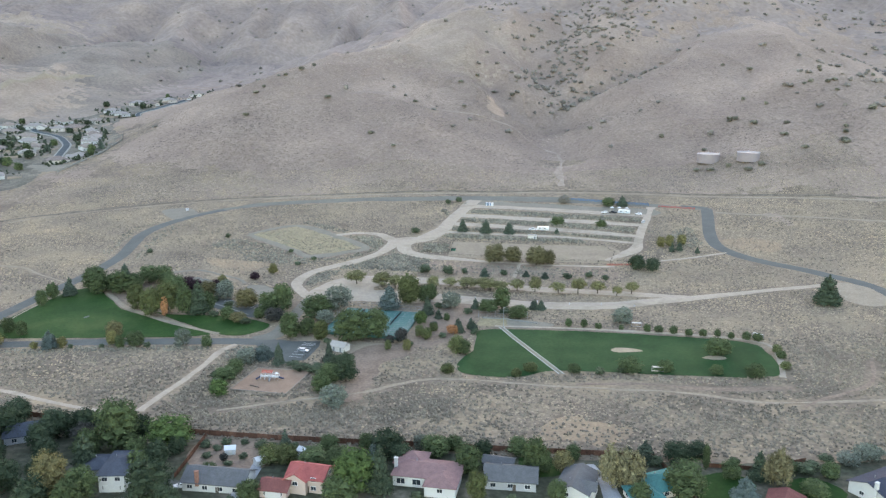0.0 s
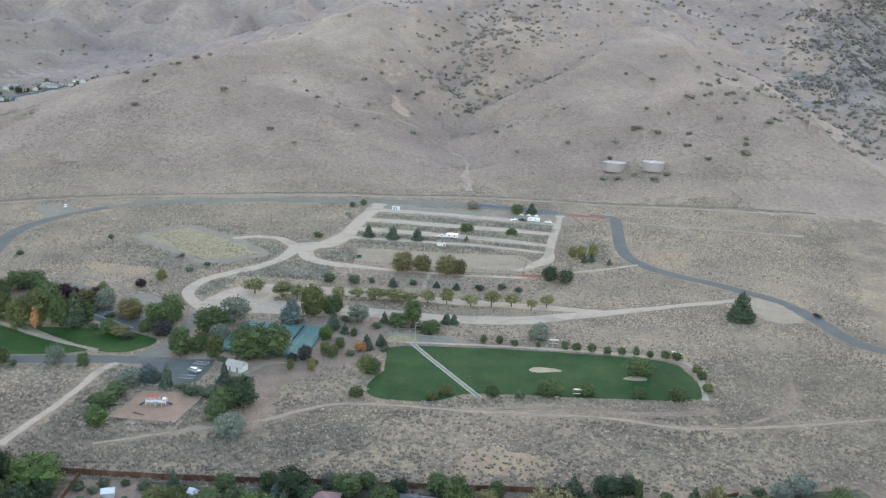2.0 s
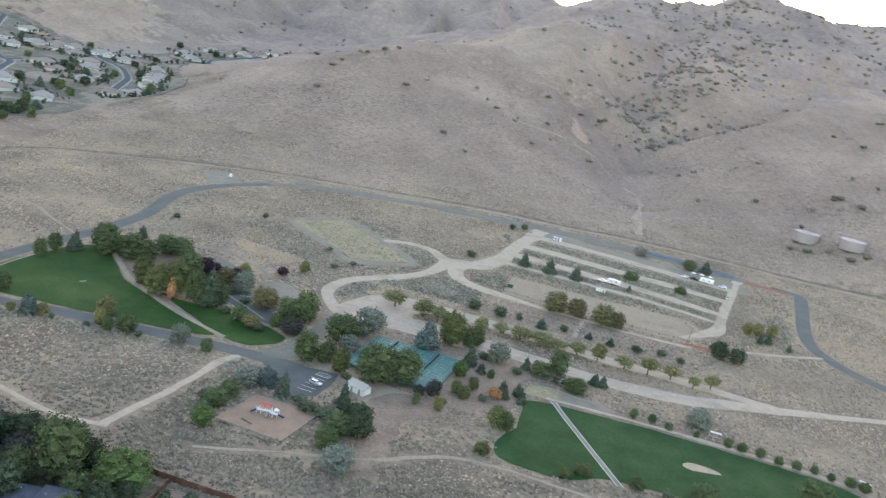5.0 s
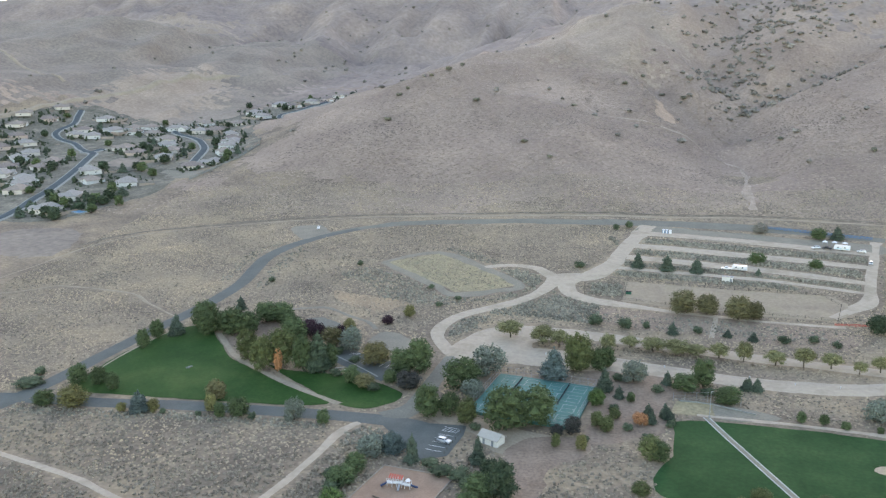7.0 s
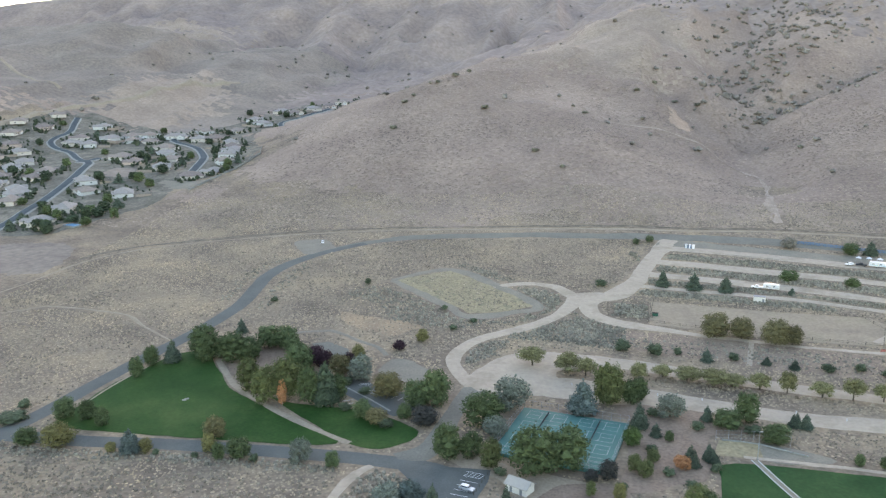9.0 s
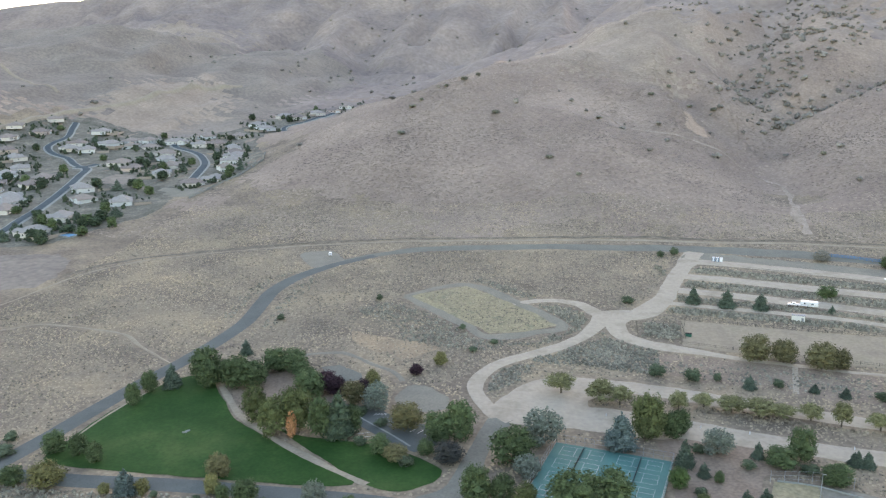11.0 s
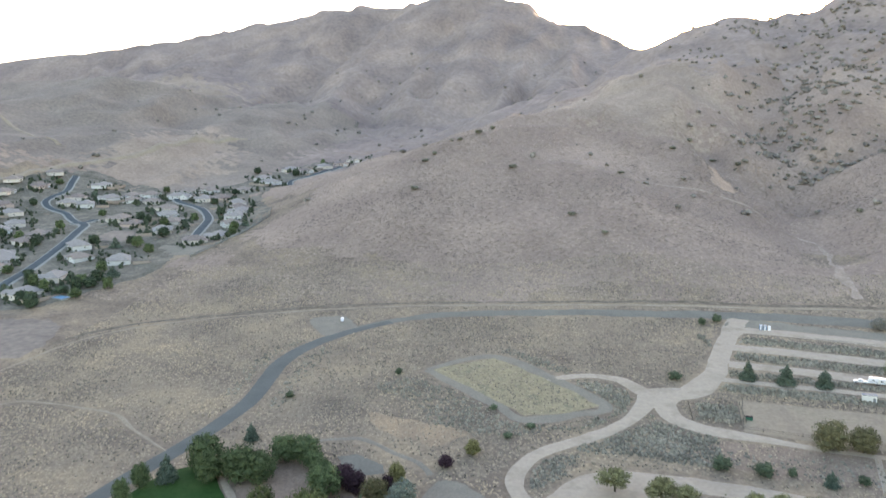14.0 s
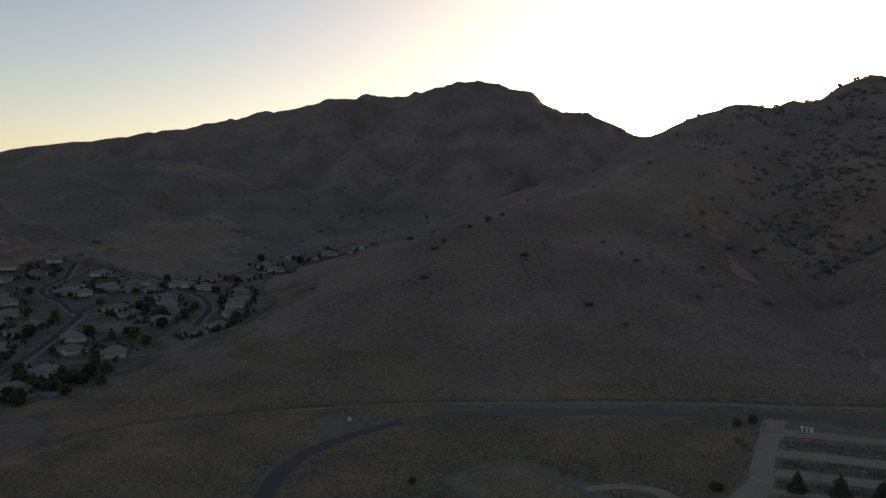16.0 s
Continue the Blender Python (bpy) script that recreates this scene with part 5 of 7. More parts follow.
# ---------- play area ----------
def play_structure(x, y, turn):
    root = new("play_structure")
    root.matrix_basis = pose(x, y, ground_z(x, y) + 0.15, 0, 0, turn) @ Matrix.Scale(0.78, 4)
    tagged(root, "white climbing frame with red slats and blue slides", "play structure")
    for px_, py_ in ((-3.6, 0), (0, 0.6), (3.4, 0)):
        part("deck", mesh_boxes((px_, py_, 1.4, 2.2, 2.2, 0.15)), MAT_STEEL, root)
        for sx in (-1, 1):
            for sy in (-1, 1):
                part("post", mesh_boxes((px_ + sx, py_ + sy, 0, 0.16, 0.16, 3.2)), MAT_CAR_WHITE, root)
        part("railing", mesh_boxes((px_, py_ - 1.05, 1.6, 2.0, 0.06, 0.9)), MAT_CAR_WHITE, root)
    # row of tilted roof slats on taller rear posts, and a pale hood over the end deck
    for k in range(6):
        bm = bmesh.new()
        bmesh.ops.create_cube(bm, size=1, matrix=Matrix.Translation((-4.0 + 0.95 * k, 0.7, 3.7)) @ Matrix.Rotation(radians(22), 4, "X") @ Matrix.Diagonal((0.62, 2.1, 0.1, 1)))
        part("roof_slat", bm, MAT_RED, root, "faded red roof slat")
        part("post", mesh_boxes((-4.0 + 0.95 * k, 1.35, 0, 0.12, 0.12, 3.85)), MAT_CAR_WHITE, root)
    bm = bmesh.new()
    bmesh.ops.create_cone(bm, cap_ends=True, segments=8, radius1=1.15, radius2=0.45, depth=0.7, matrix=Matrix.Translation((3.4, 0, 3.5)))
    part("roof", bm, MAT_CAR_WHITE, root, "pale rounded hood")
    for a, b, mat, label in (((-4.7, -0.6, 1.5), (-6.9, -1.4, 0.15), MAT_NAVY, "dark blue slide"), ((4.4, 0, 1.5), (6.6, 1.4, 0.15), MAT_NAVY, "dark blue slide"), ((0.2, -0.5, 1.5), (0.4, -3.0, 0.15), MAT_STEEL, "grey slide")):
        bm = bmesh.new()
        tube(bm, a, b, 0.42, 0.42, 8)
        part("slide", bm, mat, root, label)
    for k in range(2):
        bm = bmesh.new()
        tube(bm, (-2.5 + 3.6 * k, 0.1, 1.5), (-1.1 + 3.6 * k, 0.5, 1.5), 0.5, 0.5, 8)
        part("tunnel", bm, MAT_CAR_WHITE, root)


play_structure(-66.5, 303.5, -8)
PLAY_EDGE = [(-74, 316), (-80, 295), (-58, 289), (-52, 311)]
MAT_BORDER = material("timber_border", [(0.3, 0.255, 0.21), (0.38, 0.325, 0.265)], 3, 0.9, 0.02, 0.2, 0.2, spread=0.12)
kerb = new("playground_border")
tagged(kerb, "pale weathered border round the bark", "border", kind="structure")
for a, b in zip(PLAY_EDGE, PLAY_EDGE[1:] + PLAY_EDGE[:1]):
    for k in range(8):
        p0 = Vector(a).lerp(Vector(b), k / 8)
        p1 = Vector(a).lerp(Vector(b), (k + 1) / 8)
        mid_, way_ = (p0 + p1) / 2, p1 - p0
        bm = bmesh.new()
        box(bm, 0, 0, -0.1, way_.length, 0.35, 0.42, 0.03, math.atan2(way_.y, way_.x))
        seg = part("border_block", bm, MAT_BORDER, kerb)
        seg.location = (mid_.x, mid_.y, ground_z(mid_.x, mid_.y))
for lx, ly, la in ((-76, 292.5, -6), (-63.5, 287.5, -22), (-84, 288, -30), (-71, 296.5, -28)):
    bm = bmesh.new()
    tube(bm, (-2.2, 0, 0.2), (2.2, 0, 0.2), 0.22, 0.19, 8)
    log = part("log", bm, MAT_WOOD)
    log.matrix_basis = pose(lx, ly, ground_z(lx, ly) + 0.12, 0, 0, la)
    tagged(log, "brown timber log lying beside the play area", "log", "timber logs")

# bay lines of the two car parks
bays = new("bay_markings")
tagged(bays, "white painted parking bay lines", "marking", kind="structure")
for n in range(7):
    bx_, by_ = -60.8 + 0.55 * n, 327 + 2.75 * n
    stripe = part("bay_line", mesh_boxes((0, 0, 0, 5.4, 0.16, 0.02)), MAT_WHITE, bays)
    stripe.matrix_basis = pose(bx_, by_, ground_z(bx_, by_) + 0.17, 0, 0, -12)
for n in range(5):
    stripe = part("hatch_line", mesh_boxes((0, 0, 0, 2.8, 0.16, 0.02)), MAT_WHITE, bays)
    bx_, by_ = -59.9 + 1.15 * n, 342.2 - 0.25 * n
    stripe.matrix_basis = pose(bx_, by_, ground_z(bx_, by_) + 0.17, 0, 0, 60)
for bx_, by_, turn_ in ((-106.5, 403.5, 25), (-104.5, 401, 25), (-102, 399, 25), (-94, 396, 62), (-91.3, 395, 62), (-88.6, 394, 62), (-111, 391.5, 25), (-108.5, 389.5, 25)):
    stripe = part("bay_line", mesh_boxes((0, 0, 0, 4.6, 0.16, 0.02)), MAT_WHITE, bays)
    stripe.matrix_basis = pose(bx_, by_, ground_z(bx_, by_) + 0.17, 0, 0, turn_)
for n in range(5):
    stripe = part("hatch_line", mesh_boxes((0, 0, 0, 1.9, 0.16, 0.02)), MAT_WHITE, bays)
    bx_, by_ = -110.2 + 0.9 * n, 406.2 + 0.1 * n
    stripe.matrix_basis = pose(bx_, by_, ground_z(bx_, by_) + 0.17, 0, 0, 70)
# low dark posts along the bays
for n in range(8):
    bx_, by_ = -57.2 + 0.5 * n, 325.5 + 2.5 * n
    bm = bmesh.new()
    tube(bm, (0, 0, -0.1), (0, 0, 0.95), 0.1, 0.09, 8)
    tube(bm, (0, 0, 0.95), (0, 0, 1.02), 0.13, 0.1, 8)
    post = part("parking_post", bm, MAT_POST)
    post.location = (bx_, by_, ground_z(bx_, by_))
    tagged(post, "low dark wooden post at the end of a parking bay", "post", "parking posts")

# ---------- sports courts: two slabs side by side, four small courts on each ----------
COURT_HEIGHT = max(ground_z(-32 + a, 370 + b) for a in (-20, 0, 20) for b in (-20, 0, 20)) + 0.1
COURT = pose(-32, 370, COURT_HEIGHT, 0, 0, -12)
slab = part("tennis_court", mesh_boxes((0, 0, -1.2, 37.0, 37.0, 1.19, 0.02)), MAT_COURT)
slab.matrix_basis = COURT
tagged(slab, "green painted hard court slab", "court", kind="structure")
MAT_WORN_LINE = material("worn_line_paint", [(0.3, 0.36, 0.345), (0.47, 0.5, 0.49)], 2, 0.7, spread=0.2)
lines = new("court_lines")
tagged(lines, "white lines of eight small sports courts", "marking", kind="structure")
lines.matrix_basis = COURT
for side_ in (-9.0, 9.0):
    for row_ in range(4):
        cy_ = 13.6 - 9.0 * row_
        bm = bmesh.new()
        for yy in (-3.05, 3.05):
            box(bm, side_, cy_ + yy, 0, 13.4, 0.13, 0.012)
        for xx in (-6.7, -2.13, 2.13, 6.7):
            box(bm, side_ + xx, cy_, 0, 0.13, 6.1, 0.012)
        for xx in (-4.4, 4.4):
            box(bm, side_ + xx, cy_, 0, 4.5, 0.13, 0.012)
        part("court_line", bm, MAT_WORN_LINE, lines)
net_steel = plain("dark_net", (0.03, 0.03, 0.035), 0.9)
for side_ in (-9.0, 9.0):
    net = new("sports_net")
    net.matrix_basis = COURT @ Matrix.Translation((side_, 0, 0))
    tagged(net, "long dark net across the green court", "net", "court nets")
    part("mesh", mesh_boxes((0, 6.5, 0.1, 0.04, 20, 0.85)), net_steel, net)
    for yy in (-3.6, 16.6):
        part("post", mesh_boxes((0, yy, 0, 0.1, 0.1, 1.05)), MAT_STEEL, net)
court_fence = new("court_fence")
court_fence.matrix_basis = COURT
tagged(court_fence, "tall thin steel fence round the courts", "fence")
for a, b in (((-18.5, -18.5), (18.5, -18.5)), ((18.5, -18.5), (18.5, 18.5)), ((18.5, 18.5), (-18.5, 18.5)), ((-18.5, 18.5), (-18.5, -18.5))):
    for k in range(12):
        t_ = k / 12
        part("post", mesh_boxes((a[0] + (b[0] - a[0]) * t_, a[1] + (b[1] - a[1]) * t_, -0.4, 0.07, 0.07, 3.4)), MAT_STEEL, court_fence)
    for zz in (0.2, 1.5, 2.95):
        bm = bmesh.new()
        tube(bm, (*a, zz), (*b, zz), 0.035, 0.035, 5)
        part("rail", bm, MAT_STEEL, court_fence)


# ---------- riding arena ----------
def post_fence(name, points, gap, tall, mat, label, rails=(0.55, 1.2), thick=0.09, rail_thick=0.04):
    root = new(name)
    tagged(root, label, "fence")
    first, last = None, None
    for a, b in zip(points, points[1:]):
        a, b = Vector(a), Vector(b)
        n = max(1, round((b - a).length / gap))
        for k in range(n + (b == Vector(points[-1]))):
            p = a.lerp(b, k / n)
            z = ground_z(p.x, p.y)
            m = Matrix.Translation((p.x, p.y, z))
            if first is None:
                first = part("post", mesh_boxes((0, 0, -0.3, 2 * thick, 2 * thick, tall + 0.3)), mat, root)
                first.matrix_basis = m
            else:
                share("post", first, root, m)
            if last is not None:
                bm = bmesh.new()
                for r in rails:
                    tube(bm, (last[0], last[1], last[2] + r), (p.x, p.y, z + r), rail_thick, rail_thick, 5)
                part("rail", bm, mat, root)
            last = (p.x, p.y, z)
    return root


post_fence("arena_fence", [(7, 516), (52, 510), (98, 503), (103, 488), (97, 470), (50, 479), (3, 488), (7, 516)], 7.0, 1.6, MAT_POST, "dark post and rail fence round the arena")
post_fence("blue_corral", [(90, 629), (106, 624), (120, 617), (150, 602)], 3.0, 1.8, MAT_BLUE, "blue pipe corral panels behind the lanes", (0.4, 0.75, 1.1, 1.45, 1.75), 0.08, 0.09)
post_fence("red_rail", [(156, 597), (167, 592), (179, 586)], 3.0, 1.2, MAT_RED, "red pipe rail fence by the road", (0.35, 0.7, 1.1), 0.08, 0.1)
post_fence("red_gate_rail", [(94, 464), (111, 463)], 3.0, 1.2, MAT_RED, "red pipe rail by the arena gate", (0.4, 0.8, 1.1), 0.08, 0.09)
post_fence("garden_fence", [(-15, 508), (5, 510), (5, 494), (-15, 494), (-15, 508)], 4.0, 1.5, MAT_POST, "wire fence round a weedy garden plot")
post_fence("lane_fence", [(8, 518.5), (29, 517.5), (51, 514.5), (75, 508.5)], 5.5, 1.1, MAT_POST, "low post fence beside the lane", (0.8,))

root = new("announcer_shed")
root.matrix_basis = pose(57, 521.5, ground_z(57, 521.5), 0, 0, -10)
tagged(root, "pale grey shed facing the arena", "shed")
part("wall", mesh_boxes((0, 0, -0.3, 5.4, 2.6, 3.2)), MAT_CREAM, root)
part("roof", mesh_boxes((0, 0, 2.9, 5.7, 2.9, 0.14)), MAT_SHED_ROOF, root)
part("door", mesh_boxes((1.7, -1.33, 0, 0.95, 0.06, 2.05)), MAT_SHED_ROOF, root)

root = new("waste_container")
root.matrix_basis = pose(6.5, 497, ground_z(6.5, 497), 0, 0, -10)
tagged(root, "green steel waste container on dirt", "container")
part("body", mesh_boxes((0, 0, 0, 2.6, 1.6, 1.3, 0.05)), MAT_BIN, root)
part("lid", mesh_boxes((0, 0, 1.3, 2.7, 1.7, 0.12, 0.04)), MAT_TYRE, root)

# small white bollards beside the drives
for n in range(9):
    bx_ = -30 + 15.5 * n
    by_ = 415.5 - 0.17 * (bx_ + 30) - (0.0 if n % 2 else 1.2)
    bm = bmesh.new()
    tube(bm, (0, 0, 0), (0, 0, 1.0), 0.16, 0.13, 8)
    post = part("bollard", bm, MAT_CAR_WHITE)
    post.location = (bx_, by_, ground_z(bx_, by_))
    tagged(post, "small white bollard beside the dirt drive", "bollard", "white bollards")

# steps from the arena down to the tree row
flight = new("slope_steps")
tagged(flight, "pale earth steps down the bank", "steps", kind="structure")
for n in range(16):
    fx_, fy_ = 44.5 - 0.35 * n, 470 - 1.7 * n
    block = part("step", mesh_boxes((0, 0, -0.3, 2.2, 1.5, 0.42)), MAT_DIRT, flight)
    block.matrix_basis = pose(fx_, fy_, ground_z(fx_, fy_), 0, 0, -12)


# ---------- sports lawn ----------
def bench(x, y, turn):
    root = new("players_bench")
    root.matrix_basis = pose(x, y, ground_z(x, y) + 0.1, 0, 0, turn)
    tagged(root, "white roofed players bench beside the lawn", "bench", "players benches")
    part("roof", mesh_boxes((0, 0.2, 2.1, 4.2, 1.5, 0.12)), MAT_CREAM, root)
    part("seat", mesh_boxes((0, 0.2, 0.42, 4.4, 0.4, 0.08)), MAT_STEEL, root)
    for sx in (-2.3, 2.3):
        for sy in (-0.5, 0.9):
            part("post", mesh_boxes((sx, sy, 0, 0.1, 0.1, 2.1)), MAT_STEEL, root)


bench(88.5, 363.5, -10)
bench(85, 310.5, 172)
bench(137, 345.5, -40)
MAT_SAND = material("infield_sand", [(0.36, 0.29, 0.21), (0.45, 0.37, 0.27)], 4, 0.95, 0.03, 0.4, 0.5, spread=0.12)
area("infield_west", [(71, 335.5), (75, 332), (82, 333), (84, 335), (79, 337.5), (74, 338)], MAT_SAND, 0.2, "sandy ball-field infield", "infield", step=2.0, ragged=0.9)
area("infield_east", [(106, 325), (110, 322.5), (116, 322.5), (117, 325), (112, 327)], MAT_SAND, 0.2, "sandy ball-field infield", "infield", step=2.0, ragged=0.9)
pad_wall = new("pad_wall")
tagged(pad_wall, "low white concrete wall behind the practice pad", "wall")
for (ax, ay), (bx, by) in zip([(19, 377.5), (26, 376.8), (31, 376), (38.5, 372.6)], [(26, 376.8), (31, 376), (38.5, 372.6), (44, 370)]):
    panel = part("panel", mesh_boxes((0, 0, -0.3, math.hypot(bx - ax, by - ay), 0.3, 0.85, 0.02)), MAT_CONCRETE, pad_wall)
    panel.matrix_basis = pose((ax + bx) / 2, (ay + by) / 2, ground_z((ax + bx) / 2, (ay + by) / 2), 0, 0, math.degrees(math.atan2(by - ay, bx - ax)))
mast = new("light_mast")
mast.location = (28, 366, ground_z(28, 366))
tagged(mast, "tall thin grey steel mast beside the lawn", "mast")
bm = bmesh.new()
tube(bm, (0, 0, -0.3), (0, 0, 9.5), 0.16, 0.08, 8)
part("pole", bm, MAT_STEEL, mast)
part("base", mesh_boxes((0, 0, -0.1, 0.7, 0.7, 0.35, 0.04)), MAT_CONCRETE, mast)
part("lamp", mesh_boxes((0.5, 0, 9.3, 1.0, 0.3, 0.16, 0.04)), MAT_STEEL, mast)
post_fence("backstop", [(17, 377), (29, 378.5), (40, 376.5)], 4.0, 3.6, MAT_STEEL, "tall wire backstop behind the pad", (1.0, 2.2, 3.5), 0.05, 0.03)
for hx, hy, ha in ((-172.5, 385.8, 15), (-172.0, 387.0, 40)):
    bm = mesh_boxes((0, 0, 0, 1.6, 0.6, 0.45, 0.03))
    stone = part("marker_slab", bm, MAT_CONCRETE)
    stone.matrix_basis = pose(hx, hy, ground_z(hx, hy) + 0.1, 0, 0, ha)
    tagged(stone, "small pale slab lying on the lawn", "slab", "lawn slabs")

# ---------- houses ----------
def shingles(name, colour):
    return material(name, [tuple(c * 0.8 for c in colour), colour], 2.2, 0.85, 0.03, 0.35, 0.3, spread=0.18)


ROOFS = {
    "slate": shingles("slate_blue_shingles", (0.085, 0.10, 0.125)), "grey": shingles("grey_shingles", (0.15, 0.155, 0.16)),
    "red": shingles("red_shingles", (0.43, 0.125, 0.115)), "rust": shingles("rust_shingles", (0.24, 0.095, 0.085)),
    "mauve": shingles("mauve_shingles", (0.30, 0.185, 0.18)), "teal": shingles("teal_shingles", (0.06, 0.22, 0.215)),
    "navy": shingles("navy_shingles", (0.055, 0.065, 0.095)), "tan": shingles("tan_tiles", (0.32, 0.272, 0.24)),
    "brown": shingles("brown_tiles", (0.27, 0.225, 0.205)), "pale": shingles("pale_grey_tiles", (0.35, 0.326, 0.304)),
}
WALLS = {
    "white": plain("white_siding", (0.62, 0.63, 0.61), 0.75), "cream": plain("cream_stucco", (0.66, 0.61, 0.54), 0.85),
    "pink": plain("pinkish_stucco", (0.56, 0.45, 0.39), 0.85), "grey": plain("pale_grey_siding", (0.45, 0.47, 0.48), 0.8),
}
MAT_BRICK = material("chimney_brick", [(0.30, 0.14, 0.10), (0.40, 0.22, 0.16)], 0.6, 0.9, 0.02, 0.2, 0.1, spread=0.2)
MAT_DRIVE = material("driveway_concrete", [(0.34, 0.36, 0.38), (0.44, 0.45, 0.46)], 4, 0.9, 0.01, 0.3, 0.5, spread=0.1)


def house(x, y, turn, w, d, tall, rise, roof, wall, label, form="gable", chimney=None, storeys=1, garage=None, wing=None, brick=True, group="", hipped_wing=False, pane=1.5):
    """A house whose front faces -y before the turn. wing: x, y, w, d, tall, rise of a lower part with its own roof across."""
    root = new("house")
    z = min(ground_z(x + sx * w / 2, y + sy * d / 2) for sx in (-1, 1) for sy in (-1, 1))
    root.matrix_basis = pose(x, y, z, 0, 0, turn)
    tagged(root, label, "house", group)
    if form == "gable":
        part("wall", gable_walls(w, d, tall, rise), WALLS[wall], root)
        top = part("roof", gable_roof(w, d, rise, 0.6, 0.2, tall + 0.03), ROOFS[roof], root)
    else:
        bm = mesh_boxes((0, 0, -0.6, w, d, tall + 0.6))
        part("wall", bm, WALLS[wall], root)
        top = part("roof", hip_roof(w, d, rise, 0.6, 0.18, tall + 0.01), ROOFS[roof], root)
    if wing:
        wx, wy, ww, wd, wt, wr = wing
        turned = Matrix.Translation((wx, wy, 0)) @ Matrix.Rotation(radians(90), 4, "Z")
        part("wing_wall", mesh_boxes((0, 0, -0.6, wd, ww, wt + 0.6)) if hipped_wing else gable_walls(wd, ww, wt, wr), WALLS[wall], root).matrix_basis = turned
        part("wing_roof", hip_roof(wd, ww, wr, 0.5, 0.18, wt + 0.02) if hipped_wing else gable_roof(wd, ww, wr, 0.5, 0.2, wt + 0.03), ROOFS[roof], root).matrix_basis = turned
        window(root, wx, wy - wd / 2 - 0.03, wt - 1.6, 1.5, 1.15)
    for level in range(storeys):
        n = max(2, int(w / 4.2))
        for k in range(n):
            px_ = -w / 2 + (k + 0.5) * w / n
            if garage and level == 0 and abs(px_ - garage) < 3.4 or wing and abs(px_ - wing[0]) < wing[2] / 2 + 0.8:
                continue
            window(root, px_, -d / 2 - 0.03, 0.95 + 2.7 * level, pane, min(1.7, 0.8 * pane))
        for s in (-1, 1):
            window(root, s * (w / 2 + 0.03), 0.15 * d, 0.95 + 2.7 * level, 1.3, 1.1, math.pi / 2 if s > 0 else -math.pi / 2)
    part("front_door", mesh_boxes((w * 0.08, -d / 2 - 0.04, 0, 1.0, 0.08, 2.05)), MAT_POST, root)
    if garage is not None:
        gy_ = (wing[1] - wing[3] / 2 if wing and abs(garage - wing[0]) < wing[2] / 2 else -d / 2) - 0.05
        part("garage_door", mesh_boxes((garage, gy_, 0, 4.8, 0.08, 2.15, 0.02)), WALLS["white"], root)
    if chimney:
        cx, cy = chimney
        part("chimney", mesh_boxes((cx, cy, tall - 1.0, 1.0, 0.8, rise + 2.2), (cx, cy, tall + rise + 1.2, 1.2, 1.0, 0.15)), MAT_BRICK if brick else WALLS["white"], top)
    bm = bmesh.new()
    tube(bm, (-w * 0.2, d * 0.15, tall + rise * 0.55), (-w * 0.2, d * 0.15, tall + rise * 1.0 + 0.3), 0.12, 0.12, 8)
    part("vent_pipe", bm, MAT_STEEL, top)
    return root


area("near_yards", [(-175, 190), (-175, 268), (-120, 258), (-82, 254), (-26, 246), (18, 242), (66, 238), (112, 234), (150, 236), (160, 190)], MAT_YARD, 0.05, "garden soil and rough grass with tree shade in the colour", "yard", smooth=False, ragged=0.8)
# along the street south of the scrub
house(-96, 228, 2, 7.4, 15, 5.4, 1.5, "slate", "white", "white two-storey house with slate-blue roof over a garage", "hip", storeys=2, garage=0.0)
house(-103, 231, 2, 8, 9, 4.2, 1.4, "slate", "white", "lower wing with slate-blue roof beside the white house", "hip")
house(-65.5, 224.5, -9, 18.5, 10, 3.0, 2.4, "grey", "white", "long white house with grey roof and brick chimney", chimney=(-4.5, -5.1))
house(-38.5, 224, -14, 11, 9, 4.4, 2.1, "red", "pink", "pinkish two-storey house with red roof", storeys=2, wing=(-2.2, -3.0, 6.4, 6.5, 4.4, 1.9))
house(-47.5, 219.5, -10, 8, 7, 2.6, 1.6, "rust", "pink", "rust-roofed double garage beside red-roofed house", garage=0.0)
house(-4, 227.5, -11, 19, 11, 3.4, 2.0, "mauve", "white", "white house with mauve-pink shingle roof", "hip", wing=(5.4, -4.5, 9, 11, 3.3, 1.7), chimney=(-9.6, -1.0), brick=False, hipped_wing=True, pane=2.4)
house(-9, 234, -11, 9, 8, 3.6, 2.0, "mauve", "white", "rear wing with mauve-pink shingle roof", "hip")
house(20.5, 226, -7, 15, 10, 3.0, 2.2, "grey", "grey", "grey house with grey shingle roof")
house(17.5, 235, -14, 9, 5, 2.4, 1.0, "grey", "grey", "low grey outbuilding with flat-pitched roof")
house(39.5, 222.5, 68, 14, 9.5, 2.6, 1.9, "grey", "white", "white house with dark grey roof and small gable", wing=(-2.0, -3.6, 4, 5, 2.7, 1.4))
house(65, 222.5, 24, 12, 10, 2.6, 2.2, "teal", "cream", "house with teal hipped roof", "hip")
house(57.5, 216, 10, 9, 8, 2.4, 1.6, "teal", "cream", "low garage with teal roof beside the house", "hip")
house(95, 209.5, 62, 11, 9, 2.4, 1.5, "rust", "white", "house with dark rust roof and white trim")
house(127, 217, 28, 17, 12, 3.4, 2.2, "navy", "white", "large house with dark navy roof and white chimney", chimney=(-8.6, -2.5), brick=False, wing=(-3.5, -4.5, 8, 8, 3.2, 1.8))
house(-139, 258, 20, 12, 9, 3.0, 2.6, "slate", "grey", "house with pale blue-grey roof behind trees")
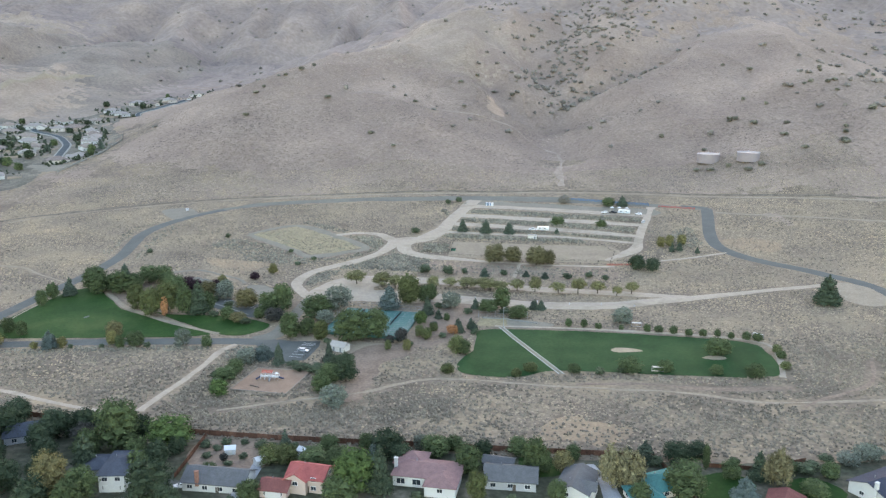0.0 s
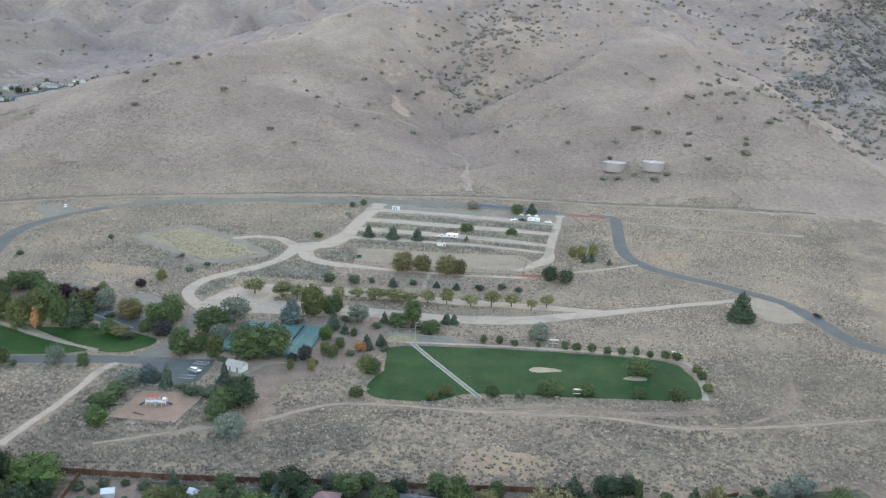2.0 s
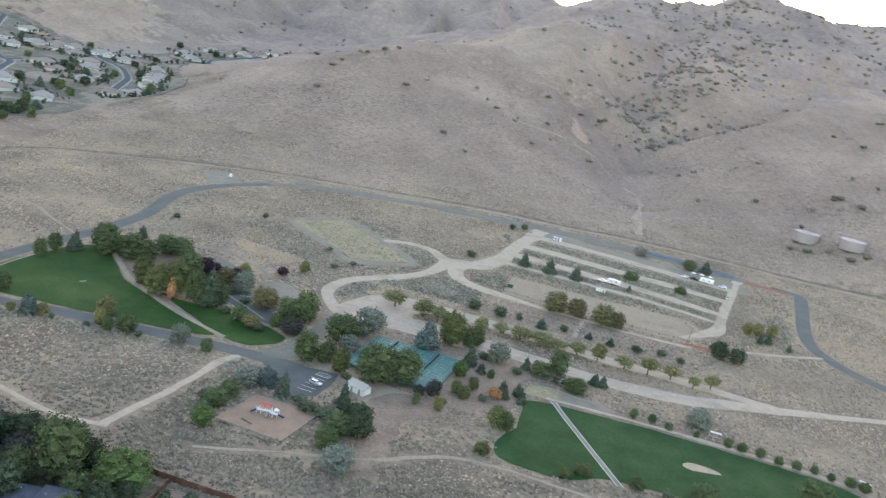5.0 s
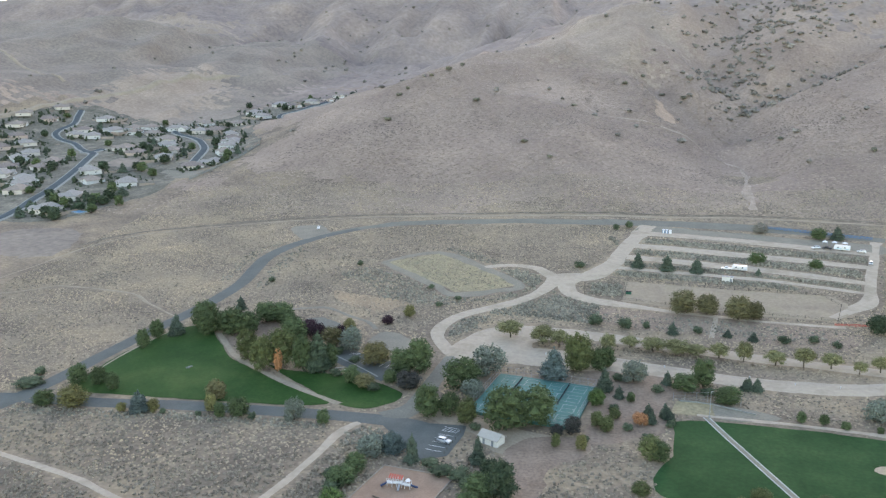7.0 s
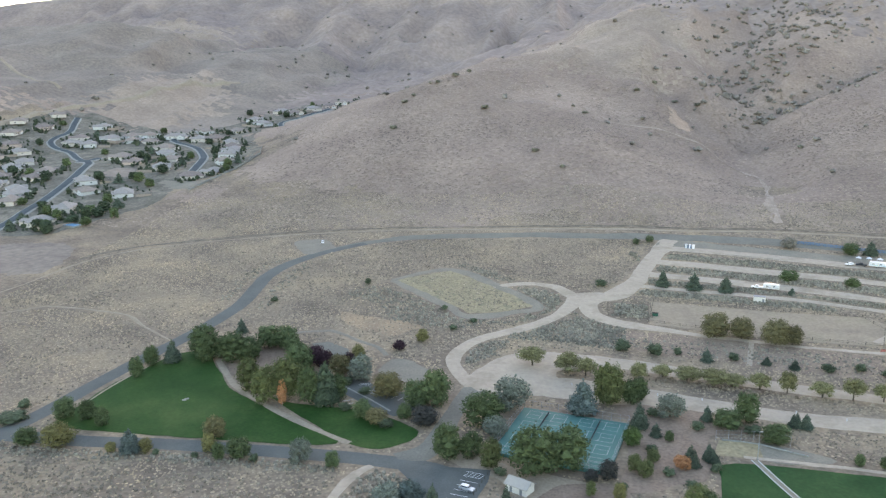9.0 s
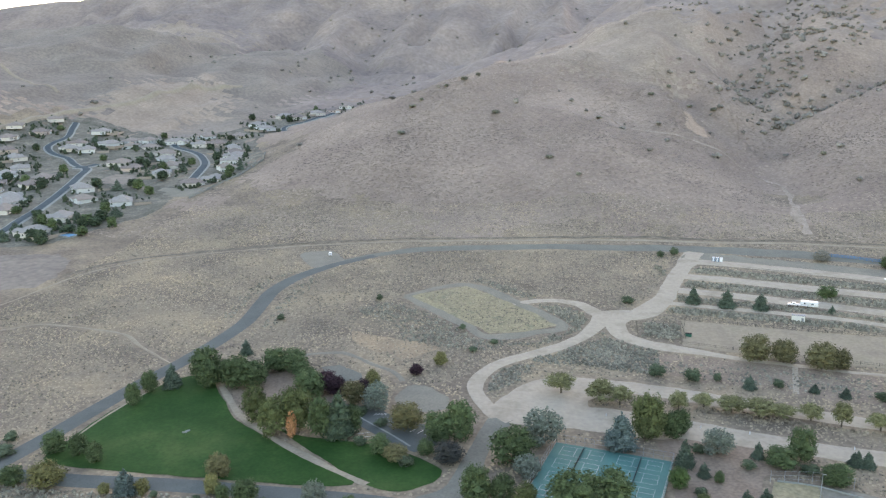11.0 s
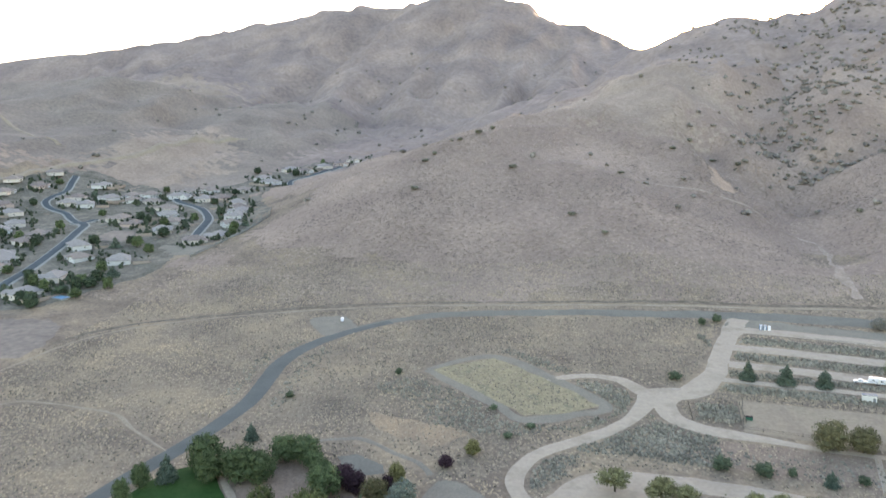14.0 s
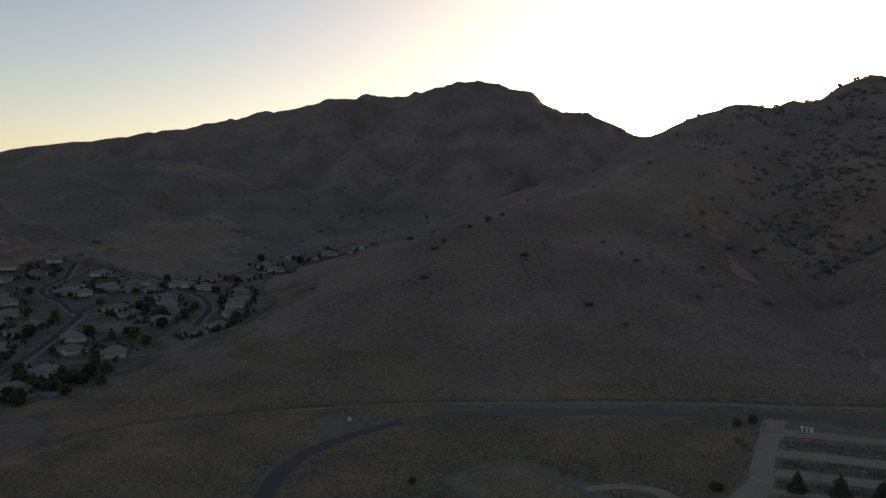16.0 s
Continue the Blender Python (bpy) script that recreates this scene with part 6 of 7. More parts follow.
house(-128, 262, -30, 8, 7, 2.8, 2.6, "grey", "white", "small house with pointed grey gable roof")
house(-150, 232, 0, 16, 10, 3.0, 2.4, "grey", "cream", "grey-roofed house deep among dark trees")
ribbon("driveway_west", [(-93, 217), (-92.5, 205), (-92, 190)], 7, MAT_DRIVE, 0.12, "pale concrete driveway", 0.0)
ribbon("driveway_red", [(-56.5, 241), (-57.5, 228), (-60, 205)], 5, MAT_DRIVE, 0.12, "pale concrete driveway", 0.0)
area("patio", [(39, 237), (47, 236.5), (51, 224), (52, 212), (46, 209), (46.5, 224), (42, 231)], MAT_DRIVE, 0.14, "pale bluish concrete patio", "patio", smooth=False)
ribbon("side_street", [(-135, 205), (-120, 212), (-110, 222)], 6, MAT_TRACK, 0.12, "dusty side street", 0.2)
ribbon("house_street", [(-260, 196), (-100, 196), (60, 194), (260, 190)], 9, MAT_ASPHALT, 0.1, "asphalt street in front of the houses")
for name, pts in (("yard_lawn", [(72, 226), (86, 230), (92, 222), (84, 214), (74, 216)]), ("yard_lawn_east", [(100, 222), (110, 226), (116, 216), (106, 211)]), ("yard_lawn_middle", [(24, 240), (34, 241), (36, 230), (26, 230)]), ("yard_lawn_west", [(-99, 243), (-90, 244), (-88, 236), (-97, 236)])):
    area(name, pts, MAT_LAWN, 0.12, "green back-yard lawn", "lawn", ragged=0.6)
area("yard_dirt", [(-78, 252), (-56, 249), (-54, 235), (-60, 232), (-78, 236)], MAT_BANK, 0.1, "bare dirt back yard", "yard", ragged=0.6)
area("dark_drive", [(-82, 228), (-76, 226), (-82, 210), (-92, 206)], MAT_ASPHALT, 0.14, "dark asphalt drive", "driveway", smooth=False)
car(-76, 222.5, 20, MAT_CAR_WHITE, "white car beside the grey-roofed house")


def garden_shed(x, y, turn, mat, label):
    root = new("garden_shed")
    root.matrix_basis = pose(x, y, ground_z(x, y), 0, 0, turn)
    tagged(root, label, "shed")
    part("wall", gable_walls(3.2, 2.6, 2.0, 0.8), mat, root)
    part("roof", gable_roof(3.2, 2.6, 0.8, 0.25, 0.1, 2.02), MAT_CAR_WHITE, root)
    part("door", mesh_boxes((0, -1.33, 0, 1.1, 0.05, 1.8)), MAT_CREAM, root)


garden_shed(-67, 243.5, 10, WALLS["white"], "small white shed in a dirt yard")
garden_shed(-43.5, 242, -30, WALLS["grey"], "small pale shed behind the trees")
garden_shed(-56, 236, 40, WALLS["white"], "small white shed beside the driveway")


# brown board fence between yards and scrub
def board_fence(points, tall, label):
    root = new("board_fence")
    tagged(root, label, "fence")
    first = None
    for a, b in zip(points, points[1:]):
        a, b = Vector(a), Vector(b)
        n = max(1, round((b - a).length / 2.44))
        for k in range(n):
            p, q = a.lerp(b, k / n), a.lerp(b, (k + 1) / n)
            mid = (p + q) / 2
            m = pose(mid.x, mid.y, ground_z(mid.x, mid.y), 0, 0, math.degrees(math.atan2(q.y - p.y, q.x - p.x)))
            if first is None:
                bm = bmesh.new()
                rim = []
                for j in range(25):
                    off = 0.025 if (j // 2) % 2 else 0.0
                    rim.append((-1.22 + 2.44 * j / 24, off))
                for (x0, y0), (x1, y1) in zip(rim, rim[1:]):
                    up = tall + 0.04 * math.sin(x0 * 9)
                    v = [bm.verts.new(c) for c in ((x0, y0, 0), (x1, y1, 0), (x1, y1, up), (x0, y0, up), (x0, y0 + 0.04, 0), (x1, y1 + 0.04, 0), (x1, y1 + 0.04, up), (x0, y0 + 0.04, up))]
                    for q in ((0, 1, 2, 3), (7, 6, 5, 4), (3, 2, 6, 7)):
                        bm.faces.new([v[i] for i in q])
                bmesh.ops.remove_doubles(bm, verts=bm.verts, dist=0.06)
                first = part("panel", bm, MAT_FENCE, root)
                first.matrix_basis = m
                second = part("post", mesh_boxes((-1.22, 0.1, -0.3, 0.1, 0.1, tall + 0.4)), MAT_FENCE, root)
                second.matrix_basis = m
            else:
                share("panel", first, root, m)
                share("post", second, root, m)


board_fence([(-150, 276), (-118, 266), (-98, 261.5), (-82, 257.5), (-56, 252.5), (-26, 249.5), (-11, 248.5), (18, 245.5), (48, 242.5), (66, 241)], 1.85, "reddish brown board fence along the yards")
board_fence([(-78, 256), (-79, 240), (-80, 228)], 1.7, "brown board fence between yards")
board_fence([(66, 241), (70, 226), (72, 214)], 1.7, "brown board fence between yards")
board_fence([(15, 245), (12, 236)], 1.7, "brown board fence between yards")
board_fence([(80, 234), (96, 231), (112, 236)], 1.4, "weathered board fence behind a yard")

# ---------- far subdivision below the hills ----------
FAR_MAIN = [(-428, 600), (-433, 645), (-438, 666), (-445, 699), (-460, 750), (-478, 803), (-492, 838), (-510, 850)]
FAR_CLOSE = [(-374, 806), (-381, 832), (-394, 876), (-417, 917), (-447, 950), (-475, 975), (-473, 1000)]
FAR_BEND = [(-497, 864), (-501, 848), (-524, 868), (-548, 894), (-574, 908), (-590, 925), (-595, 945), (-595, 967), (-609, 999), (-620, 1024)]
FAR_UPPER = [(-388, 1080), (-404, 1120), (-388, 1150), (-370, 1215)]
for name, way_points, wide_, label in (("far_street", FAR_MAIN, 12, "dark asphalt residential street"), ("far_close", FAR_CLOSE, 11, "dark curving residential street"), ("far_bend", FAR_BEND, 10, "dark bending residential street"), ("far_upper_street", FAR_UPPER, 9, "dark residential street above the others")):
    ribbon(name + "_kerb", way_points, wide_ + 3.4, MAT_CONCRETE, 0.7, "pale concrete kerbs and pavement")
    ribbon(name, way_points, wide_, MAT_STREET, 0.9, label)
area("far_yards", [(-400, 612), (-372, 650), (-352, 700), (-360, 770), (-335, 815), (-345, 900), (-395, 1010), (-400, 1100), (-380, 1235), (-430, 1210), (-450, 1100), (-500, 1030), (-610, 1050), (-670, 960), (-640, 860), (-540, 740), (-500, 620)],
     MAT_FAR_YARD, 0.1, "dusty grey-brown yards of the far houses", "yard", ragged=3.0, step=9.0)
FAR_STREETS = FAR_MAIN + FAR_CLOSE + FAR_BEND + FAR_UPPER
FAR_KINDS = [(22, 15, "tan", "cream", "cream house with tan tiled roof"), (20, 14, "brown", "pink", "pinkish house with brown tiled roof"), (21, 14, "pale", "cream", "cream house with pale tiled roof"),
             (19, 15, "brown", "cream", "cream house with brown tiled roof"), (23, 14, "pale", "white", "white house with pale grey tiled roof"), (18, 14, "tan", "white", "white house with tan tiled roof")]
FAR_FIRST = {}


def far_house(x, y, n):
    near = min(FAR_STREETS, key=lambda s: (s[0] - x) ** 2 + (s[1] - y) ** 2)
    turn = math.degrees(math.atan2(near[1] - y, near[0] - x)) + 90
    turn = round(turn / 15) * 15
    k = n % len(FAR_KINDS)
    if k not in FAR_FIRST:
        w, d, roof, wall, label = FAR_KINDS[k]
        FAR_FIRST[k] = house(x, y, turn, w, d, 2.9, 3.6, roof, wall, label, "hip", garage=w * 0.28, wing=(w * 0.28, -d * 0.42, 7.0, 6, 3.0, 1.9), group="far houses")
    else:
        copy_thing(FAR_FIRST[k], pose(x, y, ground_z(x, y) - 0.3, 0, 0, turn))
    if n % 3:
        yard_fence(x, y, turn, n)


FENCE_FIRST = []
MAT_TAN_FENCE = plain("tan_fence_boards", (0.36, 0.30, 0.25), 0.9)


def yard_fence(x, y, turn, n):
    """A pale fence round three sides of a back yard, behind the house."""
    m = pose(x, y, ground_z(x, y) - 0.4, 0, 0, turn) @ Matrix.Translation((0, 9.5, 0))
    if FENCE_FIRST:
        copy_thing(FENCE_FIRST[0], m)
        return
    root = new("yard_fence")
    root.matrix_basis = m
    tagged(root, "pale tan board fence round a back yard", "fence", "far yard fences")
    FENCE_FIRST.append(root)
    part("back_panel", mesh_boxes((0, 11, -0.6, 27, 0.12, 2.5)), MAT_TAN_FENCE, root)
    for s in (-1, 1):
        part("side_panel", mesh_boxes((13.5 * s, 5, -0.6, 0.12, 12, 2.5)), MAT_TAN_FENCE, root)


FAR_HOUSES = [(-508, 795), (-426, 728), (-392, 726), (-447, 760), (-365, 790), (-353, 808), (-409, 820), (-450, 846), (-474, 866), (-424, 866), (-361, 852), (-371, 884), (-380, 915), (-391, 940), (-406, 970),
              (-449, 983), (-433, 990), (-455, 918), (-493, 958), (-518, 962), (-540, 958), (-547, 928), (-572, 950), (-565, 925), (-591, 875), (-627, 968), (-637, 1010), (-484, 1022), (-462, 1024)]
FAR_HOUSES_EDGE = [(-551, 808), (-488, 727), (-499, 768), (-412, 676), (-408, 640), (-614, 893), (-430, 1046), (-468, 690), (-511, 988), (-576, 1004), (-478, 712), (-536, 770), (-520, 742), (-560, 838), (-600, 846), (-640, 930), (-655, 965), (-530, 984),
                   (-420, 1096), (-440, 1122), (-404, 1168), (-425, 1180), (-388, 1198), (-374, 1226), (-360, 1250), (-640, 880), (-665, 910), (-478, 985), (-440, 890)]
for n, (hx, hy) in enumerate(FAR_HOUSES + FAR_HOUSES_EDGE):
    far_house(hx, hy, n * 5 + n // 3)
STREET_LINES = [FAR_MAIN, FAR_CLOSE, FAR_BEND, FAR_UPPER]


def off_street(x, y, gap):
    """True where a garden tree may stand: clear of the streets and the houses."""
    for street in STREET_LINES:
        for (ax, ay), (bx, by) in zip(street, street[1:]):
            s_ = min(1, max(0, ((x - ax) * (bx - ax) + (y - ay) * (by - ay)) / ((bx - ax) ** 2 + (by - ay) ** 2)))
            if math.hypot(x - ax - s_ * (bx - ax), y - ay - s_ * (by - ay)) < gap:
                return False
    return all(math.hypot(x - hx, y - hy) > 9.5 for hx, hy in FAR_HOUSES + FAR_HOUSES_EDGE)


FAR_TREES = [(-592, 909), (-591, 952), (-566, 973), (-568, 997), (-503, 819), (-441, 771), (-390, 699), (-374, 686), (-376, 662), (-400, 649), (-382, 656), (-398, 632), (-441, 665), (-535, 787), (-511, 777), (-488, 765), (-384, 753), (-458, 894),
             (-461, 878), (-427, 924), (-427, 961), (-348, 828), (-342, 838), (-397, 910), (-510, 1021), (-433, 1024)]
FAR_TREES_MORE = [(-407, 876), (-397, 838), (-397, 800), (-453, 685), (-430, 676), (-420, 680), (-534, 966), (-409, 772), (-616, 988), (-605, 1006), (-503, 884), (-417, 762), (-445, 861), (-423, 850), (-457, 1148), (-401, 766), (-449, 736), (-388, 618), (-343, 812), (-408, 1150), (-395, 1215), (-420, 638), (-402, 630), (-386, 668), (-379, 676), (-414, 658), (-446, 676), (-386, 646), (-372, 640), (-390, 622), (-362, 660), (-418, 622)]
for n, (tx, ty) in enumerate(FAR_TREES + FAR_TREES_MORE):
    rng_ = np.random.default_rng(n)
    if off_street(tx, ty, 7):
        set_plant(("D2", "D", "P", "D2", "D")[n % 5], tx, ty, rng_.uniform(6.5, 10), rng_.uniform(8, 12), "far garden trees", True)
spots, sizes = [], []
rng_ = np.random.default_rng(77)
for hx, hy in FAR_HOUSES + FAR_HOUSES_EDGE:
    for k in range(16):
        a_, r_ = rng_.uniform(0, math.tau), rng_.uniform(10.5, 22)
        tx, ty = hx + math.cos(a_) * r_, hy + math.sin(a_) * r_
        if off_street(tx, ty, 8):
            w_ = rng_.uniform(0.5, 1.0) ** 1.6
            for m_ in range(3):
                spots.append((tx + rng_.normal(0, 0.8 * w_), ty + rng_.normal(0, 0.8 * w_), ground_z(tx, ty) + (1.2 + 1.5 * m_) * w_))
                sizes.append((2.7 - 0.5 * m_) * w_ * rng_.uniform(0.8, 1.2))
ob = clumps_mesh("garden_greenery", np.array(spots), np.array(sizes), 0.95, rng_, foliage("leaves_far_gardens", (0.022, 0.032, 0.022), (0.05, 0.062, 0.038)))
tagged(ob, "small dark garden trees and bushes between far houses", "trees", kind="stuff")
area("far_lot", [(-391, 773), (-371, 782), (-344, 777), (-343, 742), (-370, 748)], MAT_GRAVEL, 0.5, "bare grey building lot", "lot", ragged=1.5, step=9.0)
area("far_green", [(-460, 799), (-458, 825), (-431, 827), (-404, 788), (-414, 778), (-440, 781)], MAT_OLIVE, 0.5, "rough grey-green slope between the houses", "ground", ragged=2.0, step=9.0)
ribbon("hillside_track", [(-690, 900), (-664, 957), (-652, 1016), (-628, 1081), (-607, 1126), (-585, 1198), (-571, 1246), (-530, 1291)], 11, MAT_TRACK, 2.2, "pale graded track climbing round the mound", 1.2)
ribbon("hillside_trail", [(-850, 1190), (-800, 1158), (-774, 1144), (-690, 1102)], 8, MAT_TRACK, 1.2, "faint pale trail on the western hill", 1.2)
boundary = new("boundary_wall")
tagged(boundary, "low pale block wall at the edge of the houses", "wall")
WALL_LINE = [(-343, 738), (-342, 777), (-337, 805), (-332, 839), (-330, 862), (-345, 905)]
for (ax, ay), (bx, by) in zip(WALL_LINE, WALL_LINE[1:]):
    for k in range(4):
        px_, py_ = ax + (bx - ax) * (k + 0.5) / 4, ay + (by - ay) * (k + 0.5) / 4
        panel = part("panel", mesh_boxes((0, 0, -1.0, math.hypot(bx - ax, by - ay) / 4 + 0.05, 0.25, 2.9)), MAT_CONCRETE, boundary)
        panel.matrix_basis = pose(px_, py_, ground_z(px_, py_), 0, 0, math.degrees(math.atan2(by - ay, bx - ax)))


MAT_POOL = plain("pool_cover", (0.12, 0.34, 0.55), 0.35)
pool = new("swimming_pool")
pool.matrix_basis = pose(-382, 639, ground_z(-382, 639), 0, 0, -20)
tagged(pool, "blue covered garden pool with pale coping", "pool")
part("cover", mesh_boxes((0, 0, -0.5, 12, 7, 1.1, 0.1)), MAT_POOL, pool)
part("coping", mesh_boxes((0, 3.9, -0.5, 13.6, 0.8, 1.2), (0, -3.9, -0.5, 13.6, 0.8, 1.2), (6.4, 0, -0.5, 0.8, 7, 1.2), (-6.4, 0, -0.5, 0.8, 7, 1.2)), MAT_CONCRETE, pool)
# ---------- dry scrub: too many to count ----------
MAT_SAGE = material("sagebrush", [(0.186, 0.158, 0.123), (0.246, 0.206, 0.158), (0.322, 0.264, 0.197)], 24, 0.95, fine=0.4, vary="island", spread=0.3, differ=0.2)
MAT_BRUSH = material("lane_brush", [(0.185, 0.17, 0.134), (0.243, 0.221, 0.173), (0.305, 0.271, 0.212)], 12, 0.95, fine=0.7, vary="island", spread=0.3)
MAT_STRAW = material("bunch_grass", [(0.31, 0.252, 0.185), (0.395, 0.312, 0.218), (0.48, 0.362, 0.235)], 38, 0.95, fine=0.7, vary="island", spread=0.2, differ=0.17)
MAT_HILL_BRUSH = material("hill_brush", [(0.23, 0.18, 0.142), (0.305, 0.236, 0.185), (0.39, 0.3, 0.23)], 60, 0.95, fine=0.9, vary="island", spread=0.2, differ=0.25)
# Shrub tones lightened and greyed, so distance haze is put into the colour.
MAT_SHRUB = material("hill_shrub", [(0.2, 0.182, 0.158), (0.265, 0.239, 0.205)], 8, 0.95, fine=0.6, vary="island", spread=0.2)


def open_ground(x, y):
    """True where no road, lawn or building lies."""
    u = np.clip(((x - KEPT_X) / KEPT_STEP).astype(int), 0, KEPT.shape[1] - 1)
    v = np.clip(((y - KEPT_Y) / KEPT_STEP).astype(int), 0, KEPT.shape[0] - 1)
    return ~KEPT[v, u]


def tufts(name, x, y, wide, tall, mat, seed, sides=5):
    """Low rounded clumps as one mesh."""
    rng = np.random.default_rng(seed)
    n = len(x)
    a = np.arange(sides) * math.tau / sides + rng.uniform(0, math.tau, (n, 1))
    r = wide[:, None] * rng.uniform(0.6, 1.25, (n, sides))
    px_, py_ = x[:, None] + np.cos(a) * r, y[:, None] + np.sin(a) * r
    z = height(x, y)
    low = np.stack([px_, py_, np.repeat(z[:, None] - 0.12, sides, 1)], -1)
    s = rng.uniform(0.45, 0.75, (n, sides))
    top = np.stack([x[:, None] + np.cos(a + 0.4) * r * s, y[:, None] + np.sin(a + 0.4) * r * s, z[:, None] + tall[:, None] * rng.uniform(0.7, 1.15, (n, sides))], -1)
    peak = np.stack([x, y, z + tall * rng.uniform(0.9, 1.25, n)], -1)[:, None]
    verts = np.concatenate([low, top, peak], 1)
    k = np.arange(sides)
    j = (k + 1) % sides
    tris = np.concatenate([np.stack([k, j, sides + k], -1), np.stack([j, sides + j, sides + k], -1), np.stack([sides + k, sides + j, np.full(sides, 2 * sides)], -1)])
    faces = tris[None] + (2 * sides + 1) * np.arange(n)[:, None, None]
    return arrays_mesh(name, verts.reshape(-1, 3), faces.reshape(-1, 3), mat, smooth=False)


def tussocks(name, x, y, wide, tall, mat, seed, sides=5):
    """Small cones of dry grass as one mesh."""
    rng = np.random.default_rng(seed)
    n = len(x)
    a = np.arange(sides) * math.tau / sides + rng.uniform(0, math.tau, (n, 1))
    r = wide[:, None] * rng.uniform(0.6, 1.3, (n, sides))
    z = height(x, y)
    low = np.stack([x[:, None] + np.cos(a) * r, y[:, None] + np.sin(a) * r, np.repeat(z[:, None] - 0.08, sides, 1)], -1)
    peak = np.stack([x + rng.normal(0, 0.12, n), y + rng.normal(0, 0.12, n), z + tall], -1)[:, None]
    k = np.arange(sides)
    tris = np.stack([k, (k + 1) % sides, np.full(sides, sides)], -1)
    faces = tris[None] + (sides + 1) * np.arange(n)[:, None, None]
    return arrays_mesh(name, np.concatenate([low, peak], 1).reshape(-1, 3), faces.reshape(-1, 3), mat, smooth=True)


def scatter(count, box_, seed, wanted):
    """Random places within a box on open ground, thinned by wanted(x, y) from 0 to 1."""
    rng = np.random.default_rng(seed)
    x, y = rng.uniform(box_[0], box_[1], count), rng.uniform(box_[2], box_[3], count)
    keep = (rng.uniform(size=count) < wanted(x, y)) & open_ground(x, y)
    return x[keep], y[keep], rng


def in_view(x, y):
    return (np.abs(x + 0.1 * (y - 100)) < 0.62 * y + 40) * 1.0


def sage_cover(x, y):
    n = value_noise(x, y, 46, 41) + 0.6 * value_noise(x, y, 17, 42)
    return np.clip(0.26 + 0.42 * n + 0.2 * np.clip((x - 90) / 60, 0, 1) + (0.55 - 0.3 * np.clip((x - 10) / 60, 0, 1)) * np.clip((345 - y) / 40, 0, 1) - 0.1 * np.clip((y - 500) / 200, 0, 1), 0.05, 1) * in_view(x, y)


def straw_cover(x, y):
    return np.clip(1.15 - sage_cover(x, y), 0.15, 1) * in_view(x, y)


x, y, rng = scatter(165000, (-330, 330, 240, 720), 1, sage_cover)
bushy = 1 + 0.35 * np.clip((350 - y) / 20, 0, 1)
ob = tufts("sagebrush", x, y, rng.uniform(0.26, 0.66, len(x)) * bushy, rng.uniform(0.26, 0.5, len(x)) * bushy, MAT_SAGE, 2, 4)
tagged(ob, "grey-green sagebrush over the dry flats", "scrub", kind="stuff")
x, y, rng = scatter(190000, (-330, 330, 240, 720), 3, straw_cover)
ob = tussocks("bunch_grass", x, y, rng.uniform(0.3, 0.8, len(x)), rng.uniform(0.2, 0.46, len(x)), MAT_STRAW, 4, 4)
tagged(ob, "pale dry bunch grass over the flats", "grass", kind="stuff")
x, y, rng = scatter(110000, (-380, 460, 640, 1100), 5, lambda x, y: np.clip(0.6 + 0.5 * value_noise(x, y, 60, 44), 0.15, 1) * (1 - 0.7 * np.clip((y - 780) / 300, 0, 1)))
ob = tussocks("hill_brush", x, y, rng.uniform(0.8, 1.8, len(x)), rng.uniform(0.25, 0.55, len(x)), MAT_HILL_BRUSH, 6, 4)
tagged(ob, "low grey brush dotted over the hillsides", "scrub", kind="stuff")


def gully_cover(x, y):
    """Dark shrubs gather in the draw, on the northern ridge and along the canyon."""
    draw = np.exp(-((x - 150 - 0.25 * (y - 1000)) / 75) ** 2) * ((y > 980) & (y < 1450))
    ridge = 0.16 * ((y > 1240) & (x > 20 + 0.1 * (y - 1000)) & (y < 1700))
    canyon = 0.8 * np.exp(-((x - 620 - 0.6 * (y - 900)) / 150) ** 2) * (y > 760)
    west = 0.012 + 0.05 * ((x < -300) & (x > -580) & (y > 1450) & (y < 1900))
    return np.clip(np.maximum.reduce([draw, ridge, canyon, west + 0 * x]), 0, 1) * np.clip(0.6 + 0.5 * value_noise(x, y, 40, 46), 0.15, 1)


x, y, rng = scatter(34000, (-760, 950, 760, 2000), 7, gully_cover)
big = np.tile(rng.uniform(0.6, 1.35, len(x)) ** 1.3, 4)
spots = np.tile(np.stack([x, y, height(x, y)], -1), (4, 1))
spots = spots + (rng.normal(0, 1.0, spots.shape) * (1, 1, 0.35) + (0, 0, 1.3)) * big[:, None]
ob = clumps_mesh("hill_shrubs", spots, rng.uniform(1.5, 2.6, len(spots)) * big, 0.85, rng, MAT_SHRUB)
tagged(ob, "dark shrubs gathered in the draws and ridges", "scrub", kind="stuff")

# thick brush filling the eastern canyon
# Near-neutral grey: the brush colour takes in haze from the distance.
MAT_CANYON = material("canyon_shrub", [(0.132, 0.127, 0.122), (0.178, 0.168, 0.157)], 14, 0.95, fine=0.8, vary="island", spread=0.3)
x, y, rng = scatter(9000, (480, 1050, 1000, 1600), 17, lambda x, y: np.exp(-((x - 640 - 0.6 * (y - 900)) / 120) ** 2) * np.clip(0.6 + 0.9 * value_noise(x, y, 45, 48), 0.1, 1))
spots = np.stack([x, y, height(x, y) + 1.6], -1)
spots = np.concatenate([spots + rng.normal(0, 2.2, spots.shape) * (1, 1, 0.6) for _ in range(6)])
ob = clumps_mesh("canyon_shrubs", spots, rng.uniform(1.2, 2.6, len(spots)), 0.85, rng, MAT_CANYON)
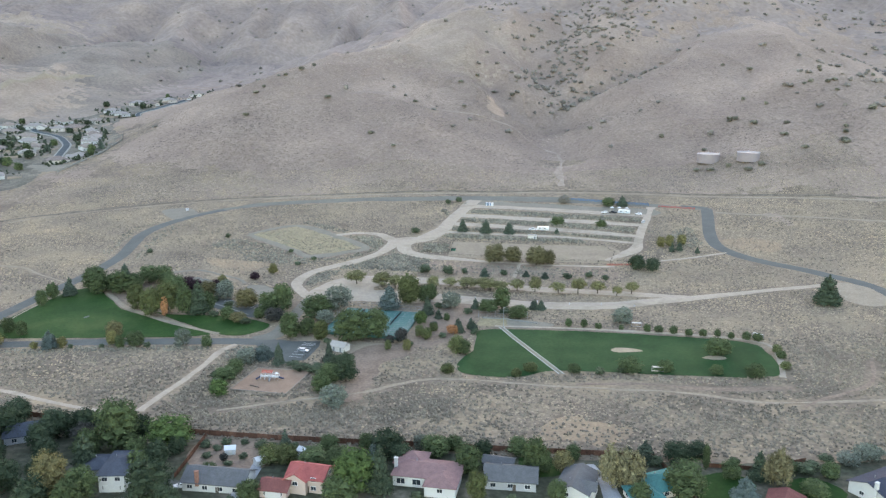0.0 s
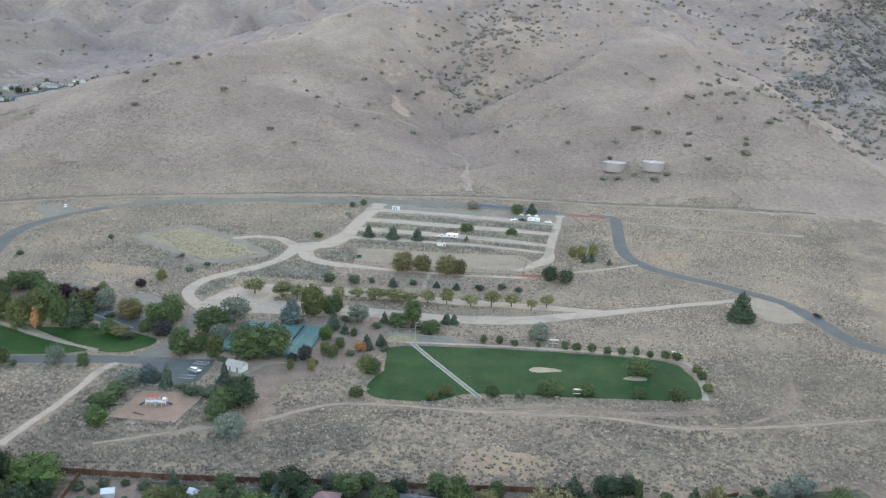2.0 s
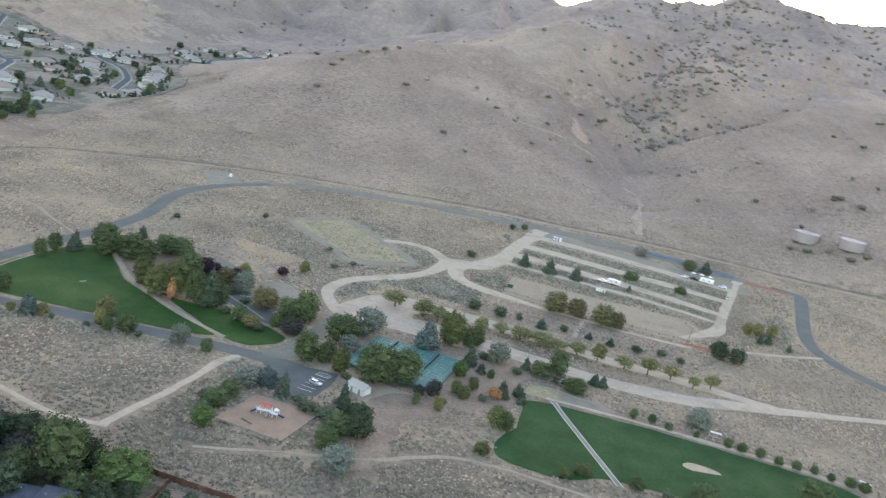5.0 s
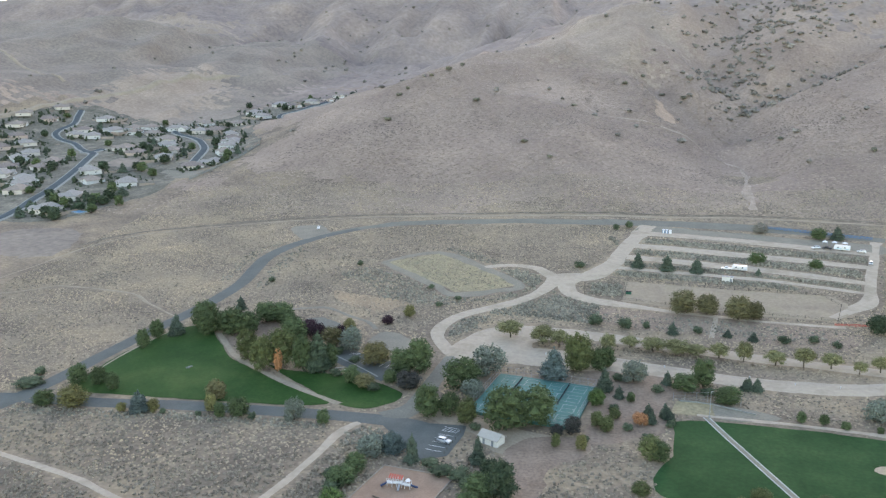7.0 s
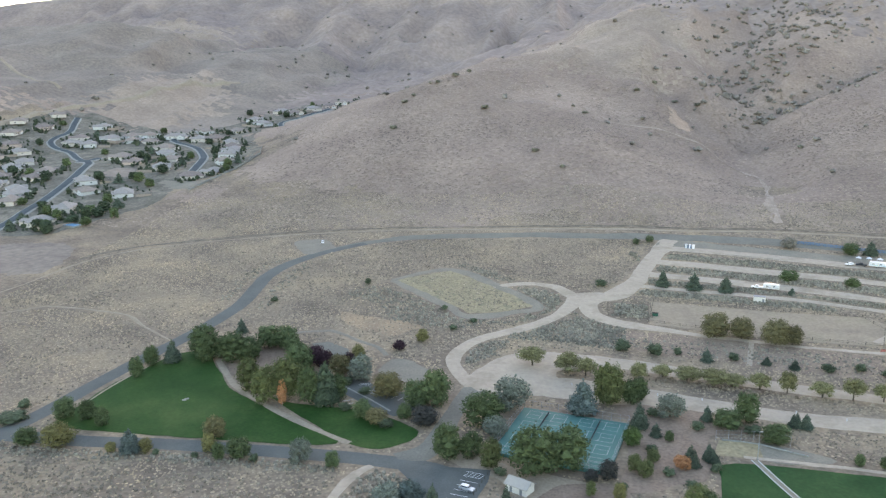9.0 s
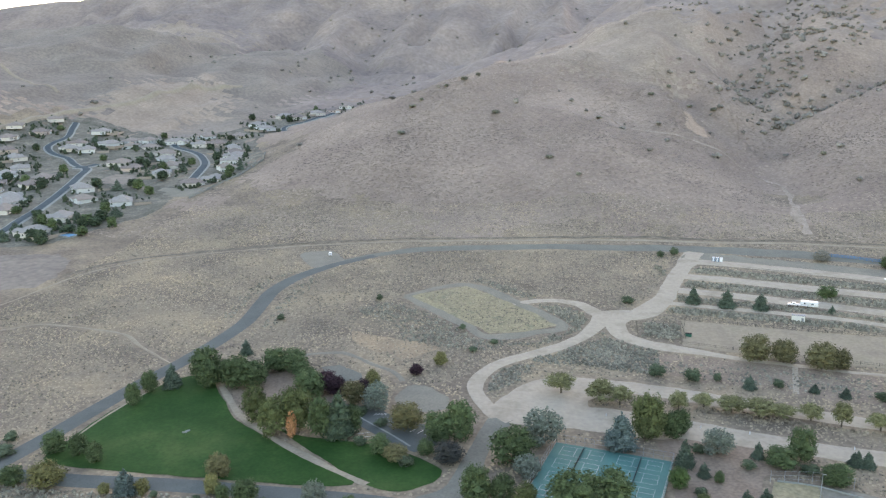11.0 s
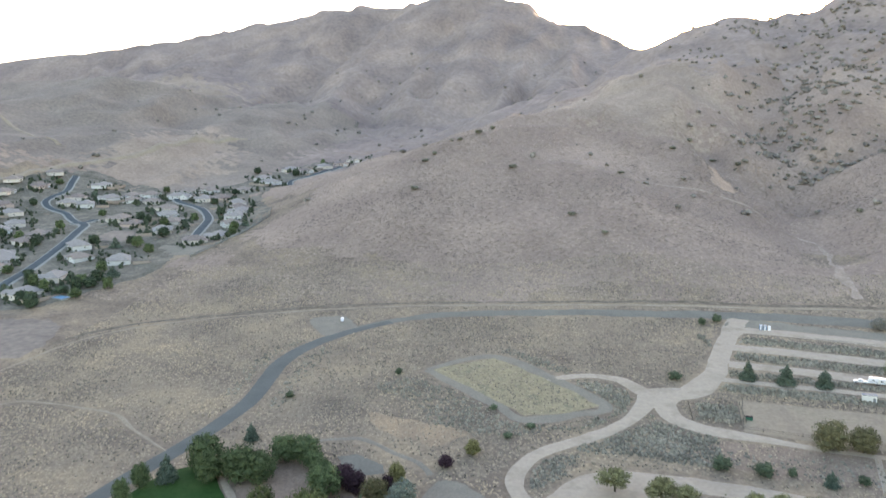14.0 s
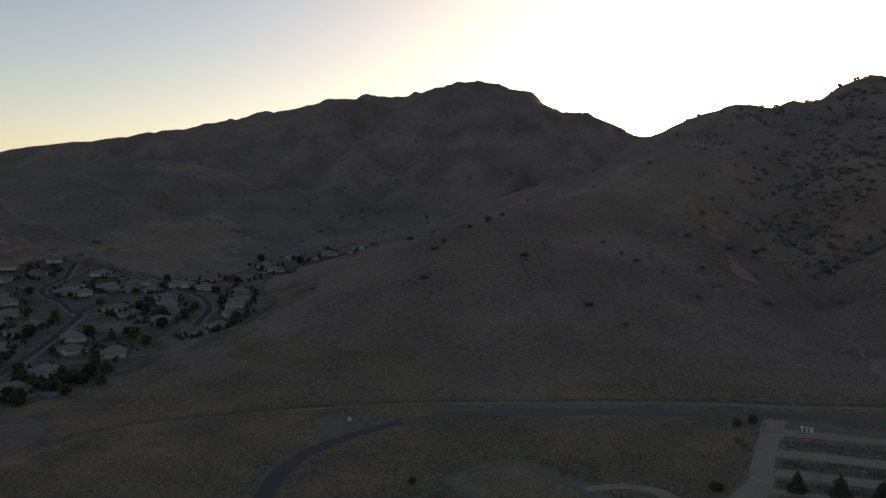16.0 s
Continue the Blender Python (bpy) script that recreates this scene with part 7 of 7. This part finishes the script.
tagged(ob, "dense dark brush filling the canyon", "scrub", kind="stuff")

# hedges of dense brush on the strips between the dirt lanes
for n, (ax, ay, bx, by, wide_) in enumerate([(16, 595, 67, 583, 10), (67, 583, 138, 557, 10), (11, 568, 62, 559, 10), (62, 559, 134, 531, 10), (4, 544, 56, 537, 6), (56, 537, 126, 511, 6), (1, 527, 53, 522, 7), (53, 522, 88, 513, 7), (-12, 502, 4, 501, 15), (0, 598, 6, 575, 5)]):
    rng = np.random.default_rng(70 + n)
    count = int(math.hypot(bx - ax, by - ay) * wide_ * 0.8)
    t_ = rng.uniform(size=count)
    x, y = ax + (bx - ax) * t_ + rng.normal(0, wide_ * 0.12, count), ay + (by - ay) * t_ + rng.uniform(-wide_ / 2, wide_ / 2, count)
    keep = open_ground(x, y)
    x, y = x[keep], y[keep]
    ob = tufts("brush_strip", x, y, rng.uniform(0.5, 1.15, len(x)), rng.uniform(0.5, 1.2, len(x)), MAT_BRUSH, 80 + n)
    tagged(ob, "dense grey brush on a strip between lanes", "scrub", kind="stuff")

# thickets of sage beside the lanes and the road, and dry stalks under the tree row
MAT_STALKS = material("dry_stalks", [(0.22, 0.175, 0.13), (0.30, 0.24, 0.178), (0.36, 0.29, 0.21)], 6, 0.95, fine=0.6, vary="island", spread=0.25)
THICKETS = [
    ([(-56, 470), (-31, 486), (-27, 490), (-6, 482), (-8, 462), (-12, 455), (-32, 458), (-58, 460)], 0.75, 1.0, MAT_BRUSH, "dense grey sage on the slope above the drive"),
    ([(-60, 526), (-48, 526), (-37, 512), (-37, 496), (-46, 486), (-56, 480), (-50, 500), (-58, 512)], 0.8, 1.0, MAT_BRUSH, "dense grey sage inside the curve of the lane"),
    ([(-30, 512), (-26, 511), (-26, 492), (-34, 496)], 0.9, 1.0, MAT_BRUSH, "grey sage on the island between two lanes"),
    ([(-74, 448), (-66, 456), (-56, 456), (-62, 444), (-68, 434), (-73, 428)], 0.6, 0.9, MAT_BRUSH, "grey sage inside the bend of the dirt road"),
    ([(-54, 441), (-23, 428), (4, 422), (40, 416), (104, 408), (104, 414), (40, 424), (4, 428), (-23, 433), (-52, 443)], 0.55, 0.9, MAT_STALKS, "dry brown stalks beneath the tree row"),
    ([(-204, 500), (-206, 530), (-204, 556), (-196, 574), (-201, 576), (-210, 556), (-213, 528), (-208, 498)], 0.2, 0.7, MAT_BRUSH, "grey brush along the road's verge"),
    ([(-189, 480), (-187, 500), (-190, 524), (-190, 545), (-184, 566), (-178, 564), (-182, 540), (-180, 512), (-181, 486)], 0.2, 0.7, MAT_BRUSH, "grey brush along the road's verge"),
    ([(-112, 478), (-84, 470), (-58, 478), (-70, 484), (-90, 492), (-104, 506), (-130, 524), (-150, 516), (-128, 500)], 0.3, 0.8, MAT_BRUSH, "grey sage below the fallow field"),
    ([(-226, 346), (-190, 346.5), (-157, 346.5), (-113, 345.5), (-100, 344), (-100, 339), (-139, 340), (-178, 340), (-226, 338)], 0.45, 0.8, MAT_BRUSH, "grey brush along the street's verge"),
    ([(-96, 343), (-84, 342), (-74, 332), (-70, 322), (-80, 322), (-92, 330)], 0.6, 0.9, MAT_BRUSH, "dense grey sage beside the car park"),
    ([(-97, 561), (-66, 531), (-47, 508), (-43, 511), (-61, 537), (-92, 565)], 0.5, 0.8, MAT_BRUSH, "grey sage along the edge of the fallow field"),
    ([(140, 500), (150, 530), (162, 540), (160, 500), (150, 492), (136, 492)], 0.45, 0.8, MAT_BRUSH, "grey sage between the lane and the road"),
    ([(-6, 470), (30, 466), (92, 456), (92, 440), (40, 447), (-6, 455)], 0.12, 0.8, MAT_BRUSH, "scattered sage on the bare bank"),
    ([(-92, 262), (-84, 284), (-60, 282), (-30, 276), (4, 288), (4, 270), (-40, 262)], 0.42, 0.95, MAT_SAGE, "thick grey sagebrush below the play area"),
    ([(-100, 300), (-92, 330), (-84, 336), (-86, 310), (-88, 288), (-98, 282)], 0.42, 0.95, MAT_SAGE, "thick grey sagebrush beside the sandy path"),
]
for n, (outline, thick_, tall_, mat, label) in enumerate(THICKETS):
    rim = np.array(outline, float)
    lo, hi = rim.min(0), rim.max(0)
    count = int((hi - lo).prod() * thick_)
    rng = np.random.default_rng(300 + n)
    x, y = rng.uniform(lo[0], hi[0], count), rng.uniform(lo[1], hi[1], count)
    keep = open_ground(x, y) & inside(x + 2 * value_noise(x, y, 7, 61), y + 2 * value_noise(x, y, 7, 62), rim)
    x, y = x[keep], y[keep]
    ob = tufts("thicket", x, y, rng.uniform(0.4, 1.0, len(x)), tall_ * rng.uniform(0.45, 1.0, len(x)), mat, 400 + n)
    tagged(ob, label, "scrub", kind="stuff")

# single dark shrubs standing out on the front slopes
HILL_SHRUBS = [(-45, 749), (-196, 838), (80, 989), (-68, 786), (41, 1039), (127, 1000), (-194, 918), (-160, 962), (314, 771), (383, 755), (271, 800), (343, 718), (395, 900), (-200, 905), (-120, 880), (-30, 900), (150, 860), (205, 790), (232, 745), (330, 690), (60, 1010), (20, 985), (-150, 990), (-175, 945), (300, 850), (222, 692), (246, 672), (258, 676), (212, 698), (236, 690), (389, 883), (299, 737), (289, 785), (298, 690), (368, 855), (361, 853), (315, 828), (379, 748), (391, 853), (383, 850), (383, 828), (338, 707), (489, 934), (330, 687), (277, 802), (273, 806), (440, 822), (470, 935), (317, 973), (339, 947)]
for n, (sx_, sy_) in enumerate(HILL_SHRUBS):
    set_plant("H", sx_, sy_, 3.0 + (n * 7 % 5) * 0.4, 5.2 + (n * 5 % 6) * 0.7, "lone hillside shrubs")
